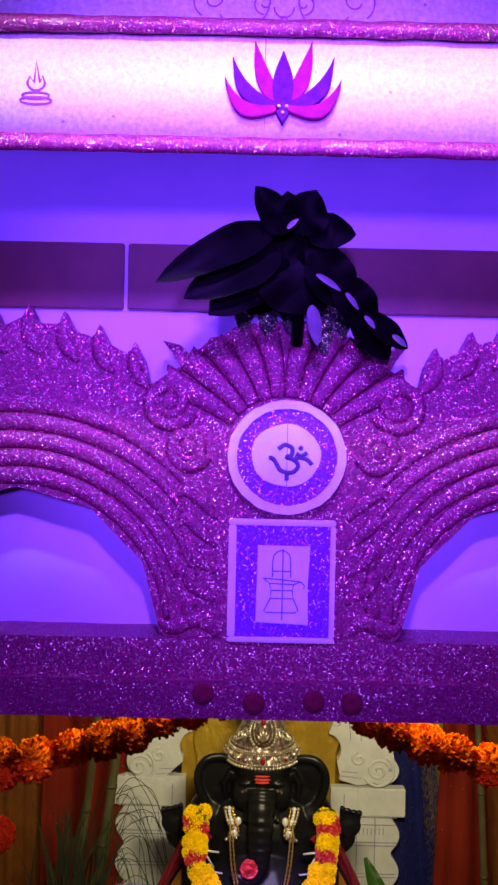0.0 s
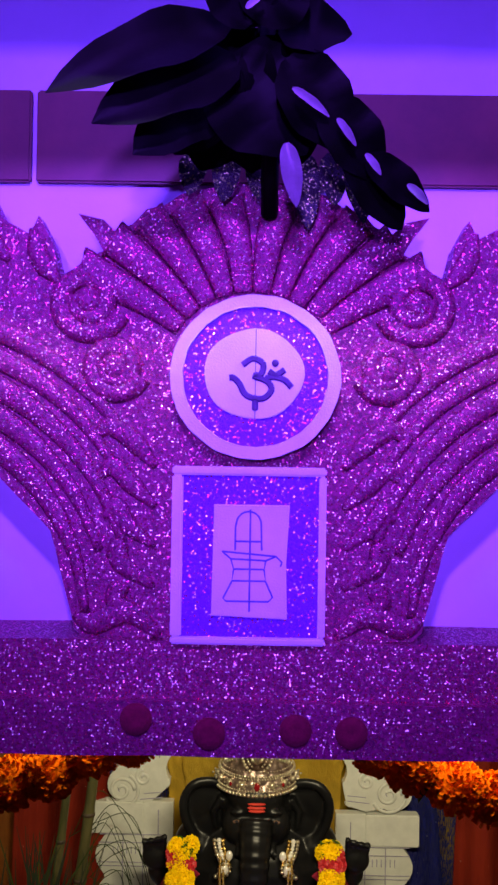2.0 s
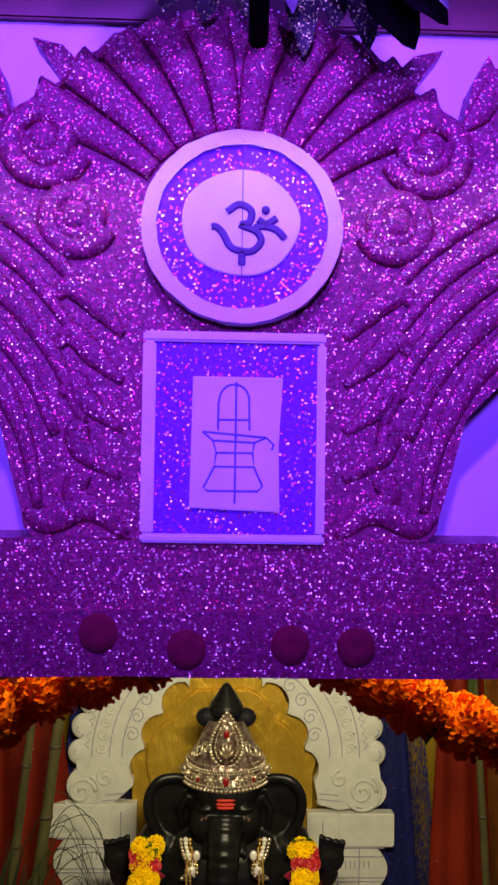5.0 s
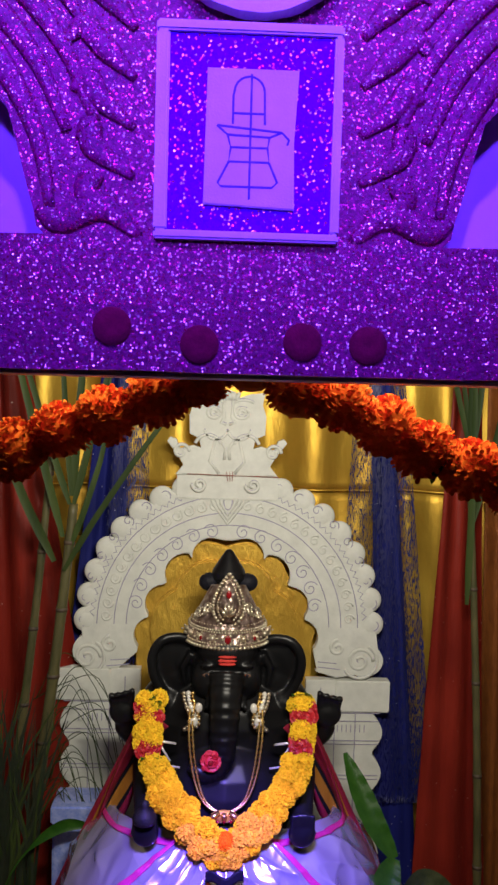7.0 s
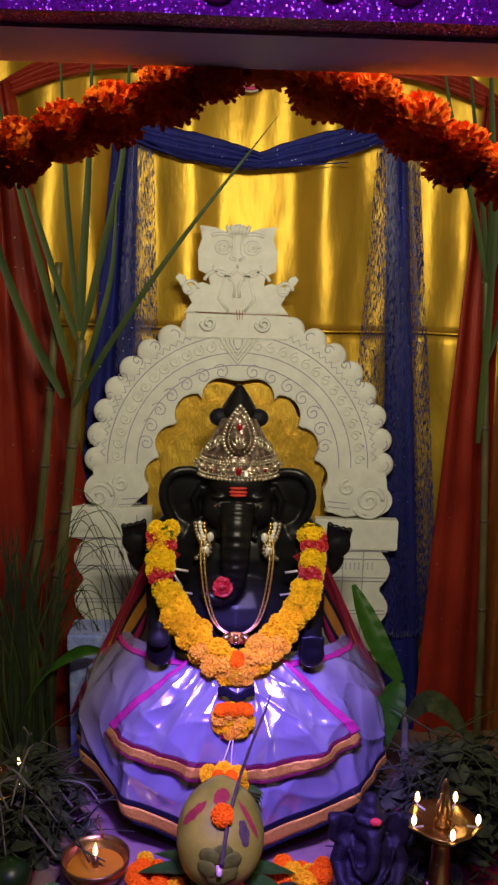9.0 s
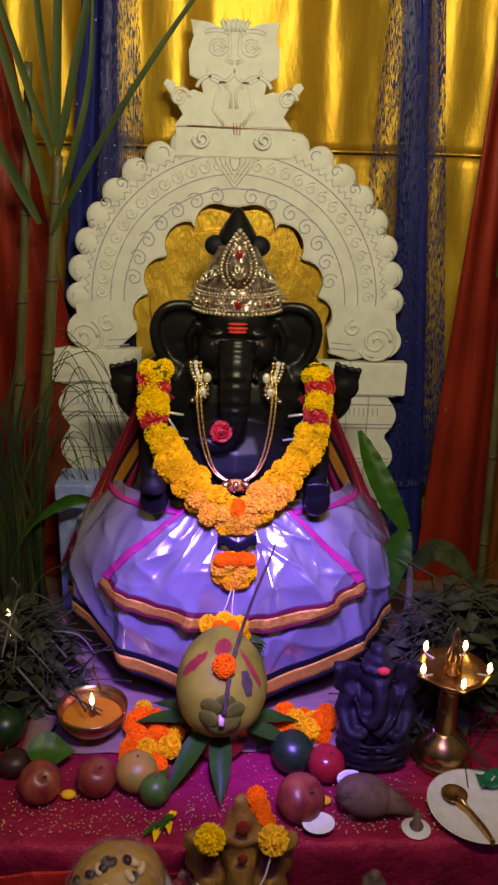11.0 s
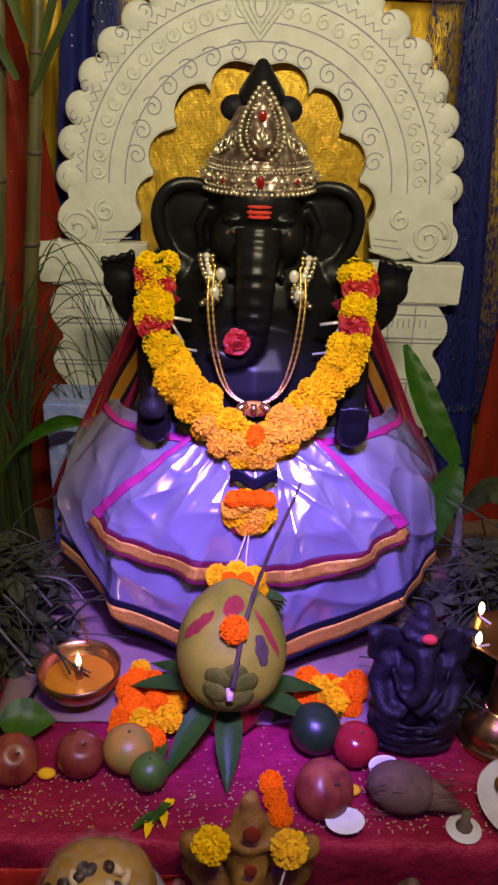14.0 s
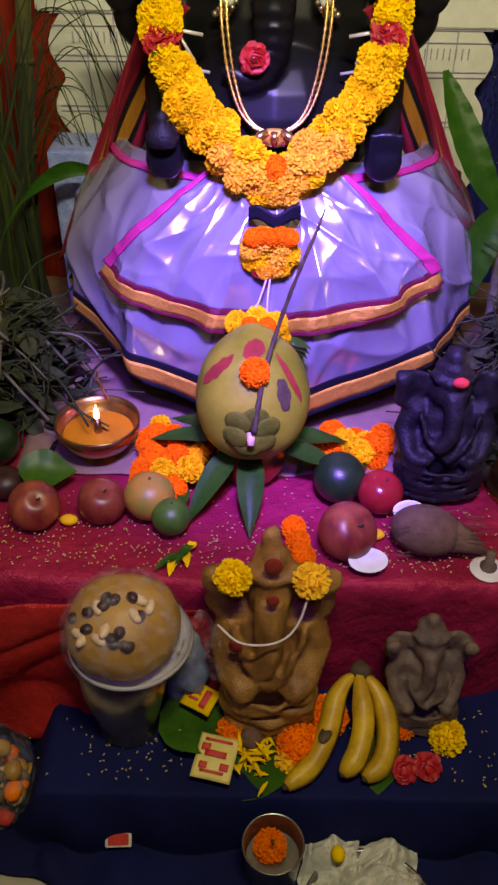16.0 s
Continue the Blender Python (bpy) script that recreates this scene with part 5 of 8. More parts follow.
def navy(u, v):
    """Flat on the stand, down its front, then loose on the floor."""
    x = -0.46 + 1.10 * u
    run = v * 0.42
    out_l = min(1, max(0, (-0.27 - x) / 0.05))
    out_r = min(1, max(0, (x - 0.43) / 0.08))
    drop = (LOW - 0.009) * (1 - (1 - out_l) * (1 - out_r))
    wob = math.sin(x * 38 + 3 * noise.noise((x * 5, 0, 8)))
    if run < 0.19:
        y, z = 1.622 - run, LOW
    elif run < 0.31:
        k = (run - 0.19) / 0.12
        y = 1.432 - 0.022 * math.sin(k * math.pi / 2) - 0.006 * k + 0.008 * k * wob
        z = LOW - (LOW - 0.009) * k ** 1.2
    else:
        k = (run - 0.31) / 0.11
        y, z = 1.404 + 0.008 * wob - k * (0.03 + 0.11 * min(1, max(0, (x + 0.33) / 0.3))), 0.009 + 0.006 * k * (1 - k) * 4 * (1 + wob)
    return (x, y, max(0.009, z - drop) + 0.002 * noise.noise((x * 22, y * 22, 3)) + 0.002)


navy_ob = thing("navy_cloth", (0.05, 1.5, LOW), "plain navy cloth spread over the low stand", "cloth")
part("sheet", surface(navy, 130, 80, 0.0015), "navy", navy_ob)

# ---------------------------------------------------------------- the black statue: one carved mesh
SX = 0.053


def carved(name, material, build, label, category, voxel, smooth_n=6, at=(0, 0, 0)):
    """Overlapping clay-like volumes fused into one skin."""
    bm = bmesh.new()
    build(bm)
    ob = solid(name, bm, material, label, category)
    mod = ob.modifiers.new("fuse", "REMESH")
    mod.mode, mod.voxel_size, mod.use_smooth_shade = "VOXEL", voxel, True
    sm = ob.modifiers.new("soften", "SMOOTH")
    sm.factor, sm.iterations = 0.5, smooth_n
    return ob


def statue_build(bm):
    T = lambda pts, rad: add_tube(bm, smooth_line(pts, 5), [rad[0] + (rad[-1] - rad[0]) * k / (len(pts) * 5 - 5) for k in range(len(pts) * 5 - 4)], 12)
    # seat of folded legs, belly, chest
    add_ball(bm, (SX, 2.27, 0.62), (0.27, 0.20, 0.14))
    add_ball(bm, (SX, 2.24, 0.80), (0.165, 0.13, 0.15))
    add_ball(bm, (SX, 2.28, 0.93), (0.165, 0.10, 0.14))
    add_ball(bm, (SX - 0.14, 2.29, 1.00), (0.055, 0.055, 0.055))
    add_ball(bm, (SX + 0.14, 2.29, 1.00), (0.055, 0.055, 0.055))
    # head, brow, cheeks, tall hair under the crown
    add_ball(bm, (SX, 2.285, 1.095), (0.088, 0.092, 0.095))
    add_ball(bm, (SX, 2.245, 1.135), (0.070, 0.062, 0.055))
    for s in (-1, 1):
        add_ball(bm, (SX + s * 0.045, 2.225, 1.075), (0.036, 0.036, 0.045))
        add_ball(bm, (SX + s * 0.040, 2.198, 1.112), (0.022, 0.010, 0.008))
    add_ball(bm, (SX, 2.295, 1.20), (0.066, 0.066, 0.07))
    add_ball(bm, (SX, 2.335, 1.28), (0.042, 0.036, 0.04))
    add_lathe(bm, [(0, 1.275), (0.042, 1.28), (0.040, 1.298), (0.025, 1.322), (0.008, 1.348), (0, 1.352)], (SX, 2.33, 0), 20)
    # trunk with its rings, curling to one side
    path = smooth_line([(SX, 2.20, 1.09), (SX - 0.002, 2.175, 1.045), (SX - 0.004, 2.160, 0.99), (SX - 0.006, 2.152, 0.94), (SX - 0.018, 2.145, 0.905), (SX - 0.042, 2.140, 0.893), (SX - 0.062, 2.135, 0.90)], 6)
    n = len(path)
    add_tube(bm, path, [0.040 - 0.021 * (k / (n - 1)) + 0.0022 * math.sin(k * 2.6) for k in range(n)], 14)
    add_ball(bm, (SX - 0.066, 2.132, 0.906), (0.016, 0.013, 0.012))
    # ears: bowl-shaped fans
    for s in (-1, 1):
        rim = smooth_line([(0.072, 2.262, 1.148), (0.115, 2.256, 1.158), (0.150, 2.250, 1.150), (0.170, 2.248, 1.118), (0.168, 2.248, 1.078), (0.150, 2.250, 1.038), (0.122, 2.250, 1.008), (0.096, 2.248, 1.002), (0.080, 2.248, 1.022)], 5)
        for p in rim:
            add_ball(bm, (SX + s * p.x, p.y, p.z), (0.012, 0.010, 0.012), None, 10, 8)
        add_ball(bm, (SX + s * 0.112, 2.266, 1.098), (0.064, 0.010, 0.062))
        add_ball(bm, (SX + s * 0.110, 2.262, 1.045), (0.040, 0.009, 0.046))
        add_tube(bm, [(SX + s * 0.080, 2.250, 1.125), (SX + s * 0.100, 2.250, 1.090), (SX + s * 0.095, 2.250, 1.050)], [0.010, 0.008, 0.004], 8)
    # upper arms and raised palms
    for s in (-1, 1):
        T([(SX + s * 0.15, 2.29, 0.99), (SX + s * 0.20, 2.28, 0.925), (SX + s * 0.228, 2.25, 0.950), (SX + s * 0.230, 2.235, 0.980)], (0.036, 0.019))
        add_ball(bm, (SX + s * 0.232, 2.225, 0.996), (0.032, 0.018, 0.032))
        for k in range(4):
            x = SX + s * (0.214 + 0.013 * k)
            T([(x, 2.222, 1.008), (x + s * 0.002 * (k - 1), 2.214, 1.034), (x + s * 0.003 * (k - 1.5), 2.200, 1.054 - 0.006 * k)], (0.0085, 0.0065))
        # lower arms reaching forward over the knees
        T([(SX + s * 0.15, 2.27, 0.97), (SX + s * 0.175, 2.23, 0.88), (SX + s * 0.168, 2.14, 0.81), (SX + s * 0.165, 2.09, 0.79)], (0.038, 0.022))
        add_ball(bm, (SX + s * 0.165, 2.075, 0.795), (0.030, 0.016, 0.032))
        for k in range(4):
            x = SX + s * (0.146 + 0.013 * k)
            T([(x, 2.072, 0.80), (x, 2.066, 0.826), (x, 2.062, 0.845 - 0.003 * abs(k - 1.5))], (0.008, 0.006))
    # tusk stubs
    add_tube(bm, [(SX - 0.035, 2.205, 1.035), (SX - 0.045, 2.18, 1.018)], [0.010, 0.006], 10)
    add_tube(bm, [(SX + 0.035, 2.205, 1.035), (SX + 0.045, 2.18, 1.018)], [0.010, 0.006], 10)


carved("elephant_headed_statue", "stone", statue_build, "black polished stone seated statue with large ears", "statue", 0.0038, 5)

# forehead mark and eyes lie on the stone
mark = thing("forehead_mark", (SX, 2.19, 1.125), "red vermilion paste mark on the forehead", "paint mark")
for k, (dx, dz, w, h) in enumerate(((0, 0.007, 0.021, 0.0035), (0, -0.002, 0.022, 0.0042), (0, -0.010, 0.020, 0.0035), (0.0, -0.002, 0.006, 0.012), (-0.014, -0.002, 0.004, 0.010), (0.014, -0.002, 0.004, 0.010))):
    part("stroke", ball((SX + dx, 2.186 + 0.001 * k, 1.128 + dz), (w, 0.005, h), None, 14, 8), "kum", mark)

for s in (-1, 1):
    eye = thing("painted_eye", (SX + s * 0.046, 2.192, 1.092), "faint grey painted eye on the black stone", "painted eye", "pair of painted eyes")
    part("white", ball((SX + s * 0.046, 2.1925, 1.092), (0.0085, 0.003, 0.0042), Matrix.Rotation(s * 0.12, 4, "Y"), 14, 8), "husk", eye)
    part("pupil", ball((SX + s * 0.045, 2.1905, 1.092), (0.0040, 0.002, 0.0040), None, 10, 8), "black", eye, "black pupil")

# ---------------------------------------------------------------- crown
crown = thing("crown", (SX, 2.285, 1.155), "gilt silver crown with beaded bands and red stones", "crown")


def crown_r(z):
    t = (z - 1.150) / 0.135
    return 0.0965 - 0.035 * t if t < 0.3 else 0.086 - 0.046 * (t - 0.3) / 0.7


part("shell", surface(lambda u, v: (SX + crown_r(1.150 + 0.135 * v) * math.sin((u - 0.5) * 4.6), 2.285 - crown_r(1.150 + 0.135 * v) * math.cos((u - 0.5) * 4.6), 1.150 + 0.135 * v - 0.05 * v * abs(u - 0.5) ** 1.5), 72, 24, 0.002), "filigree", crown)


def on_crown(a, z, out=0.003):
    r = crown_r(z) + out
    return Vector((SX + r * math.sin(a), 2.285 - r * math.cos(a), z))


bead_me = bpy.data.meshes.new("bead")
bb = ball((0, 0, 0), 1.0, None, 8, 6)
bb.to_mesh(bead_me)
bb.free()
bead_me.materials.append(M["silver"])
bead_me.shade_smooth()
for z, r, n in ((1.153, 0.0046, 37), (1.161, 0.0024, 51), (1.186, 0.0024, 51), (1.191, 0.0030, 45), (1.2, 0.0018, 37)):
    for k in range(n):
        a = -1.75 + 3.5 * k / (n - 1)
        share("bead", bead_me, Matrix.Translation(on_crown(a, z)) @ Matrix.Scale(r, 4), crown)
for j in range(2):
    for k in range(25):
        a = -1.15 + 2.3 * k / 24
        share("bead", bead_me, Matrix.Translation(on_crown(a, 1.206 + 0.016 * j + 0.046 * (1 - abs(a) / 1.15), 0.004)) @ Matrix.Scale(0.0034, 4), crown)
for k in range(9):
    a = -1.5 + 3.0 * k / 8
    part("rosette", ball(on_crown(a, 1.173), 0.0075, None, 10, 6), "silver", crown)
    for j in range(6):
        share("bead", bead_me, Matrix.Translation(on_crown(a, 1.173) + Vector((0.011 * math.cos(j * 1.05), -0.002, 0.009 * math.sin(j * 1.05)))) @ Matrix.Scale(0.0028, 4), crown)
for k in range(7):
    a = -1.15 + 2.3 * k / 6
    h = 1.222 + 0.04 * math.cos(a * 1.1) ** 2
    part("scroll", tube([on_crown(a + 0.14 * math.cos(t * 0.55) * (1 - t / 16), min(h, 1.262) - 0.012 + 0.018 * math.sin(t * 0.55) * (1 - t / 16), 0.004) for t in range(14)], 0.0032, 6), "silver", crown)
def drop(t, w, h):
    """Half-width and height of a pointed drop, t from 0 at the foot to 1 at the tip."""
    return w * math.sin(math.pi * min(1, 0.06 + 0.94 * t) ** 0.72) ** 0.85 + 0.0008, h * t


side = [drop(k / 14, 0.034, 0.112) for k in range(15)]
plume = part("plume", plate([(SX + x, 1.206 + z) for x, z in side] + [(SX - x, 1.206 + z) for x, z in side[::-1]], 2.198, 2.204, 0.0015), "filigree", crown, "pointed front plate of the crown")
for k in range(17):
    x, z = drop(k / 16, 0.034, 0.112)
    for e in (-1, 1):
        share("bead", bead_me, Matrix.Translation((SX + e * x, 2.196, 1.206 + z)) @ Matrix.Scale(0.0042, 4), plume)
    x, z = drop(k / 16, 0.024, 0.088)
    for e in (-1, 1):
        share("bead", bead_me, Matrix.Translation((SX + e * x, 2.196, 1.216 + z)) @ Matrix.Scale(0.0024, 4), plume)
for a in (-58, -30, 0, 30, 58):
    part("flame_petal", tube([(SX, 2.196, 1.222), (SX + 0.012 * math.sin(radians(a)), 2.194, 1.222 + 0.016 * math.cos(radians(a))), (SX + 0.019 * math.sin(radians(a)), 2.196, 1.222 + 0.034 * math.cos(radians(a)))], [0.002, 0.0042, 0.001], 8), "silver", plume)
for x, z, r in ((0, 1.272, 0.009), (0, 1.173, 0.010), (-0.055, 1.172, 0.005), (0.055, 1.172, 0.005)):
    a = math.asin(max(-1, min(1, x / 0.09)))
    p = on_crown(a, z, 0.008) if z < 1.25 else Vector((SX, 2.196, z))
    part("stone", ball(p, (r * 0.7, 0.004, r)), "jewel", crown, "dark red stone")
part("rear_knot", ball((SX - 0.044, 2.325, 1.272), (0.026, 0.020, 0.022)), "black", crown)
part("rear_knot", ball((SX + 0.044, 2.325, 1.272), (0.026, 0.020, 0.022)), "black", crown)

# ear ornaments and necklace
for s in (-1, 1):
    orn = thing("ear_ornament", (SX + s * 0.072, 2.17, 1.03), "gilt ear ornament hung with pearls", "jewellery", "pair of ear ornaments")
    for row, r, mat in ((0.0, 0.0042, "silver"), (0.010, 0.0048, "pearl"), (0.020, 0.0040, "goldbead")):
        for k in range(13):
            t = k / 12
            part("pearl", ball((SX + s * (0.094 - row - 0.026 * math.sin(t * 3.0) * t), 2.176 - 0.014 * math.sin(t * 3), 1.056 - 0.080 * t), r * (1.25 if k % 4 == 0 else 1.0), None, 8, 6), mat, orn)
    for k in range(9):
        a = k * 2 * math.pi / 9
        part("pearl", ball((SX + s * (0.070 + 0.012 * math.cos(a)), 2.158, 1.000 + 0.014 * math.sin(a)), 0.0036, None, 8, 6), "silver", orn)
    part("drop", ball((SX + s * 0.070, 2.156, 1.000), (0.009, 0.006, 0.011)), "pearl", orn)
    part("drop", ball((SX + s * 0.060, 2.160, 1.030), (0.008, 0.006, 0.011)), "pearl", orn)
neck = thing("necklace", (SX, 2.12, 0.85), "gold bead and pearl necklace with a pendant", "necklace")
for off, mat in ((0.0, "goldbead"), (0.008, "goldbead")):
    half = [(0.070 + off, 2.170, 1.045), (0.072 + off, 2.145, 0.98), (0.060 + off, 2.118, 0.90), (0.038 + off * 0.7, 2.098, 0.848)]
    ln = smooth_line([(SX - x, y, z) for x, y, z in half] + [(SX, 2.088, 0.832 - off * 0.3)] + [(SX + x, y, z) for x, y, z in half[::-1]], 16)
    part("strand", tube(ln, [0.0037 if k % 2 else 0.0018 for k in range(len(ln))], 8), mat, neck)
pend = part("pendant", ball((SX, 2.078, 0.828), (0.030, 0.008, 0.014)), "copper", neck, "pink and gold pendant")
for s in (-1, 0, 1):
    part("lobe", tube([(SX + s * 0.01, 2.074, 0.838), (SX + s * 0.025, 2.07, 0.83), (SX + s * 0.034, 2.07, 0.815)], [0.006, 0.007, 0.003], 8), "goldbead", pend)
    part("stone", ball((SX + s * 0.014, 2.067, 0.822), 0.004, None, 8, 6), "jewel", pend)
for s in (-1, 1):
    band = thing("arm_band", (SX + s * 0.12, 2.18, 0.93), "silver arm chain on the upper arm", "jewellery", "pair of arm chains")
    part("chain", tube([(SX + s * 0.155, 2.155, 0.955), (SX + s * 0.135, 2.150, 0.957), (SX + s * 0.108, 2.155, 0.951)], 0.003, 6), "pearl", band)
    part("chain", tube([(SX + s * 0.155, 2.150, 0.928), (SX + s * 0.125, 2.148, 0.905), (SX + s * 0.098, 2.150, 0.900)], 0.0025, 6), "pearl", band)
    part("chain", tube([(SX + s * 0.145, 2.150, 0.955), (SX + s * 0.120, 2.148, 0.915)], 0.0025, 6), "pearl", band)
rosy = thing("red_rose", (SX - 0.032, 2.12, 0.925), "red cloth rose on the curl of the trunk", "flower")
flower("rose", (SX - 0.032, 2.118, 0.928), 0.023, (0, -1, 0.25), rosy, "rose_head", seed=1)
part("rose_heart", ball((SX - 0.032, 2.100, 0.932), (0.006, 0.004, 0.006)), "jewel", rosy)

# ---------------------------------------------------------------- skirts
KX, KY = 0.058, 2.265


def crease(x):
    """A zigzag between 0 and 1."""
    return 1 - abs(2 * (x % 1) - 1)


def skirt_pt(th, s, off=0.0, z_front=0.405, z_side=0.50):
    """The dome of the draped skirt: th runs round the front (0 ahead), s from waist to hem."""
    rx, ry = 0.358, 0.300
    c = abs(math.sin(th))
    lap = 0.42 + 0.26 * c ** 2
    prof = lap + (1 - lap) * math.sin(min(1, s * 1.12) * math.pi / 2) ** 0.95 + 0.015 * s
    hem = z_front + (z_side - z_front) * c ** 1.4
    z = 0.775 - 0.008 * c - (0.775 - hem) * (s ** 1.45)
    fold = crease(th * 2.1 + 0.35 * noise.noise((th * 2, s * 1.4, 0))) ** 2
    wob = 0.017 * fold * s + 0.014 * ripple(th * 1.3 + s * 0.9, s * 1.1, 3) * (0.4 + 0.6 * s) + 0.009 * ripple(th * 2.2 - s * 1.8, s * 2.6, 8) + 0.012 * noise.noise((th * 3, s * 2, 7))
    r = prof * (1 + wob / 0.34) + off / 0.34
    return Vector((KX + rx * r * math.sin(th), KY - ry * r * math.cos(th), z + off * (1 - s) + 0.004 * (fold - 0.5) * s))


skirt = thing("satin_skirt", (KX, KY, 0.40), "glossy white satin skirt with a copper and black border", "skirt")
A0, A1 = -1.85, 1.85
part("drape", surface(lambda u, v: skirt_pt(A0 + (A1 - A0) * u, v * 0.90), 320, 100, 0.001), "satin", skirt)
for name, s0, s1, mat, off in (("black_edge", 0.895, 0.925, "black", 0.001), ("copper_border", 0.925, 0.985, "copper", 0.002), ("black_edge", 0.985, 1.0, "black", 0.002)):
    part(name, surface(lambda u, v, s0=s0, s1=s1, off=off: skirt_pt(A0 + (A1 - A0) * u, s0 + (s1 - s0) * v, off), 180, 4, 0.001), mat, skirt, "copper woven border" if mat == "copper" else "black border line")
part("waist_trim", surface(lambda u, v: skirt_pt(A0 + (A1 - A0) * u, 0.10 + 0.045 * v, 0.004), 120, 3, 0.001), "trim", skirt, "magenta ribbon")

over = thing("satin_overskirt", (KX, KY - 0.2, 0.5), "glossy white pleated overskirt with magenta and copper borders", "skirt")


def over_pt(u, v, off=0.018):
    a = -0.90 + 1.76 * u
    s = 0.02 + 0.70 * v
    w = 0.42 + 0.58 * v
    p = skirt_pt(a * w, s * (0.93 + 0.07 * math.cos(a * 1.4)), off)
    w2 = u * 7.0 + 0.5 * noise.noise((u * 3, v * 0.8, 1))
    pleat = 0.011 * v * (crease(w2) ** 1.6 - 0.35) + 0.005 * ripple(u * 5 + v, v * 1.6, 5) * (0.4 + v) + 0.004 * ripple(u * 4 - v * 1.5, v * 2.5, 12)
    d = Vector((math.sin(a), -math.cos(a), 0.35))
    return p + d * pleat


part("drape", surface(lambda u, v: over_pt(0.02 + 0.96 * u, v * 0.86), 300, 80, 0.001), "satin", over)
for v0, v1, mat, lab in ((0.86, 0.888, "maroon", "maroon border line"), (0.888, 0.955, "copper", "copper woven border"), (0.955, 0.975, "maroon", "maroon border line")):
    part("hem_border", surface(lambda u, v, v0=v0, v1=v1: over_pt(u, v0 + (v1 - v0) * v, 0.019), 300, 4, 0.001), mat, over, lab)
for u0, u1 in ((-0.015, 0.028), (0.972, 1.015)):
    part("side_trim", surface(lambda u, v, u0=u0, u1=u1: over_pt(u0 + (u1 - u0) * u, 0.02 + v * 0.86, 0.021), 4, 80, 0.001), "trim", over, "magenta ribbon along the edge")

# striped shawl falling from both shoulders
for s in (-1, 1):
    sh = thing("striped_shawl_end", (SX + s * 0.25, 2.26, 0.6), "maroon shawl end with gold and black stripes", "shawl", "shawl ends")
    lo, hi = (0.0, 1.0)

    def fall(u, v, s=s):
        x = SX + s * (0.125 + 0.085 * u + (0.095 + 0.095 * u) * v ** 0.9 + 0.006 * math.sin(u * 11 + v * 4))
        y = 2.165 + 0.05 * u + 0.080 * v + 0.012 * math.sin(u * 14 + v * 3)
        z = 0.985 - 0.03 * u - (0.21 + 0.23 * u) * v + 0.008 * math.sin(u * 9 + v * 4)
        return (x, y, z)
    for u0, u1, mat, nm, lab in ((0.0, 0.24, "shawl", "fold", ""), (0.24, 0.30, "black", "stripe", "black stripe"), (0.30, 0.46, "shawl_gold", "stripe", "gold woven stripe"), (0.46, 0.52, "black", "stripe", "black stripe"), (0.52, 0.80, "shawl", "fold", ""), (0.80, 0.88, "shawl_gold", "stripe", "gold woven stripe"), (0.88, 1.0, "shawl", "fold", "")):
        part(nm, surface(lambda u, v, u0=u0, u1=u1: fall(u0 + (u1 - u0) * u, v), 8, 40, 0.0015), mat, sh, lab)

# ---------------------------------------------------------------- flower garland on the statue
gar = thing("flower_garland", (SX, 2.06, 0.76), "thick yellow marigold garland with red roses at the shoulders", "garland")
rng = random.Random(11)
for s in (-1, 1):
    ln = smooth_line([(SX + s * 0.160, 2.195, 1.045), (SX + s * 0.172, 2.165, 0.995), (SX + s * 0.165, 2.135, 0.945), (SX + s * 0.135, 2.10, 0.892), (SX + s * 0.095, 2.075, 0.84), (SX + s * 0.050, 2.055, 0.80), (SX + s * 0.005, 2.045, 0.778)], 12)
    n = len(ln)
    for k in range(0, n, 2):
        t = k / (n - 1)
        red = 0.10 < t < 0.16 or 0.28 < t < 0.35
        green = 0.35 <= t < 0.40 or t < 0.05
        fat = 0.030 if t > 0.36 else 0.022
        for j in range(1 if green else 4):
            off = Vector((rng.uniform(-1, 1), rng.uniform(-0.9, 0.2), rng.uniform(-1, 1))) * fat * 0.75
            if green:
                for q_ in range(5):
                    part("leaf", leaf_bm(0.035, 0.018, 0.6, 0.3, 0, 6, None, along(ln[k], (rng.uniform(-1, 1), rng.uniform(-1, -0.2), rng.uniform(-0.4, 0.6)))), "leaf", gar)
            else:
                # low down, cream heads stand for yellow ones washed out by violet light
                kind = "rose" if red else ("yellow" if t < 0.72 or rng.random() < 0.35 else "cream")
                flower(kind, ln[k] + off, rng.uniform(0.0185, 0.0225), (off.x * 30, -1, off.z * 30 + 0.4), gar, seed=rng.randrange(50))
for k in range(10):
    a = k * 0.63
    flower("cream" if k % 2 else "yellow", (SX + 0.028 * math.cos(a), 2.040 + 0.006 * math.sin(a * 3), 0.768 + 0.018 * math.sin(a)), 0.018, (math.cos(a) * 0.4, -1, 0.5), gar, seed=k)
flower("marigold", (SX + 0.002, 2.030, 0.800), 0.020, (0, -1, 0.5), gar, "marigold", seed=2)

tas = thing("flower_tassel", (SX - 0.004, 2.0, 0.70), "round flower tassel with a dark ribbon bow", "flower tassel", "flower tassels")
part("ribbon", surface(lambda u, v: (SX - 0.035 + 0.075 * u, 2.002 - 0.012 * math.sin(u * 3.1), 0.752 - 0.022 * v + 0.006 * math.sin(u * 9)), 20, 4, 0.003), "black", tas, "dark green ribbon")
for k in range(18):
    a = k * 0.9
    flower("yellow" if k % 3 else "cream", (SX - 0.004 + 0.031 * math.cos(a) * (0.5 + 0.5 * (k % 2)), 1.968 + 0.004 * (k % 3), 0.690 + 0.024 * math.sin(a)), 0.018, (math.cos(a), -1.2, math.sin(a) + 0.5), tas, seed=k)
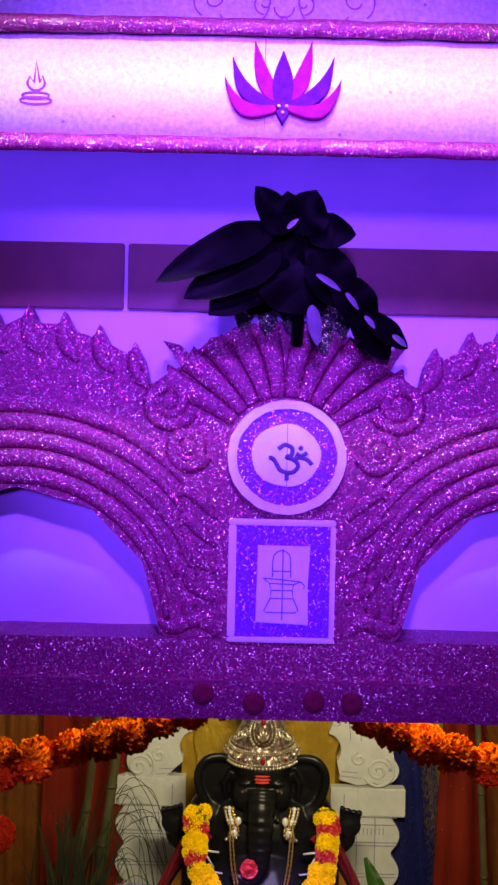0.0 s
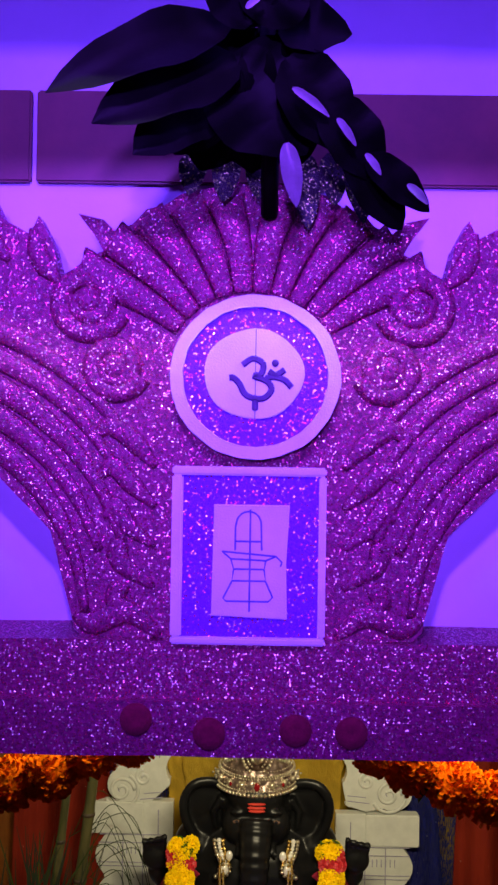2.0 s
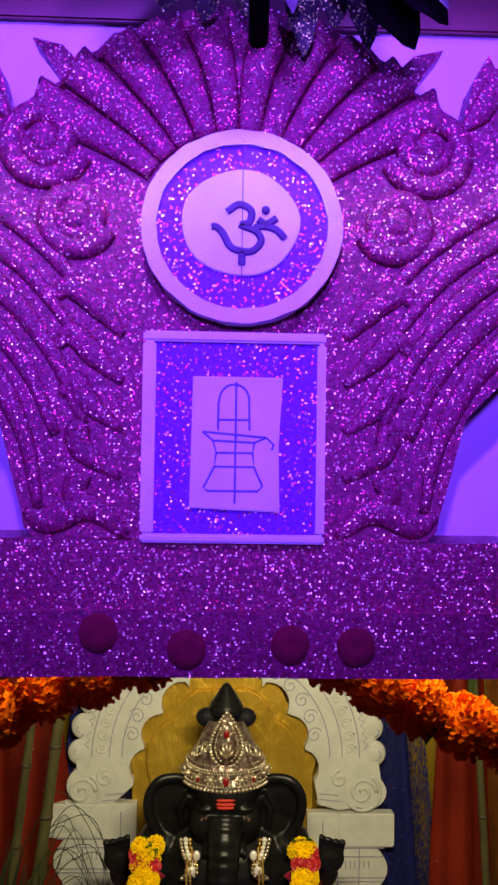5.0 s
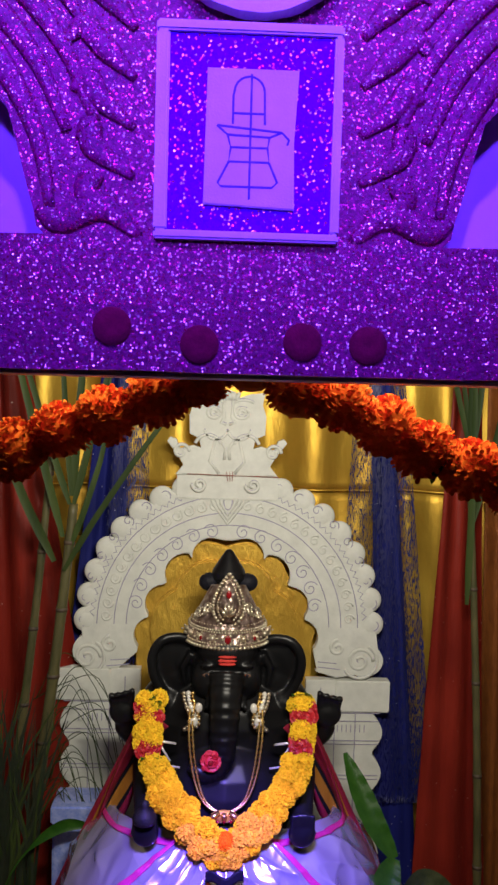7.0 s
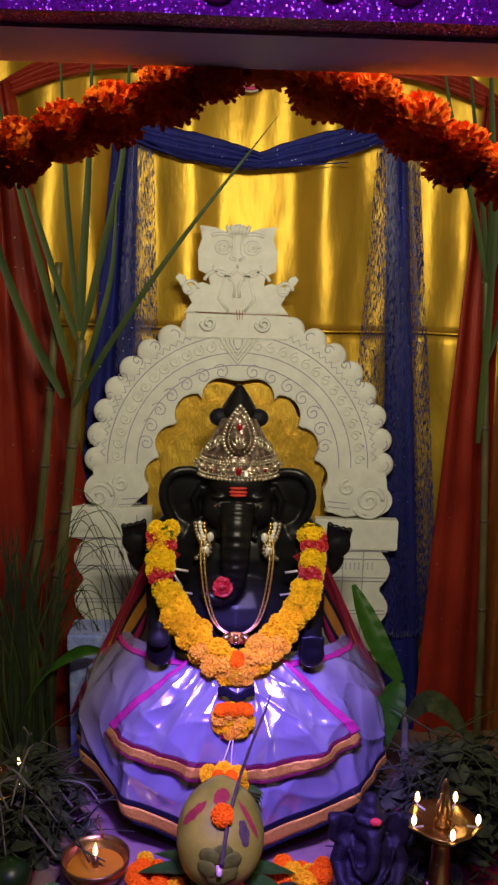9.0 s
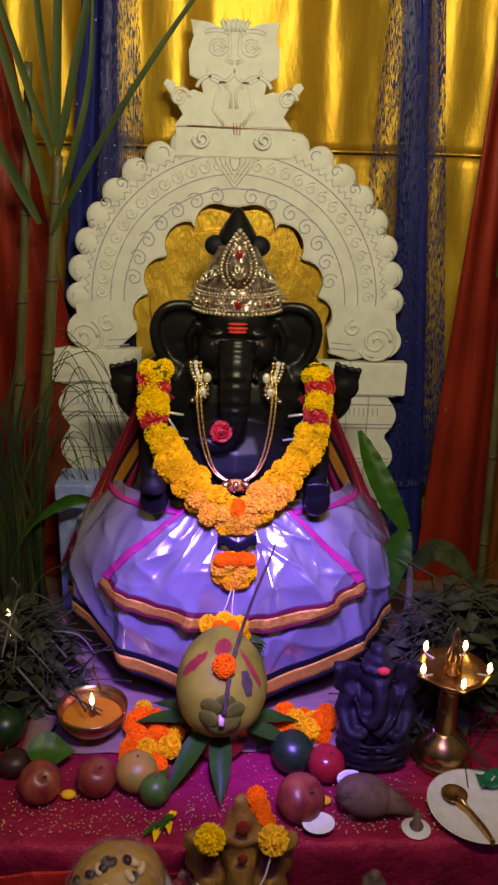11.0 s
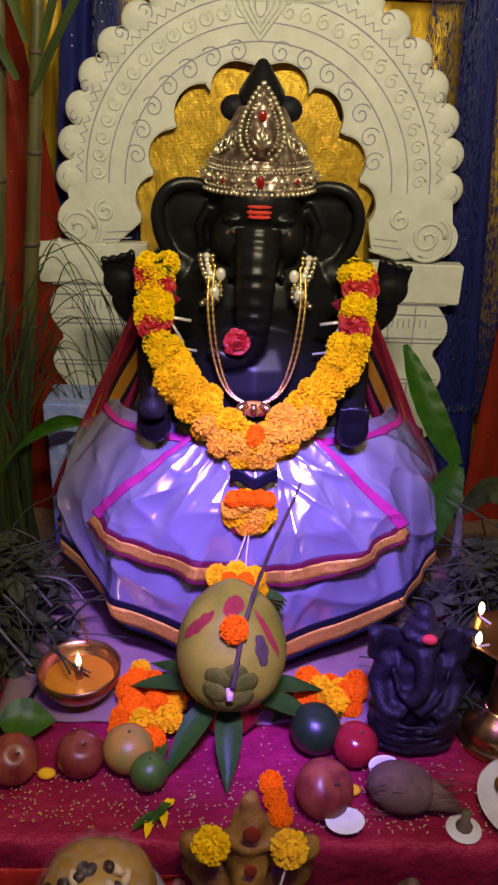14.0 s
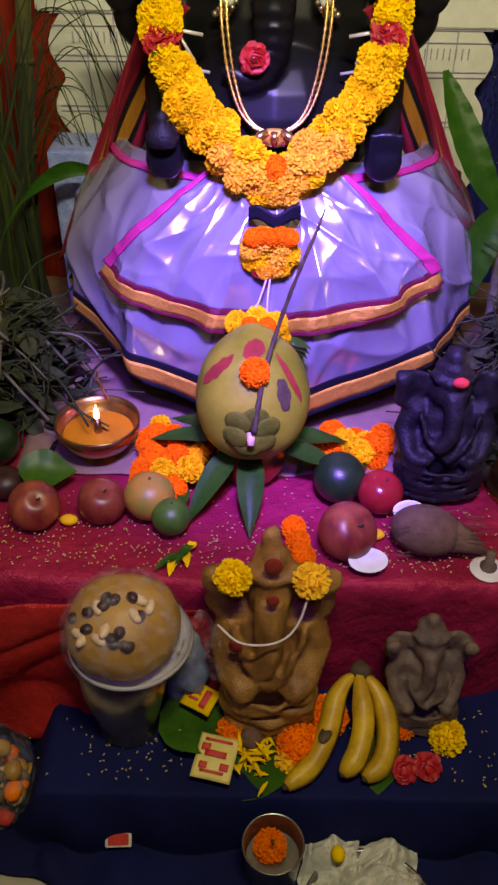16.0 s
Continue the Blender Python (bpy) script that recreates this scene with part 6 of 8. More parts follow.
for k in range(5):
    flower("marigold", (SX - 0.030 + 0.014 * k, 1.962, 0.722 + 0.003 * (k % 2)), 0.014, (0.2 * (k - 2), -1, 0.8), tas, "marigold", seed=k)
for k in range(4):
    flower("rose", (SX - 0.020 + 0.011 * k, 1.972, 0.660), 0.010, (0, -1, -0.3), tas, seed=k)
tas2 = thing("flower_tassel", (SX - 0.02, 1.95, 0.59), "flower tassel lying on the skirt above the coconut", "flower tassel", "flower tassels")
for k in range(16):
    a = k * 0.8
    flower("yellow", (SX - 0.02 + 0.040 * math.cos(a) * (0.4 + 0.6 * (k % 2)), 1.918 + 0.006 * (k % 3), 0.585 + 0.020 * math.sin(a)), 0.020, (math.cos(a), -1.2, math.sin(a) + 0.6), tas2, seed=k)
for dx in (-0.012, 0.014):
    flower("marigold", (SX - 0.02 + dx, 1.903, 0.608), 0.014, (dx * 10, -1, 1), tas2, "marigold", seed=3)
for k in range(4):
    part("leaf", leaf_bm(0.05, 0.026, 0.5, 0.3, 0, 7, None, along((SX + 0.015, 1.918, 0.57), (1, -0.35, 0.25 - 0.22 * k))), "leaf", tas2)
for dx in (-0.006, 0.006):
    part("string", tube([(SX - 0.004 + dx * 0.3, 1.965, 0.66), (SX - 0.012 + dx, 1.942, 0.63), (SX - 0.018 + dx * 2, 1.930, 0.606)], 0.0016, 5), "thread", tas2, "white string")

# ---------------------------------------------------------------- coconut on its pot
CX, CY, CZ0 = 0.026, 1.85, 0.520
pot = thing("ritual_pot", (CX, 1.86, TOP), "small dark metal pot that holds the coconut", "pot")
part("body", lathe([(0, 0), (0.040, 0.0), (0.052, 0.02), (0.056, 0.045), (0.045, 0.072), (0.036, 0.080), (0.044, 0.090), (0.040, 0.090), (0.032, 0.080), (0, 0.07)], (CX, 1.86, TOP + 0.006)), "brass", pot)
for a, ln in ((-126, 0.155), (-90, 0.15), (-20, 0.13), (8, 0.13), (172, 0.14), (150, 0.13)):
    d = Vector((math.cos(radians(a)), math.sin(radians(a)), -0.35 if a < -60 else 0.02))
    part("mango_leaf", leaf_bm(ln, 0.042, 0.35, 0.25, 0.05, 10, None, along((CX + 0.03 * d.x, 1.86 + 0.03 * d.y, 0.438 if a < -60 else 0.425), d)), "mango_leaf", pot, "dark green mango leaf")
coco = thing("coconut", (CX, CY, 0.44), "green husked coconut smeared with red paste", "coconut")
tilt = Matrix.Rotation(radians(-24), 4, "X")
prof = [(0.0, -0.098), (0.018, -0.097), (0.045, -0.088), (0.070, -0.064), (0.083, -0.030), (0.086, 0.0), (0.081, 0.030), (0.067, 0.062), (0.045, 0.085), (0.020, 0.102), (0.0, 0.108)]
prof = [(p.x, p.z) for p in smooth_line([(r, 0, z) for r, z in prof], 4)]


def husk_shape(bm):
    add_lathe(bm, prof, (0, 0, 0), 40)
    for v in bm.verts:
        a = math.atan2(v.co.y, v.co.x)
        k = 1 + 0.025 * math.cos(3 * a + 0.6) * (1 - abs(v.co.z) / 0.13)
        v.co.x, v.co.y = v.co.x * k, v.co.y * k
    bm.transform(Matrix.Translation((CX, CY, CZ0)) @ tilt)
    return bm


part("husk", husk_shape(bmesh.new()), "coconut", coco)


def on_coco(a, z, out=0.001):
    """A point on the husk: a round from the front, z along its axis."""
    r = 0.0
    for (r0, z0), (r1, z1) in zip(prof, prof[1:]):
        if z0 <= z <= z1:
            r = r0 + (r1 - r0) * (z - z0) / max(1e-6, z1 - z0)
    b = a - math.pi / 2
    r = r * (1 + 0.025 * math.cos(3 * b + 0.6) * (1 - abs(z) / 0.13)) + out
    return (Matrix.Translation((CX, CY, CZ0)) @ tilt) @ Vector((r * math.cos(b), r * math.sin(b), z))


def smear(a0, z0, a1, z1, w):
    def fn(u, v):
        t = u
        h = w * (0.35 + 0.65 * math.sin(math.pi * min(1, t * 0.9 + 0.08))) * (1 + 0.3 * noise.noise((t * 6, a0 * 7, 0)))
        return on_coco(a0 + (a1 - a0) * t + (z1 - z0) * 6 * (v - 0.5) * 0, z0 + (z1 - z0) * t + (v - 0.5) * h, 0.0012) if abs(a1 - a0) > 0.25 else on_coco(a0 + (a1 - a0) * t + (v - 0.5) * h / 0.06, z0 + (z1 - z0) * t, 0.0012)
    return surface(fn, 14, 5)


part("red_smear", smear(-0.22, 0.074, 0.34, 0.080, 0.026), "dull_red", coco, "red paste smear")
part("red_smear", smear(-1.0, 0.030, -0.42, 0.064, 0.026), "dull_red", coco, "red paste smear")
part("red_smear", smear(0.58, 0.066, 0.98, 0.004, 0.028), "dull_red", coco, "red paste smear")
part("red_smear", smear(0.55, 0.036, 0.62, -0.010, 0.016), "twig", coco, "brown paste smear")
# stem end with its lobes faces the room
for k in range(6):
    a = k * 2 * math.pi / 6 + 0.3
    c = on_coco(0.30 * math.cos(a), -0.040 + 0.022 * math.sin(a), 0.002)
    part("calyx_lobe", ball(c, (0.021, 0.006, 0.019), Matrix.Rotation(0.5 * math.cos(a), 4, "Z")), "calyx", coco)
stem = on_coco(0.0, -0.040, 0.004)
part("stem_stub", tube([stem, stem + Vector((0.0, -0.014, -0.012))], [0.007, 0.005], 8), "nut", coco, "pale broken stem stub")
tw = thing("twig", tuple(on_coco(0.1, -0.02)), "thin dark twig standing against the coconut", "twig")
tl = smooth_line([stem + Vector((0.004, -0.008, 0.006)), on_coco(0.10, 0.0, 0.008), on_coco(0.20, 0.045, 0.010), Vector((CX + 0.034, 1.835, 0.640)), Vector((CX + 0.058, 1.84, 0.720)), Vector((CX + 0.082, 1.845, 0.785)), Vector((CX + 0.085, 1.845, 0.795)), Vector((CX + 0.092, 1.85, 0.815))], 6)
part("stick", tube(tl, [0.0044 * (1 - 0.68 * k / (len(tl) - 1)) * (1 + 0.15 * math.sin(k * 2.3)) for k in range(len(tl))], 8), "twig", tw)
cf = thing("marigold", tuple(on_coco(0.02, 0.052, 0.004)), "orange marigold laid on the coconut", "flower", "loose marigolds")
flower("marigold", on_coco(0.05, 0.048, 0.012), 0.022, (0.1, -1, 0.7), cf, "flower_head", seed=1)


# ---------------------------------------------------------------- brass lamps
def flame_bm(p, h=0.026):
    return lathe([(0, 0), (0.0035, 0.003), (0.0052, 0.009), (0.0042, 0.016), (0.0018, 0.022), (0, h)], p, 10)


def tall_lamp(x, y, z):
    ob = thing("brass_oil_lamp", (x, y, z), "standing brass oil lamp with lit wicks", "oil lamp", "standing brass lamps")
    part("base", lathe([(0, 0), (0.058, 0), (0.060, 0.008), (0.056, 0.014), (0.050, 0.020), (0.053, 0.030), (0.050, 0.040), (0.036, 0.056), (0.024, 0.066), (0.022, 0.070), (0, 0.070)], (x, y, z)), "brass", ob)
    prof = [(0, 0.068), (0.021, 0.068)]
    for k in range(9):
        prof += [(0.0215 - 0.0004 * k, 0.074 + 0.010 * k), (0.0190 - 0.0004 * k, 0.078 + 0.010 * k)]
    part("stem", lathe(prof + [(0.019, 0.164), (0.030, 0.176), (0.033, 0.182), (0.02, 0.190), (0, 0.19)], (x, y, z)), "brass", ob)
    dish = lathe([(0, 0.188), (0.030, 0.188), (0.056, 0.200), (0.068, 0.210), (0.066, 0.212), (0.05, 0.205), (0.02, 0.200), (0, 0.199)], (x, y, z), 40)
    for v in dish.verts:
        a = math.atan2(v.co.y - y, v.co.x - x)
        r = math.hypot(v.co.x - x, v.co.y - y)
        if r > 0.045:
            k = 1 + 0.16 * max(0, math.cos(5 * (a + 0.3))) ** 6
            v.co.x, v.co.y = x + (v.co.x - x) * k, y + (v.co.y - y) * k
    part("dish", dish, "brass", ob)
    part("finial", lathe([(0, 0.198), (0.016, 0.200), (0.017, 0.208), (0.012, 0.214), (0.015, 0.222), (0.016, 0.236), (0.010, 0.256), (0.007, 0.270), (0.008, 0.282), (0.004, 0.296), (0, 0.300)], (x, y, z), 20), "brass", ob)
    for k in range(5):
        a = -0.3 + k * 2 * math.pi / 5
        p = (x + 0.066 * math.cos(a), y + 0.066 * math.sin(a), z + 0.208)
        part("wick", tube([(x + 0.045 * math.cos(a), y + 0.045 * math.sin(a), z + 0.207), p, (p[0], p[1], p[2] + 0.005)], 0.0022, 6), "thread", ob, "white cotton wick")
        part("flame", flame_bm((p[0], p[1], p[2] + 0.005), 0.015), "flame", ob, "small yellow flame")
    return ob


tall_lamp(0.462, 1.832, TOP + 0.002)
tall_lamp(-0.462, 2.03, TOP - 0.055 + 0.001)
diya = thing("oil_bowl", (-0.226, 1.89, TOP), "footed brass bowl of golden oil with a lit wick", "oil lamp")
bx, by = -0.226, 1.90
part("bowl", lathe([(0, 0.000), (0.032, 0.0), (0.034, 0.004), (0.014, 0.010), (0.012, 0.016), (0.030, 0.022), (0.056, 0.038), (0.068, 0.060), (0.070, 0.074), (0.067, 0.075), (0.065, 0.062), (0.052, 0.042), (0.025, 0.028), (0, 0.026)], (bx, by, TOP + 0.003), 40), "brass", diya)
part("oil", lathe([(0.0600, 0.050), (0, 0.0502)], (bx, by, TOP + 0.003), 40), "oil", diya, "golden lamp oil")
part("wick_holder", tube([(bx, by, TOP + 0.03), (bx, by, TOP + 0.078)], [0.008, 0.006], 10), "brass", diya)
part("flame", flame_bm((bx, by, TOP + 0.078), 0.030), "flame", diya, "yellow flame")
part("wire_handle", tube([(bx + 0.01, by + 0.055, TOP + 0.075), (bx - 0.005, by + 0.06, TOP + 0.12), (bx - 0.002, by + 0.06, TOP + 0.135)], 0.0018, 6), "brass", diya)


# ---------------------------------------------------------------- fruit
def fruit(name, x, y, r, mat, label, squash=0.92, dimple=0.16, turn=0.0, stalk=True):
    ob = thing(name, (x, y, TOP), label, "fruit", "fruit on the altar")
    prof = []
    for k in range(21):
        a = -math.pi / 2 + math.pi * k / 20
        c = math.cos(a)
        z = math.sin(a) * (1 - dimple * math.exp(-(c / 0.28) ** 2))
        prof.append((r * c * (1 + 0.05 * math.sin(a)), r * squash * z))
    low_z = min(z for _, z in prof)
    tm = Matrix.Rotation(turn, 4, "X") @ Matrix.Rotation(turn * 0.7, 4, "Y")
    part("flesh", lathe(prof, (x, y, TOP + 0.003 - low_z), 28, tm), mat, ob)
    if stalk:
        c = Vector((x, y, TOP + 0.003 - low_z))
        up = tm @ Vector((0, 0, 1))
        part("stalk", tube([c + up * r * squash * 0.80, c + up * r * squash * 1.02 + Vector((0.003, 0, 0))], [0.0016, 0.0022], 6), "twig", ob)
    return ob


fruit("apple", -0.300, 1.738, 0.039, "apple", "red and yellow striped apple on magenta silk", turn=0.5)
fruit("apple", -0.200, 1.752, 0.037, "apple", "small red apple behind the cloth edge", turn=0.3)
fruit("orange", -0.128, 1.760, 0.039, "guava", "mottled green and orange fruit", 0.95, 0.06)
fruit("lime", -0.092, 1.722, 0.029, "lime", "small green lime beside the mottled fruit", 1.0, 0.02)
fruit("apple", 0.168, 1.690, 0.044, "apple", "large dull red apple with a dimple", turn=0.55)
fruit("pomegranate", 0.226, 1.782, 0.036, "pomegranate", "shiny dark red fruit", 0.95, 0.10, 0.2)
fruit("avocado", 0.164, 1.806, 0.041, "avocado", "dark green round fruit", 0.98, 0.03, 0.2, False)
fruit("lime", -0.395, 1.880, 0.040, "avocado", "dark green fruit at the leaf heap", 1.0, 0.03)
fruit("purple_grapes", -0.360, 1.800, 0.030, "raisin", "dark purple fruit beside the apple", 0.8, 0.05, 0, False)
shell = thing("dry_coconut", (0.29, 1.695, TOP), "brown fibrous dry coconut with a tuft", "coconut")
part("shell", ball((0.284, 1.697, TOP + 0.038), (0.052, 0.040, 0.036), Matrix.Rotation(-0.25, 4, "Z"), 24, 16), "husk", shell)
part("tuft", tube([(0.320, 1.690, TOP + 0.034), (0.350, 1.682, TOP + 0.026), (0.372, 1.676, TOP + 0.016)], [0.026, 0.015, 0.004], 10), "husk", shell)
rng = random.Random(4)
fb = bmesh.new()
for k in range(60):
    p = Vector((0.275 + rng.uniform(-0.045, 0.07), 1.697 + rng.uniform(-0.036, 0.02), TOP + 0.03 + rng.uniform(-0.02, 0.034)))
    add_tube(fb, [p, p + Vector((0.03, rng.uniform(-0.006, 0.006), rng.uniform(-0.006, 0.006)))], 0.0006, 4)
part("fibre", fb, "husk", shell)
for x, y, z, r, rx in ((0.196, 1.652, TOP + 0.004, 0.025, 0.5), (0.262, 1.735, TOP + 0.03, 0.021, 0.9)):
    ob = thing("coconut_piece", (x, y, TOP), "broken white coconut piece with a brown rind", "coconut piece", "coconut pieces")
    cup = bmesh.new()
    tm = Matrix.Translation((x, y, z + 0.012)) @ Matrix.Rotation(rx, 4, "X") @ Matrix.Diagonal((1.15, 0.75, 0.6, 1))
    add_lathe(cup, [(0, 0.010), (r * 0.6, 0.012), (r * 0.92, 0.02), (r, 0.018)], (0, 0, 0), 20, tm)
    part("kernel", cup, "kernel", ob)
    rind = bmesh.new()
    add_lathe(rind, [(0, -0.010), (r * 0.6, -0.006), (r * 0.95, 0.008), (r * 1.01, 0.018)], (0, 0, 0), 20, tm)
    part("rind", rind, "husk", ob)
for x, y in ((-0.25, 1.735), (0.215, 1.715)):
    solid("betel_nut", ball((0, 0, 0), (0.014, 0.010, 0.008)), "cream", "small pale nut on the silk cloth", "nut", "small nuts", at=(x, y, TOP + 0.010))

# loose marigolds beside the coconut
rng = random.Random(8)
for name, x0, x1, y0, y1, n, lab in (("marigold_heap", -0.150, -0.055, 1.79, 1.945, 36, "heap of orange marigolds beside the oil bowl"), ("marigold_heap", 0.105, 0.255, 1.87, 1.925, 24, "orange marigolds lying beside the coconut")):
    hp = thing(name, ((x0 + x1) / 2, (y0 + y1) / 2, TOP), lab, "flowers", "marigold heaps")
    for k in range(n):
        x, y = rng.uniform(x0, x1), rng.uniform(y0, y1)
        r = rng.uniform(0.018, 0.024)
        flower("marigold" if k % 9 else "yellow", (x, y, TOP + 0.006 + r * 0.8 + (0.016 if k % 3 == 0 else 0)), r, (rng.uniform(-0.6, 0.6), -0.8, 0.8), hp, seed=k)
    for k in range(4):
        part("leaf", leaf_bm(0.05, 0.02, 0.4, 0.3, 0.1, 7, None, along((rng.uniform(x0, x1), y0 + 0.01, TOP + 0.02), (rng.uniform(-1, 1), -0.6, 0.1))), "leaf", hp)
lone = thing("marigold", (0.098, 1.70, TOP), "orange marigold on the cloth behind the clay statue", "flower", "loose marigolds")
for k in range(3):
    flower("marigold", (0.092 + 0.006 * k, 1.718 - 0.03 * k, TOP + 0.018), 0.019, (0.2, -0.8, 0.9), lone, "flower_head", seed=k)
lf = thing("betel_leaf", (-0.30, 1.82, TOP), "fresh green leaf lying behind the apples", "leaf", "loose leaves")
part("blade", leaf_bm(0.09, 0.065, 0.5, 0.3, 0.1, 10, None, along((-0.335, 1.80, TOP + 0.05), (1, 0.1, 0.05)) @ Matrix.Rotation(0.5, 4, "X")), "leaf", lf)
sprout = thing("wilted_flower", (-0.07, 1.665, TOP), "wilted yellow green flower on the cloth edge", "flower")
for k in range(7):
    part("petal", leaf_bm(0.030 + 0.006 * (k % 3), 0.013, 0.9, 0.4, 0.3, 7, None, along((-0.052 - 0.005 * k, 1.690 - 0.006 * k, TOP + 0.012), (-0.9 + 0.35 * (k % 4), -1.0 + 0.3 * (k % 3), 0.25))), "yellow" if k % 3 == 0 else "leaf", sprout)


# ---------------------------------------------------------------- small dark statue, clay statues
def seated(bm, x, y, z, h, lean=0.0, slim=1.0):
    """A small seated round-bellied statue, softened with wear."""
    s = h / 0.25
    B = lambda dx, dy, dz, rx, ry, rz: add_ball(bm, (x + dx * s * slim, y + (dy * slim + lean * dz) * s, z + dz * s), (rx * s * slim, ry * s * slim, rz * s), None, 16, 10)
    T = lambda pts, r0, r1: add_tube(bm, [(x + a * s * slim, y + (b * slim + lean * c) * s, z + c * s) for a, b, c in pts], [(r0 + (r1 - r0) * k / (len(pts) - 1)) * s for k in range(len(pts))], 10)
    B(0, 0, 0.022, 0.078, 0.062, 0.024)
    B(0, -0.006, 0.085, 0.058, 0.050, 0.055)
    B(0, 0.004, 0.130, 0.050, 0.040, 0.045)
    for k in (-1, 1):
        B(k * 0.048, -0.026, 0.046, 0.034, 0.036, 0.024)
        T([(k * 0.052, 0, 0.150), (k * 0.070, -0.010, 0.115), (k * 0.058, -0.040, 0.085), (k * 0.045, -0.052, 0.080)], 0.018, 0.013)
        T([(k * 0.050, 0.005, 0.150), (k * 0.078, 0.0, 0.160), (k * 0.080, -0.004, 0.195)], 0.015, 0.012)
        B(k * 0.058, 0.004, 0.188, 0.030, 0.009, 0.026)
    B(0, -0.004, 0.185, 0.036, 0.036, 0.034)
    T([(0, -0.030, 0.185), (0.002, -0.046, 0.160), (0.0, -0.054, 0.130), (-0.012, -0.056, 0.108), (-0.024, -0.056, 0.106)], 0.017, 0.010)
    B(0, 0.0, 0.218, 0.030, 0.030, 0.016)
    B(0, 0.0, 0.238, 0.018, 0.018, 0.016)


def worn(build, bm, x, y, z, h, lean, slim):
    """Cloth folds, ornaments and wear pressed into a seated statue."""
    build(bm, x, y, z, h, lean, slim)
    s = h / 0.25
    for k in range(5):
        add_tube(bm, smooth_line([(x + s * slim * 0.075 * math.cos(t), y - s * slim * (0.034 + 0.034 * math.sin(t)) + lean * s * 0.02, z + s * (0.018 + 0.013 * k - 0.006 * math.sin(t))) for t in (0.2, 0.8, 1.57, 2.3, 2.9)], 4), 0.0045 * s, 6)
    for k in (-1, 1):
        add_tube(bm, smooth_line([(x + k * s * slim * 0.05, y - s * slim * 0.030, z + s * 0.155), (x + k * s * slim * 0.034, y - s * slim * 0.050, z + s * 0.115), (x, y - s * slim * 0.060, z + s * 0.082)], 5), 0.005 * s, 6)
        add_ball(bm, (x + k * s * slim * 0.080, y - 0.004, z + s * 0.200), (0.016 * s, 0.012 * s, 0.014 * s), None, 10, 8)
        add_ball(bm, (x + k * s * slim * 0.040, y - s * slim * 0.056, z + s * 0.082), (0.015 * s, 0.012 * s, 0.012 * s), None, 10, 8)
    for k in range(9):
        a = math.pi * (k + 0.5) / 9
        add_ball(bm, (x + s * slim * 0.034 * math.cos(a), y + lean * 0.2 * s - s * slim * 0.034 * math.sin(a), z + s * 0.210), 0.0065 * s, None, 8, 6)
    for v in bm.verts:
        v.co += Vector((noise.noise(v.co * 45), noise.noise(v.co * 45 + Vector((9, 0, 0))), noise.noise(v.co * 45 + Vector((0, 9, 0))))) * 0.0055 * s


carved("small_statue", "dark_stone", lambda bm: worn(seated, bm, 0.322, 1.845, TOP + 0.006, 0.250, 0.0, 0.9), "small dark blue grey seated statue beside the lamp", "statue", 0.004, 5)
dm = thing("vermilion_dot", (0.328, 1.80, 0.575), "red vermilion dot on the dark statue", "paint mark")
part("paste", ball((0.326, 1.812, 0.572), (0.012, 0.008, 0.008)), "kum", dm)
carved("clay_statue", "clay", lambda bm: worn(seated, bm, 0.057, 1.575, LOW + 0.001, 0.375, 0.03, 0.61), "worn brown clay seated statue with a thread", "statue", 0.005, 6)
carved("clay_statue", "grey_clay", lambda bm: worn(seated, bm, 0.290, 1.575, LOW + 0.001, 0.205, 0.1, 0.85), "smaller grey clay statue at the silk cloth", "statue", 0.004, 6)
th = thing("sacred_thread", (0.06, 1.46, 0.30), "white thread looped across the clay statue", "thread")
part("loop", tube(smooth_line([(0.106, 1.54, 0.43), (0.094, 1.522, 0.393), (0.076, 1.510, 0.372), (0.048, 1.506, 0.362), (0.014, 1.512, 0.360), (-0.014, 1.535, 0.366)], 6), 0.0017, 6), "thread", th)
for x, y, z, kind, lab in ((0.006, 1.555, 0.443, "yellow", "yellow flower tucked at the ear of the clay statue"), (0.108, 1.555, 0.440, "cream", "pale cream flower tucked at the ear of the clay statue")):
    ob = thing("flower", (x, y, z), lab, "flower")
    flower(kind, (x, y - 0.006, z), 0.025, (0, -0.9, 0.8), ob, "flower_head", seed=2)
for x, y, z, r in ((0.058, 1.545, 0.470, 0.011), (0.058, 1.527, 0.425, 0.008), (0.010, 1.528, 0.330, 0.009)):
    solid("vermilion_dab", ball((0, 0, 0), (r * 1.1, 0.0032, r * 1.4)), "dull_red", "dull red vermilion dab on the clay statue", "paint mark", "vermilion dabs", at=(x, y, z))

# ---------------------------------------------------------------- offerings on the navy cloth
vessel = thing("steel_vessel", (-0.152, 1.545, LOW), "tarnished steel pot under the wrapped sweet", "pot")
part("body", lathe([(0, 0), (0.042, 0), (0.046, 0.008), (0.040, 0.016), (0.050, 0.05), (0.062, 0.11), (0.060, 0.178), (0.057, 0.179), (0.058, 0.11), (0.04, 0.03), (0, 0.02)], (-0.152, 1.545, LOW + 0.002), 36), "steel", vessel)
cake = thing("wrapped_sweet", (-0.145, 1.545, LOW + 0.19), "domed baked sweet with raisins in clear wrap", "sweet")
dome = bmesh.new()
add_lathe(dome, [(0, -0.030), (0.062, -0.026), (0.075, -0.006), (0.077, 0.018), (0.067, 0.046), (0.044, 0.066), (0.021, 0.076), (0, 0.079)], (-0.143, 1.545, 0.338), 36)
for v in dome.verts:
    v.co += Vector((1, 1, 1)) * 0.004 * noise.noise(v.co * 22)
part("cake", dome, "bread", cake)
rng = random.Random(21)


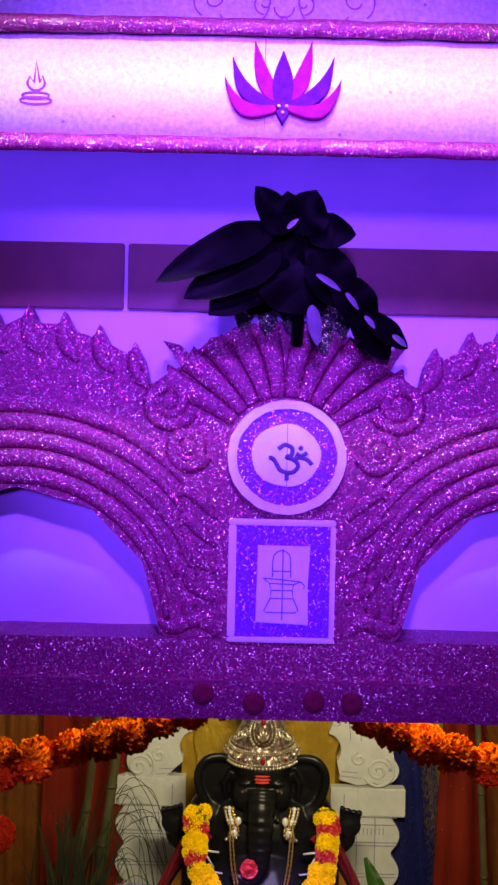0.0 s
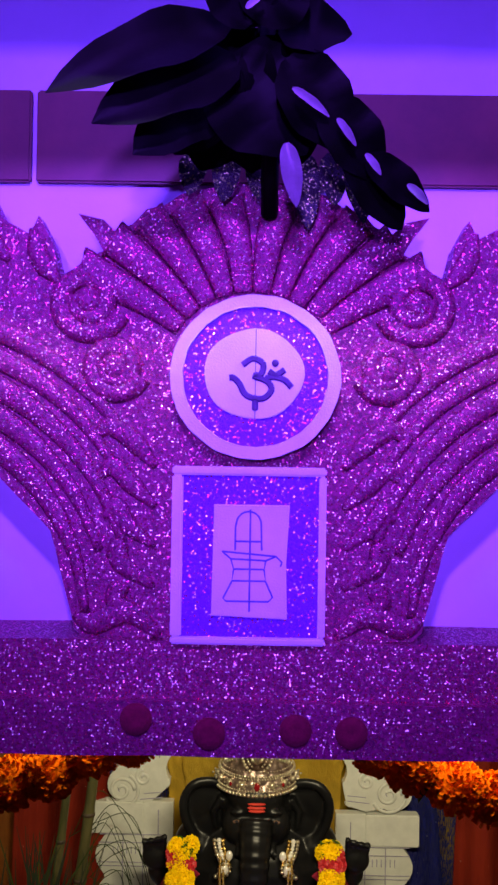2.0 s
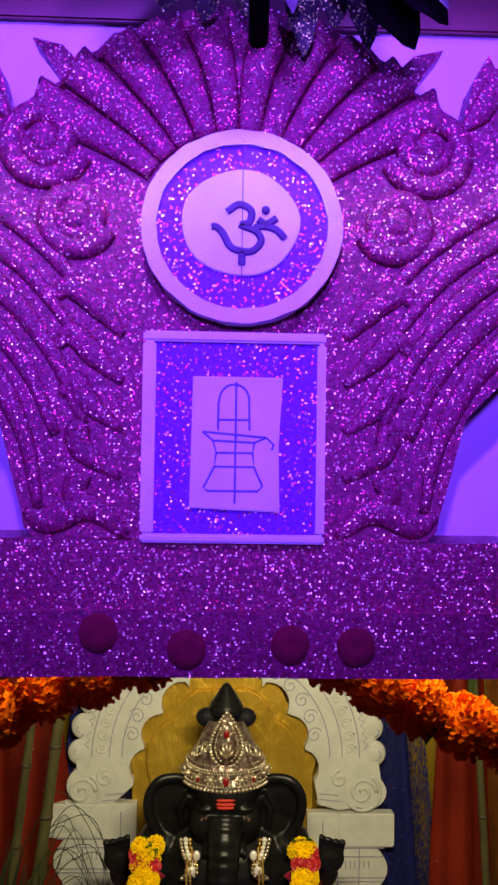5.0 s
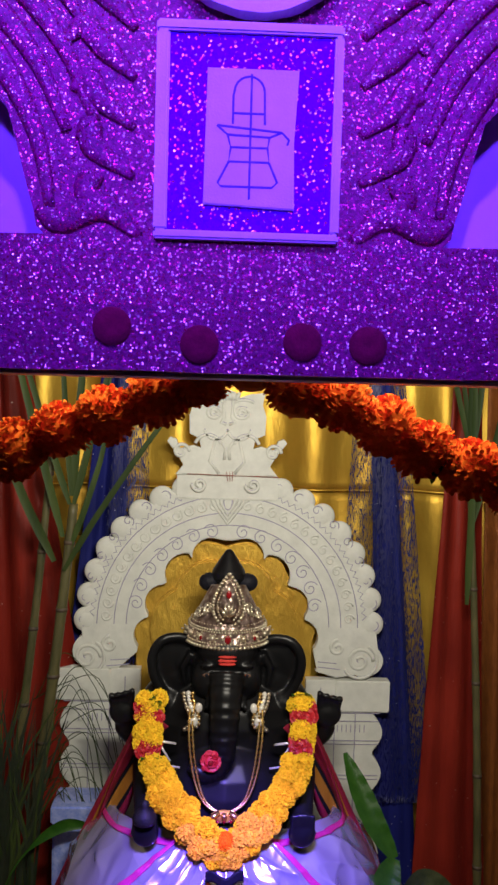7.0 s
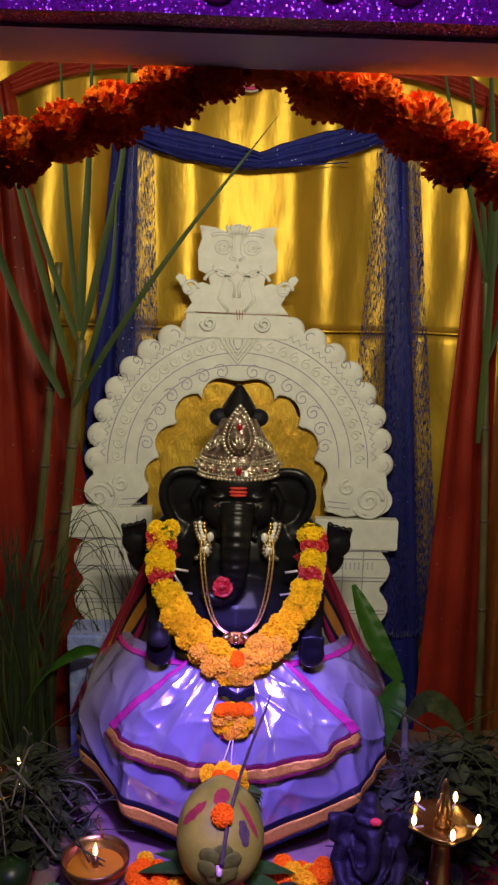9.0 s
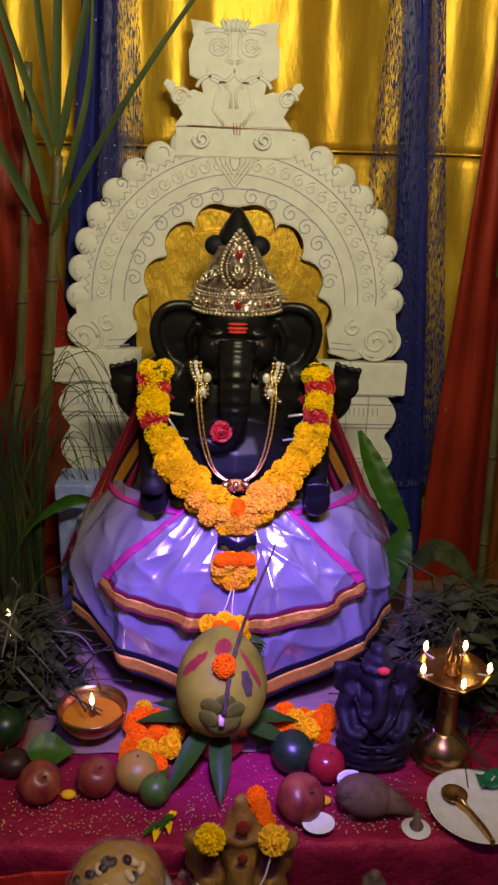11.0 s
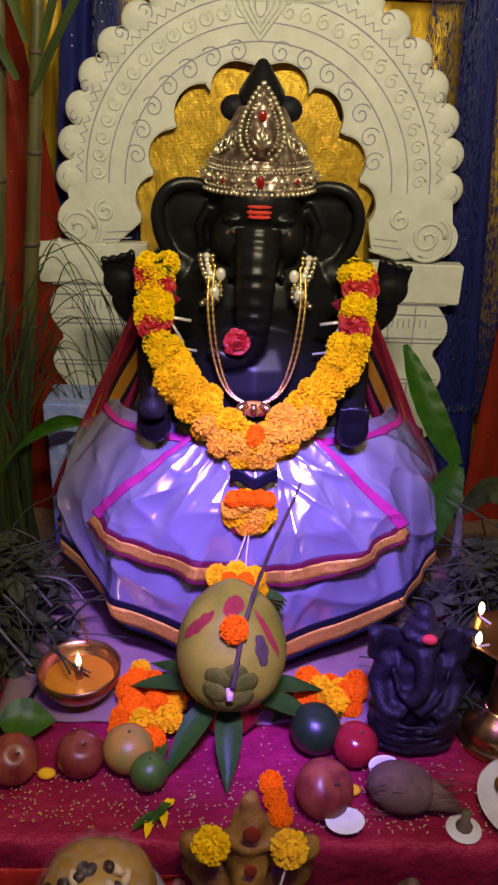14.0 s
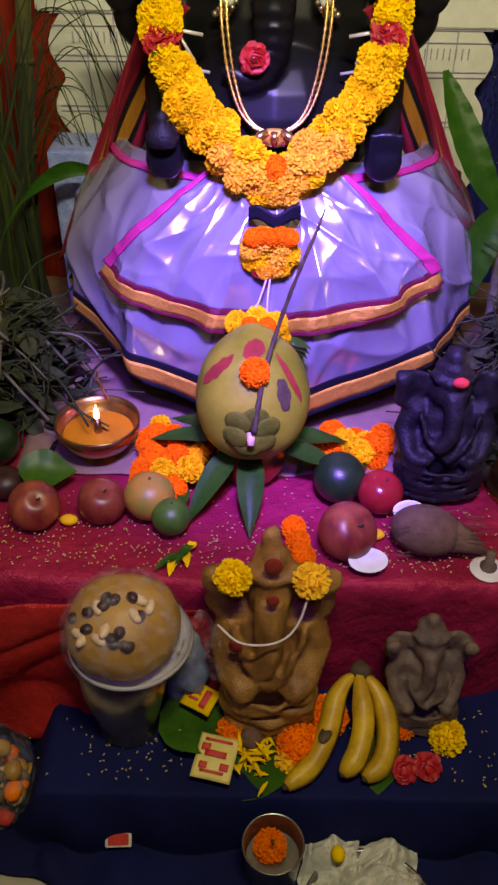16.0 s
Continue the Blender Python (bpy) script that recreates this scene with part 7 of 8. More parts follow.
def on_dome(a, t):
    r = 0.077 * math.cos(t)
    return Vector((-0.143 + r * math.cos(a), 1.545 + r * math.sin(a), 0.342 + 0.075 * math.sin(t)))


for k in range(22):
    a, t = rng.uniform(3.4, 6.0), rng.uniform(0.55, 1.4)
    part("raisin" if k % 3 else "cashew", ball(on_dome(a, t), (0.010, 0.008, 0.007) if k % 3 else (0.014, 0.007, 0.006), Matrix.Rotation(rng.uniform(0, 3), 4, "Z"), 10, 6), "raisin" if k % 3 else "nut", cake)
wrap = bmesh.new()
add_lathe(wrap, [(0.056, -0.046), (0.078, -0.032), (0.085, 0.0), (0.082, 0.025), (0.071, 0.053), (0.045, 0.074), (0.02, 0.083), (0, 0.085)], (-0.143, 1.545, 0.338), 60)
for v in wrap.verts:
    v.co += (v.co - Vector((-0.143, 1.545, 0.338))).normalized() * 0.007 * noise.noise(v.co * 55)
part("wrap", wrap, "film", cake, "clear crinkled plastic wrap")
part("wrap_tail", surface(lambda u, v: (-0.085 + 0.07 * u + 0.01 * math.sin(v * 9), 1.515 + 0.03 * math.sin(u * 7 + v * 3) * v, 0.335 + 0.10 * v - 0.07 * u + 0.015 * noise.noise((u * 5, v * 5, 1))), 16, 16), "film", cake, "loose plastic ends")
part("paper_dish", lathe([(0, -0.036), (0.06, -0.035), (0.072, -0.022), (0.086, -0.008), (0.084, -0.004)], (-0.134, 1.543, 0.333), 40), "paper", cake, "white fluted paper dish")
bulb = thing("blue_bag", (-0.062, 1.545, LOW), "pale blue plastic bag beside the wrapped sweet", "bag")
bb = ball((-0.070, 1.588, 0.205), (0.036, 0.030, 0.088), None, 28, 20)
for v in bb.verts:
    v.co += (v.co - Vector((-0.07, 1.588, 0.2))).normalized() * (0.012 * noise.noise(v.co * 34) + 0.006 * noise.noise(v.co * 90))
    v.co.z = max(v.co.z, LOW + 0.003)
part("bag", bb, "blue_plastic", bulb)


def pan_leaf(name, p, d, ln, w, label, roll=0.0):
    ob = thing(name, p, label, "leaf", "betel leaves")
    part("blade", leaf_bm(ln, w, 0.35, 0.12, 0.05, 12, None, along(p, d, roll), 0.55), "leaf", ob)
    return ob


pan_leaf("betel_leaf", (-0.105, 1.532, LOW + 0.026), (1, 0.02, 0.05), 0.155, 0.11, "green betel leaf under a yellow packet")
pan_leaf("betel_leaf", (0.085, 1.535, LOW + 0.012), (-0.75, -0.85, 0.02), 0.135, 0.12, "green betel leaf under shredded petals")
pan_leaf("betel_leaf", (0.235, 1.520, LOW + 0.010), (-0.55, -0.8, 0.02), 0.11, 0.08, "green betel leaf under the bananas")


def packet(p, w, h, rz, mat, tilt, label, bars):
    ob = thing("printed_packet", p, label, "packet", rz=0)
    m = Matrix.Translation(p) @ Matrix.Rotation(rz, 4, "Z") @ Matrix.Rotation(tilt, 4, "X")
    bm = surface(lambda u, v: ((u - 0.5) * w, (v - 0.5) * h, 0.0035 * math.sin(math.pi * u) * math.sin(math.pi * v) + 0.001 * noise.noise((u * 6, v * 6, w * 90))), 12, 12, 0.002)
    bm.transform(m)
    part("sleeve", bm, mat, ob)
    for x, y, bw, bh in bars:
        b = surface(lambda u, v: ((x + (u - 0.5) * bw) * w, (y + (v - 0.5) * bh) * h, 0.0052 * math.cos(x * 2.6) * math.cos(y * 2.6) + 0.0008), 4, 4, 0.0006)
        b.transform(m)
        part("print_bar", b, "red_print", ob, "red print")
    return ob


packet((-0.018, 1.474, LOW + 0.030), 0.058, 0.066, -0.22, "yellow_pack", 0.15, "pale yellow printed packet on the navy cloth", ((0, 0.36, 0.7, 0.06), (0, 0.05, 0.55, 0.14), (-0.28, 0.18, 0.22, 0.16), (0.28, -0.2, 0.22, 0.16), (0, -0.34, 0.6, 0.06), (-0.25, -0.22, 0.2, 0.14)))
packet((-0.044, 1.556, LOW + 0.056), 0.050, 0.040, -0.5, "yellow", 0.25, "small bright yellow packet on a betel leaf", ((0.2, 0, 0.2, 0.7), (-0.15, 0.1, 0.3, 0.1), (-0.15, -0.15, 0.3, 0.1)))
for x, y, r, kind, lab in ((0.103, 1.500, 0.034, "marigold", "full orange marigold before the clay statue"), (0.147, 1.548, 0.033, "marigold", "orange marigold with a brown centre"), (0.008, 1.520, 0.028, "marigold", "orange marigold beside the packet"), (0.262, 1.540, 0.020, "marigold", "small orange marigold before the grey statue"), (0.325, 1.520, 0.028, "yellow", "yellow chrysanthemum on the navy cloth"), (0.090, 1.480, 0.022, "cream", "pale yellow flower beside the bananas"), (0.255, 1.470, 0.021, "rose", "red rose bloom on the navy cloth"), (0.288, 1.475, 0.022, "rose", "red rose bloom on the navy cloth")):
    ob = thing("flower", (x, y, LOW), lab, "flower", "flowers on the navy cloth")
    flower(kind, (x, y, LOW + r * 0.75), r, (0.1, -0.55, 1), ob, "flower_head", seed=int(x * 900))
shred = bmesh.new()
rng = random.Random(31)
for k in range(90):
    x, y = 0.034 + rng.gauss(0, 0.015), 1.494 + rng.gauss(0, 0.018)
    leaf_bm(0.026, 0.005, 0.8, 0.3, 0, 4, shred, along((x, y, LOW + 0.014 + rng.uniform(0, 0.018)), (rng.uniform(-1, 1), rng.uniform(-1, 1), rng.uniform(-0.2, 0.5))))
solid("shredded_petals", shred, "yellow", "heap of shredded yellow petals on a leaf", "petals", kind="stuff")
solid("brown_sweet", ball((0, 0, 0), (0.016, 0.018, 0.014)), "husk", "lump of brown sugar among the petals", "sweet", at=(0.033, 1.505, LOW + 0.034))
nutp = thing("banana_slice", (-0.070, 1.518, LOW), "pale fruit slice under the packet leaf", "fruit")
part("slice", ball((-0.068, 1.515, LOW + 0.016), (0.030, 0.014, 0.012), Matrix.Rotation(-0.5, 4, "Z")), "cream", nutp)

bun = thing("banana_bunch", (0.17, 1.52, LOW), "bunch of ripe yellow bananas with brown marks", "bananas")
crown_p = Vector((0.192, 1.580, LOW + 0.078))
for k, pts in enumerate((
        [crown_p, (0.176, 1.573, LOW + 0.082), (0.158, 1.550, LOW + 0.066), (0.146, 1.512, LOW + 0.042), (0.122, 1.470, LOW + 0.024), (0.084, 1.436, LOW + 0.022)],
        [crown_p, (0.193, 1.570, LOW + 0.086), (0.196, 1.540, LOW + 0.074), (0.196, 1.508, LOW + 0.054), (0.184, 1.474, LOW + 0.036), (0.164, 1.452, LOW + 0.028)],
        [crown_p, (0.210, 1.572, LOW + 0.080), (0.228, 1.546, LOW + 0.060), (0.234, 1.510, LOW + 0.036), (0.222, 1.474, LOW + 0.024), (0.196, 1.450, LOW + 0.022)])):
    ln = smooth_line(pts, 6)
    n = len(ln)
    rad = [0.0172 * min(1, 0.38 + 2.6 * (i / n) ** 1.6) * (1 if i < n * 0.8 else max(0.28, 1 - ((i - n * 0.8) / (n * 0.2)) ** 2 * 0.75)) for i in range(n)]
    ban = part("banana", tube(ln, rad, 6), "banana", bun)
    part("tip", tube([ln[-2], ln[-1] + (ln[-1] - ln[-2]) * 0.7], [rad[-1] * 1.02, 0.003], 7), "banana_tip", ban, "brown dry tip")
    if k == 0:
        part("bruise", ball(ln[n // 2 + 4] + Vector((-0.002, -0.004, 0.013)), (0.009, 0.016, 0.005), Matrix.Rotation(-0.5, 4, "Z")), "banana_tip", ban)
part("stump", tube([crown_p + Vector((0, -0.004, -0.006)), crown_p + Vector((0.004, 0.008, 0.006)), crown_p + Vector((0.012, 0.016, 0.010))], [0.015, 0.017, 0.014], 10), "banana_tip", bun, "dark cut stalk")

# on the floor in front
cup = thing("steel_tumbler", (0.066, 1.358, 0.012), "steel tumbler with a marigold floating inside", "tumbler")
part("cup", lathe([(0, 0), (0.034, 0), (0.036, 0.004), (0.042, 0.085), (0.044, 0.087), (0.042, 0.088), (0.040, 0.084), (0.034, 0.01), (0, 0.008)], (0.066, 1.372, 0.016), 40), "steel", cup)
part("water", lathe([(0.0375, 0.05), (0, 0.0502)], (0.066, 1.372, 0.016), 32), "steel", cup)
flower("marigold", (0.062, 1.380, 0.078), 0.024, (-0.1, -0.4, 1), cup, "marigold", "orange marigold", seed=4)
part("sprig_stalk", tube([(0.064, 1.378, 0.10), (0.066, 1.372, 0.112), (0.066, 1.366, 0.108)], 0.0016, 5), "leaf", cup)


def crumple(name, x, y, w, h, seed, mat, label, category):
    bm = surface(lambda u, v: (x + (u - 0.5) * w + 0.01 * noise.noise((u * 3, v * 3, seed)), y + (v - 0.5) * h, 0.016 + max(0, 0.012 + 0.030 * math.sin(math.pi * u) * math.sin(math.pi * v) + 0.030 * noise.noise((u * 2.6, v * 2.6, seed + 4)) + 0.012 * abs(noise.noise((u * 7, v * 7, seed))))), 26, 22, 0.0012)
    return solid(name, bm, mat, label, category, "crumpled wrappers", smooth=False)


crumple("crumpled_paper", 0.148, 1.385, 0.085, 0.085, 2.0, "paper", "crumpled greyish paper packet on the cloth", "paper")
crumple("crumpled_paper", 0.225, 1.365, 0.10, 0.085, 7.0, "paper", "crumpled pale wrapper beside a dish", "paper")
solid("yellow_bud", ball((0, 0, 0), (0.010, 0.012, 0.010)), "yellow", "yellow bud in the paper packet", "flower", at=(0.158, 1.375, 0.070))
tray = thing("steel_plate", (0.20, 1.315, 0.012), "round steel plate on the floor", "plate")
part("dish", lathe([(0, 0.004), (0.08, 0.004), (0.092, 0.016), (0.096, 0.018), (0.095, 0.014), (0.082, 0), (0, 0)], (0.20, 1.305, 0.017), 48), "steel", tray)
box_l = thing("label_box", (-0.158, 1.412, 0.02), "small white box with a red label", "box")
mm = Matrix.Translation((-0.158, 1.408, 0.036)) @ Matrix.Rotation(0.05, 4, "Z") @ Matrix.Rotation(0.7, 4, "X")
for nm, lo, hi, mat in (("box_body", (-0.019, -0.012, -0.006), (0.019, 0.012, 0.004), "paper"), ("red_label", (-0.015, -0.009, 0.004), (0.015, 0.007, 0.0055), "red_print"), ("silver_band", (-0.019, 0.0085, 0.004), (0.019, 0.012, 0.0056), "steel")):
    b = box(lo, hi, 0.0008)
    b.transform(mm)
    part(nm, b, mat, box_l, smooth=False)
bag = thing("food_bag", (-0.335, 1.46, 0.01), "clear plastic bag of fried snacks", "bag")
rng = random.Random(17)
for k in range(26):
    part("snack", ball((-0.345 + rng.uniform(-0.03, 0.035), 1.475 + rng.uniform(-0.045, 0.045), 0.03 + rng.uniform(0, 0.085)), (0.017, 0.014, 0.012), Matrix.Rotation(k, 4, "Z"), 8, 6), ("bread", "marigold", "kum", "nut", "husk")[k % 5], bag)
fb = ball((-0.345, 1.475, 0.075), (0.056, 0.070, 0.078), None, 28, 20)
for v in fb.verts:
    v.co += (v.co - Vector((-0.345, 1.475, 0.075))).normalized() * 0.012 * noise.noise(v.co * 35)
    v.co.z = max(v.co.z, 0.012)
part("film", fb, "film", bag, "clear crinkled plastic")

# incense stand and painted plate on the silk
inc = thing("incense_holder", (0.372, 1.655, TOP), "small incense holder in white ash", "incense holder")
part("cone", lathe([(0, 0), (0.012, 0), (0.0125, 0.006), (0.007, 0.010), (0.0065, 0.034), (0, 0.035)], (0.372, 1.655, TOP + 0.004), 16), "grey_clay", inc)
part("ash", lathe([(0.026, 0), (0.020, 0.003), (0, 0.004)], (0.372, 1.655, TOP + 0.003), 20), "paper", inc, "spilled white ash")
pw = thing("paper_plate", (0.48, 1.69, TOP), "white paper plate with a metal spoon and green wrapper", "plate")
pb = lathe([(0, 0.006), (0.062, 0.007), (0.086, 0.016), (0.090, 0.018), (0.088, 0.014), (0.064, 0.002), (0, 0.001)], (0.490, 1.690, TOP + 0.004), 72)
for v in pb.verts:
    r = math.hypot(v.co.x - 0.49, v.co.y - 1.69)
    if r > 0.075:
        v.co.z += 0.002 * math.sin(math.atan2(v.co.y - 1.69, v.co.x - 0.49) * 36)
part("plate", pb, "paper", pw)
part("spoon", tube(smooth_line([(0.455, 1.705, TOP + 0.020), (0.470, 1.680, TOP + 0.018), (0.485, 1.635, TOP + 0.020), (0.49, 1.60, TOP + 0.024)], 6), [0.010, 0.012, 0.013, 0.013, 0.011, 0.009] + [0.008] * 13, 10, True, 0.5), "brass", pw, "brass spoon")
part("spoon_bowl", lathe([(0, 0), (0.016, 0.003), (0.024, 0.010), (0.021, 0.010), (0.013, 0.005), (0, 0.003)], (0.455, 1.715, TOP + 0.014), 24), "brass", pw)
part("wrapper", surface(lambda u, v: (0.51 + 0.07 * u, 1.73 + 0.05 * v, TOP + 0.022 + 0.012 * noise.noise((u * 4, v * 4, 3))), 10, 10, 0.001), "green_paper", pw, "green foil wrapper")

# yellow rice grains scattered on both cloths
rice = bmesh.new()
rng = random.Random(77)
for k in range(900):
    if k < 680:
        x, y, z = rng.uniform(-0.36, 0.48), EDGE + 0.015 + abs(rng.gauss(0, 0.07)), TOP + 0.0055
    else:
        x, y, z = rng.choice((rng.gauss(-0.16, 0.05), rng.gauss(0.30, 0.05), rng.uniform(-0.2, 0.38))), rng.uniform(1.45, 1.60), LOW + 0.006
    a, l = rng.uniform(0, 6.28), rng.uniform(0.002, 0.004)
    d = Vector((math.cos(a), math.sin(a), 0)) * l
    add_tube(rice, [Vector((x, y, z)) - d * 0.5, Vector((x, y, z)) + d * 0.5], 0.0010, 4)
solid("rice_grains", rice, "crumb", "yellow rice grains and petals scattered on the cloths", "grains", kind="stuff")


# ---------------------------------------------------------------- sugar cane, grass and leaf heaps
def cane(x0, y0, z0, x1, y1, z1, r, label):
    ob = thing("sugar_cane", (x0, y0, z0), label, "sugar cane", "sugar canes")
    n = 46
    pts = [Vector((x0 + (x1 - x0) * k / n, y0 + (y1 - y0) * k / n, z0 + (z1 - z0) * k / n)) for k in range(n + 1)]
    for p in pts:
        p.x += 0.012 * math.sin((p.z - z0) * 2.2)
    rad = [r * (1 - 0.35 * k / n) * (1.12 if k % 7 == 0 else 1.0) for k in range(n + 1)]
    part("stalk", tube(pts, rad, 12), "cane", ob)
    for k in range(0, n, 7):
        part("node_ring", tube([pts[k] - Vector((0, 0, 0.004)), pts[k] + Vector((0, 0, 0.005))], [rad[k] * 1.08, rad[k] * 1.05], 12), "cane_dark", ob, "dark stalk ring")
    return ob


def blade(ob, pts, w, mat="cane_leaf"):
    """A long folded grass blade along a line."""
    ln = smooth_line(pts, 8)
    n = len(ln)
    bm = bmesh.new()
    rows = []
    for k, p in enumerate(ln):
        t = k / (n - 1)
        d = (ln[min(k + 1, n - 1)] - ln[max(0, k - 1)]).normalized()
        s = d.cross(Vector((0, -1, 0.15))).normalized()
        h = w * 0.36 * min(1, 0.5 + 4 * t) * (1 - t ** 3) + 0.0005
        rows.append([bm.verts.new(p - s * h), bm.verts.new(p + Vector((0, 0.25 * h, 0))), bm.verts.new(p + s * h)])
    for a, b in zip(rows, rows[1:]):
        for j in (0, 1):
            bm.faces.new((a[j], a[j + 1], b[j + 1], b[j]))
    return part("leaf_blade", bm, mat, ob)


c1 = cane(-0.455, 2.40, TOP, -0.335, 2.40, 1.44, 0.017, "sugar cane stalk with long leaves by the red drape")
for pts, w in ((((-0.37, 2.39, 1.30), (-0.45, 2.38, 1.47), (-0.52, 2.37, 1.68), (-0.57, 2.36, 1.95)), 0.030), (((-0.35, 2.39, 1.36), (-0.40, 2.38, 1.55), (-0.46, 2.37, 1.79), (-0.52, 2.36, 2.06)), 0.026), (((-0.335, 2.39, 1.44), (-0.38, 2.38, 1.58), (-0.44, 2.37, 1.78), (-0.47, 2.36, 1.9)), 0.022), (((-0.332, 2.39, 1.46), (-0.345, 2.38, 1.65), (-0.355, 2.37, 1.85), (-0.36, 2.36, 2.15)), 0.018), (((-0.328, 2.39, 1.46), (-0.315, 2.38, 1.65), (-0.30, 2.37, 1.85), (-0.285, 2.36, 2.15)), 0.026), (((-0.325, 2.39, 1.44), (-0.28, 2.38, 1.62), (-0.225, 2.37, 1.85), (-0.20, 2.36, 2.15)), 0.024), (((-0.33, 2.39, 1.34), (-0.29, 2.375, 1.45), (-0.25, 2.37, 1.60), (-0.235, 2.36, 1.80)), 0.020), (((-0.345, 2.38, 1.28), (-0.25, 2.36, 1.44), (-0.10, 2.34, 1.66), (0.125, 2.33, 1.95)), 0.020)):
    blade(c1, pts, w)
c2 = cane(-0.52, 2.44, TOP, -0.385, 2.42, 1.62, 0.013, "second sugar cane stalk in shade")
c3 = cane(0.735, 2.46, 0.02, 0.655, 2.45, 1.62, 0.012, "thin sugar cane stalk beside the red drape")
for pts, w in ((((0.650, 2.44, 1.60), (0.60, 2.43, 1.78), (0.54, 2.42, 1.95), (0.49, 2.41, 2.14)), 0.018), (((0.652, 2.44, 1.62), (0.62, 2.43, 1.80), (0.585, 2.42, 1.98), (0.55, 2.41, 2.16)), 0.016), (((0.655, 2.44, 1.60), (0.645, 2.43, 1.80), (0.625, 2.42, 2.0), (0.60, 2.41, 2.18)), 0.022), (((0.66, 2.44, 1.58), (0.675, 2.43, 1.78), (0.68, 2.42, 1.98), (0.665, 2.41, 2.18)), 0.020), (((0.665, 2.44, 1.40), (0.71, 2.43, 1.60), (0.74, 2.42, 1.80), (0.75, 2.41, 2.1)), 0.022), (((0.66, 2.44, 1.2), (0.66, 2.43, 1.45), (0.655, 2.42, 1.7), (0.645, 2.41, 1.9)), 0.024)):
    blade(c3, pts, w)

gr = thing("grass_bundle", (-0.45, 2.33, TOP), "bundle of dark green grass standing at the cane", "grass")
rng = random.Random(41)
for k in range(70):
    x = -0.47 + rng.gauss(0, 0.035)
    h = rng.uniform(0.40, 0.70)
    blade(gr, [(x, 2.33 + rng.uniform(-0.03, 0.03), TOP), (x + rng.gauss(0, 0.02), 2.32, TOP + h * 0.5), (x + rng.gauss(0.01, 0.05), 2.31, TOP + h)], 0.010, "dark_grass" if k % 4 else "cane_leaf")
for k in range(26):
    x = -0.40 + rng.uniform(-0.03, 0.05)
    a = rng.uniform(0.4, 1.0)
    z = 0.72 + rng.uniform(-0.1, 0.25)
    part("wisp", tube(smooth_line([(x, 2.42, z), (x + 0.08 * a, 2.41, z + 0.10 * rng.uniform(0.2, 1.2)), (x + 0.17 * a, 2.40, z + rng.uniform(-0.05, 0.08)), (x + 0.23 * a, 2.39, z - 0.15 * rng.uniform(0.2, 1.4))], 6), 0.0011, 4), "cane_leaf", gr, "thin dry grass wisp")

ban_pl = thing("banana_sapling", (0.475, 2.22, TOP), "young banana plant with broad drooping leaves", "plant")
part("stem", tube(smooth_line([(0.475, 2.22, TOP), (0.472, 2.22, 0.50), (0.462, 2.23, 0.60), (0.440, 2.24, 0.66)], 6), [0.010] * 6 + [0.009] * 6 + [0.006] * 7, 10), "dry", ban_pl)


def broad(pts, w, mat="mango_leaf"):
    ln = smooth_line(pts, 8)
    n = len(ln)
    bm = bmesh.new()
    rows = []
    for k, p in enumerate(ln):
        t = k / (n - 1)
        d = (ln[min(k + 1, n - 1)] - ln[max(0, k - 1)]).normalized()
        s = d.cross(Vector((0.1, -1, 0.5))).normalized()
        up = s.cross(d).normalized()
        h = w * 0.5 * math.sin(math.pi * min(0.97, 0.08 + 0.9 * t)) ** 0.7
        rows.append([bm.verts.new(p + s * h * q_ + up * (abs(q_) * h * 0.3 + 0.002 * math.sin(k * 1.7 + q_ * 3))) for q_ in (-1, -0.5, 0, 0.5, 1)])
    for a, b in zip(rows, rows[1:]):
        for j in range(4):
            bm.faces.new((a[j], a[j + 1], b[j + 1], b[j]))
    return part("leaf", bm, mat, ban_pl)


broad([(0.452, 2.23, 0.655), (0.41, 2.25, 0.72), (0.375, 2.29, 0.79), (0.345, 2.33, 0.86)], 0.055)
broad([(0.452, 2.23, 0.655), (0.432, 2.21, 0.62), (0.415, 2.19, 0.57), (0.410, 2.18, 0.50)], 0.065)
broad([(0.470, 2.22, 0.56), (0.510, 2.20, 0.62), (0.56, 2.19, 0.60), (0.61, 2.18, 0.54)], 0.05, "heap")
broad([(0.56, 2.16, 0.52), (0.62, 2.14, 0.50), (0.68, 2.12, 0.46), (0.74, 2.1, 0.42)], 0.07, "heap")
left_leaf = thing("banana_leaf", (-0.38, 2.3, TOP), "long green leaf curving out from behind the skirt", "leaf", "loose leaves")
lb = bmesh.new()
rows = []
for k, p in enumerate(smooth_line([(-0.25, 2.31, 0.685), (-0.32, 2.30, 0.69), (-0.39, 2.28, 0.65), (-0.44, 2.26, 0.58), (-0.46, 2.25, 0.48), (-0.45, 2.25, TOP + 0.01)], 8)):
    h = 0.017 * max(0.12, math.sin(min(1, k / 18) * math.pi) ** 0.8) if k < 18 else 0.004
    rows.append([lb.verts.new(p + Vector((0, -0.4 * h, h))), lb.verts.new(p), lb.verts.new(p - Vector((0, 0.6 * h, h * 0.8)))])
for a, b in zip(rows, rows[1:]):
    for j in (0, 1):
        lb.faces.new((a[j], a[j + 1], b[j + 1], b[j]))
part("blade", lb, "mango_leaf", left_leaf)


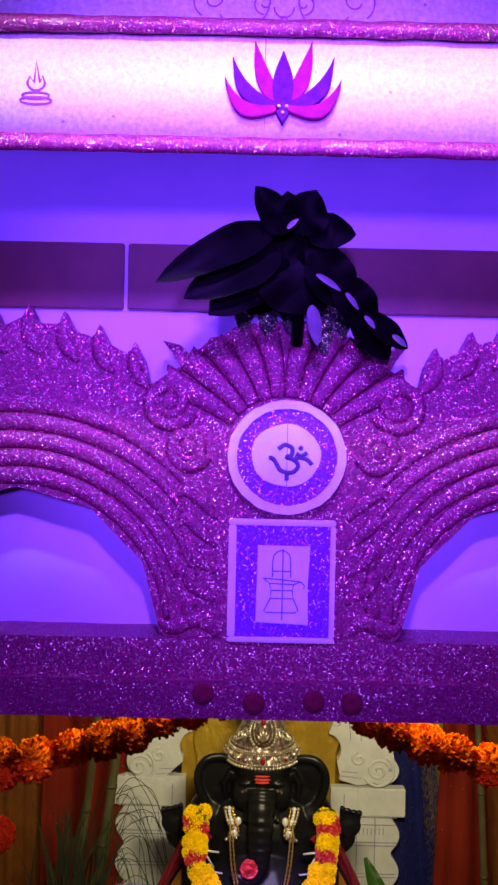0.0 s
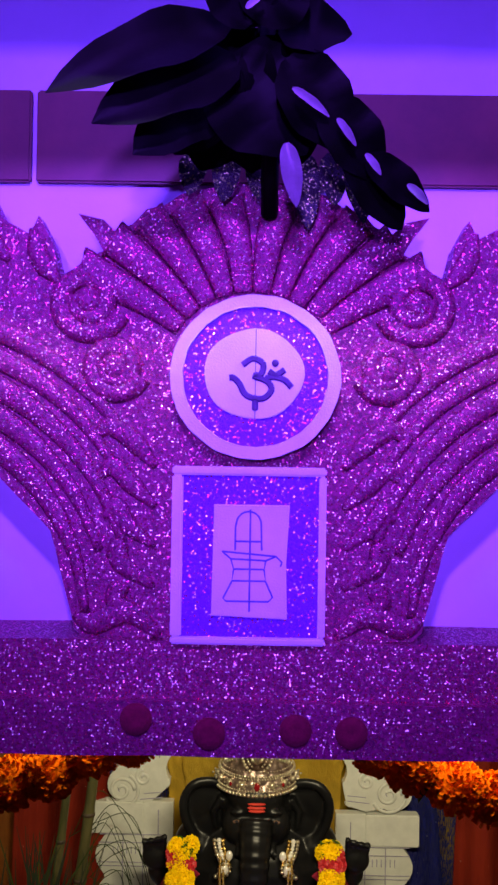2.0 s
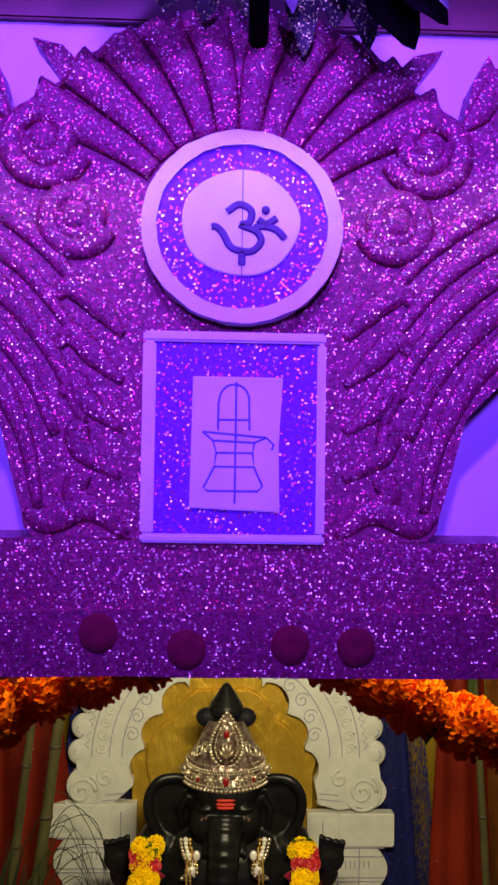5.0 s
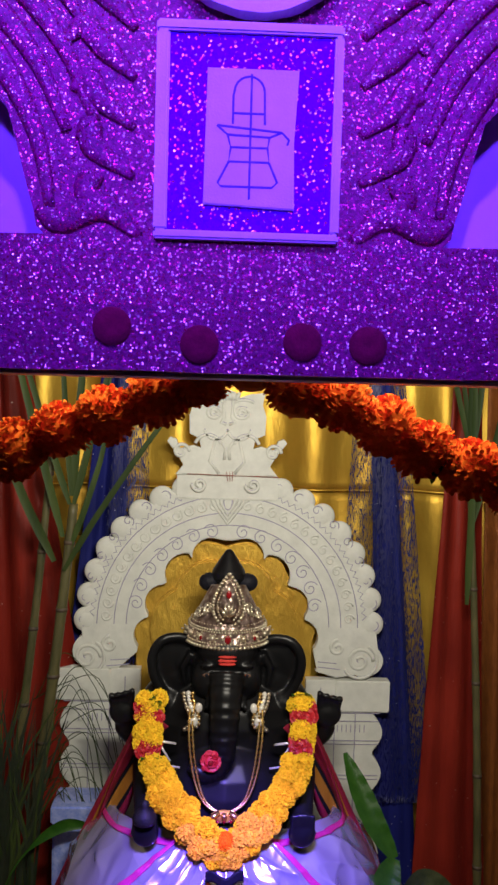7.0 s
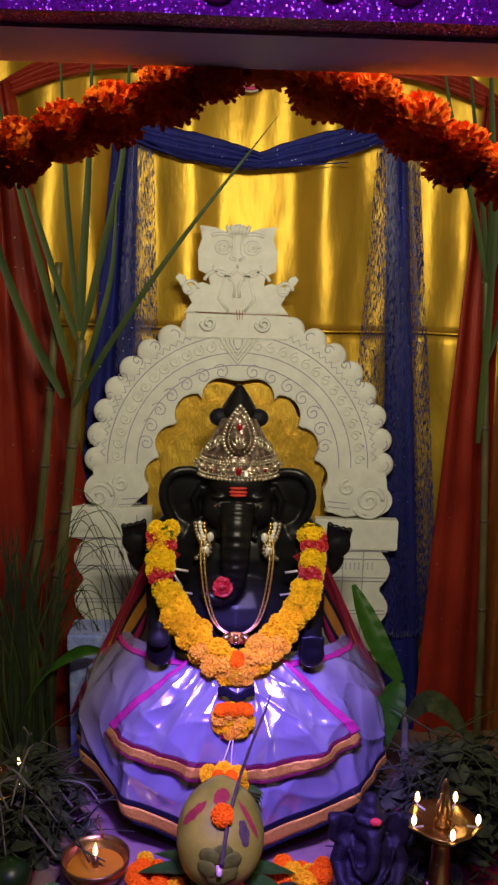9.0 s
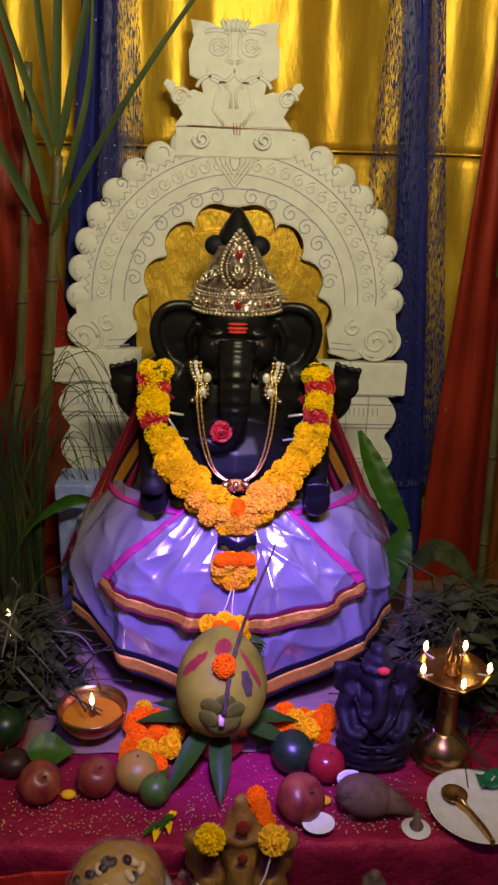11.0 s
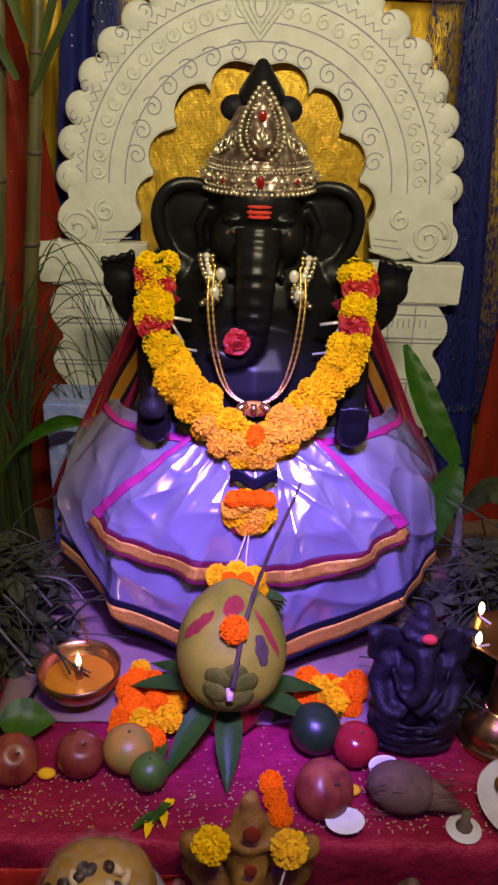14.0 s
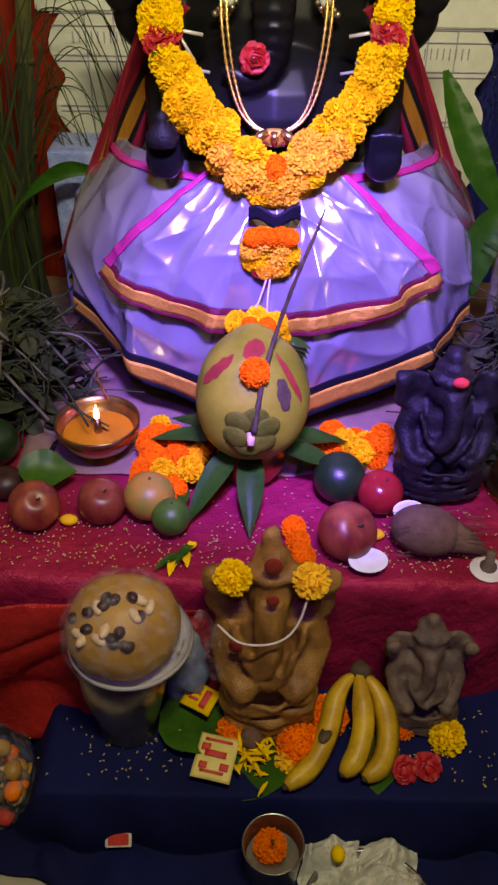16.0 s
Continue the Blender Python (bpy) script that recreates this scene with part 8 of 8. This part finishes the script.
def heap(name, cx, cy, w, d, h, n, seed, label):
    """Leaves and stems thrown in a pile."""
    bm = bmesh.new()
    rng = random.Random(seed)
    for k in range(n):
        x, y = rng.gauss(0, 0.42), rng.gauss(0, 0.42)
        if abs(x) > 1 or abs(y) > 1:
            continue
        top = h * math.exp(-(x * x + y * y) * 1.2)
        p = Vector((cx + x * w, cy + y * d, TOP + 0.006 + top * rng.uniform(0.1, 1.0)))
        dr = Vector((rng.uniform(-1, 1), rng.uniform(-1, 0.6), rng.uniform(-0.5, 0.5)))
        if k % 4 == 0:
            ln = rng.uniform(0.08, 0.19)
            q = p + dr.normalized() * ln
            q.z = max(q.z, TOP + 0.005)
            add_tube(bm, smooth_line([p, p.lerp(q, 0.5) + Vector((rng.gauss(0, 0.012), rng.gauss(0, 0.012), 0.012)), q], 3), rng.uniform(0.0010, 0.0024), 4)
        else:
            ln = rng.uniform(0.028, 0.065)
            leaf_bm(ln, ln * rng.uniform(0.4, 0.6), rng.uniform(0.2, 0.9), 0.3, 0.1, 5, bm, along(p, dr, rng.uniform(-1, 1)))
    return solid(name, bm, "heap", label, "leaf heap", "leaf heaps", "stuff")


heap("leaf_heap", -0.40, 2.06, 0.115, 0.17, 0.20, 620, 51, "pile of wilted leaves and stems on the altar")
heap("leaf_heap", 0.56, 2.06, 0.17, 0.20, 0.25, 900, 52, "pile of wilted leaves and stems behind the lamp")
heap("leaf_heap", 0.43, 1.96, 0.07, 0.10, 0.12, 200, 53, "leaves behind the small dark statue")
lb = bmesh.new()
rng = random.Random(61)
for k in range(26):
    p = Vector((-0.47 + rng.uniform(0, 0.16), 2.05 + rng.uniform(-0.1, 0.15), TOP + 0.05 + rng.uniform(0, 0.2)))
    q = p + Vector((rng.uniform(-0.05, 0.12), rng.uniform(-0.12, 0.02), rng.uniform(-0.16, -0.02)))
    q.z = max(q.z, TOP + 0.006)
    add_tube(lb, smooth_line([p, p.lerp(q, 0.5) + Vector((rng.gauss(0, 0.02), 0, 0.02)), q], 4), rng.uniform(0.001, 0.003), 5)
solid("dry_twigs", lb, "dry", "grey dry twigs and roots in the leaf pile", "twigs", kind="stuff")
# sweets held in the statue's lower palms
for s, mat in ((-1, "dark_stone"),):
    sw_ = thing("held_sweet", (SX + s * 0.165, 2.05, 0.83), "small dark fluted sweet on the open palm", "sweet")
    part("body", lathe([(0, 0), (0.022, 0.002), (0.026, 0.014), (0.018, 0.028), (0.008, 0.036), (0.010, 0.042), (0.006, 0.048), (0, 0.052)], (SX + s * 0.165, 2.060, 0.820), 20), mat, sw_)
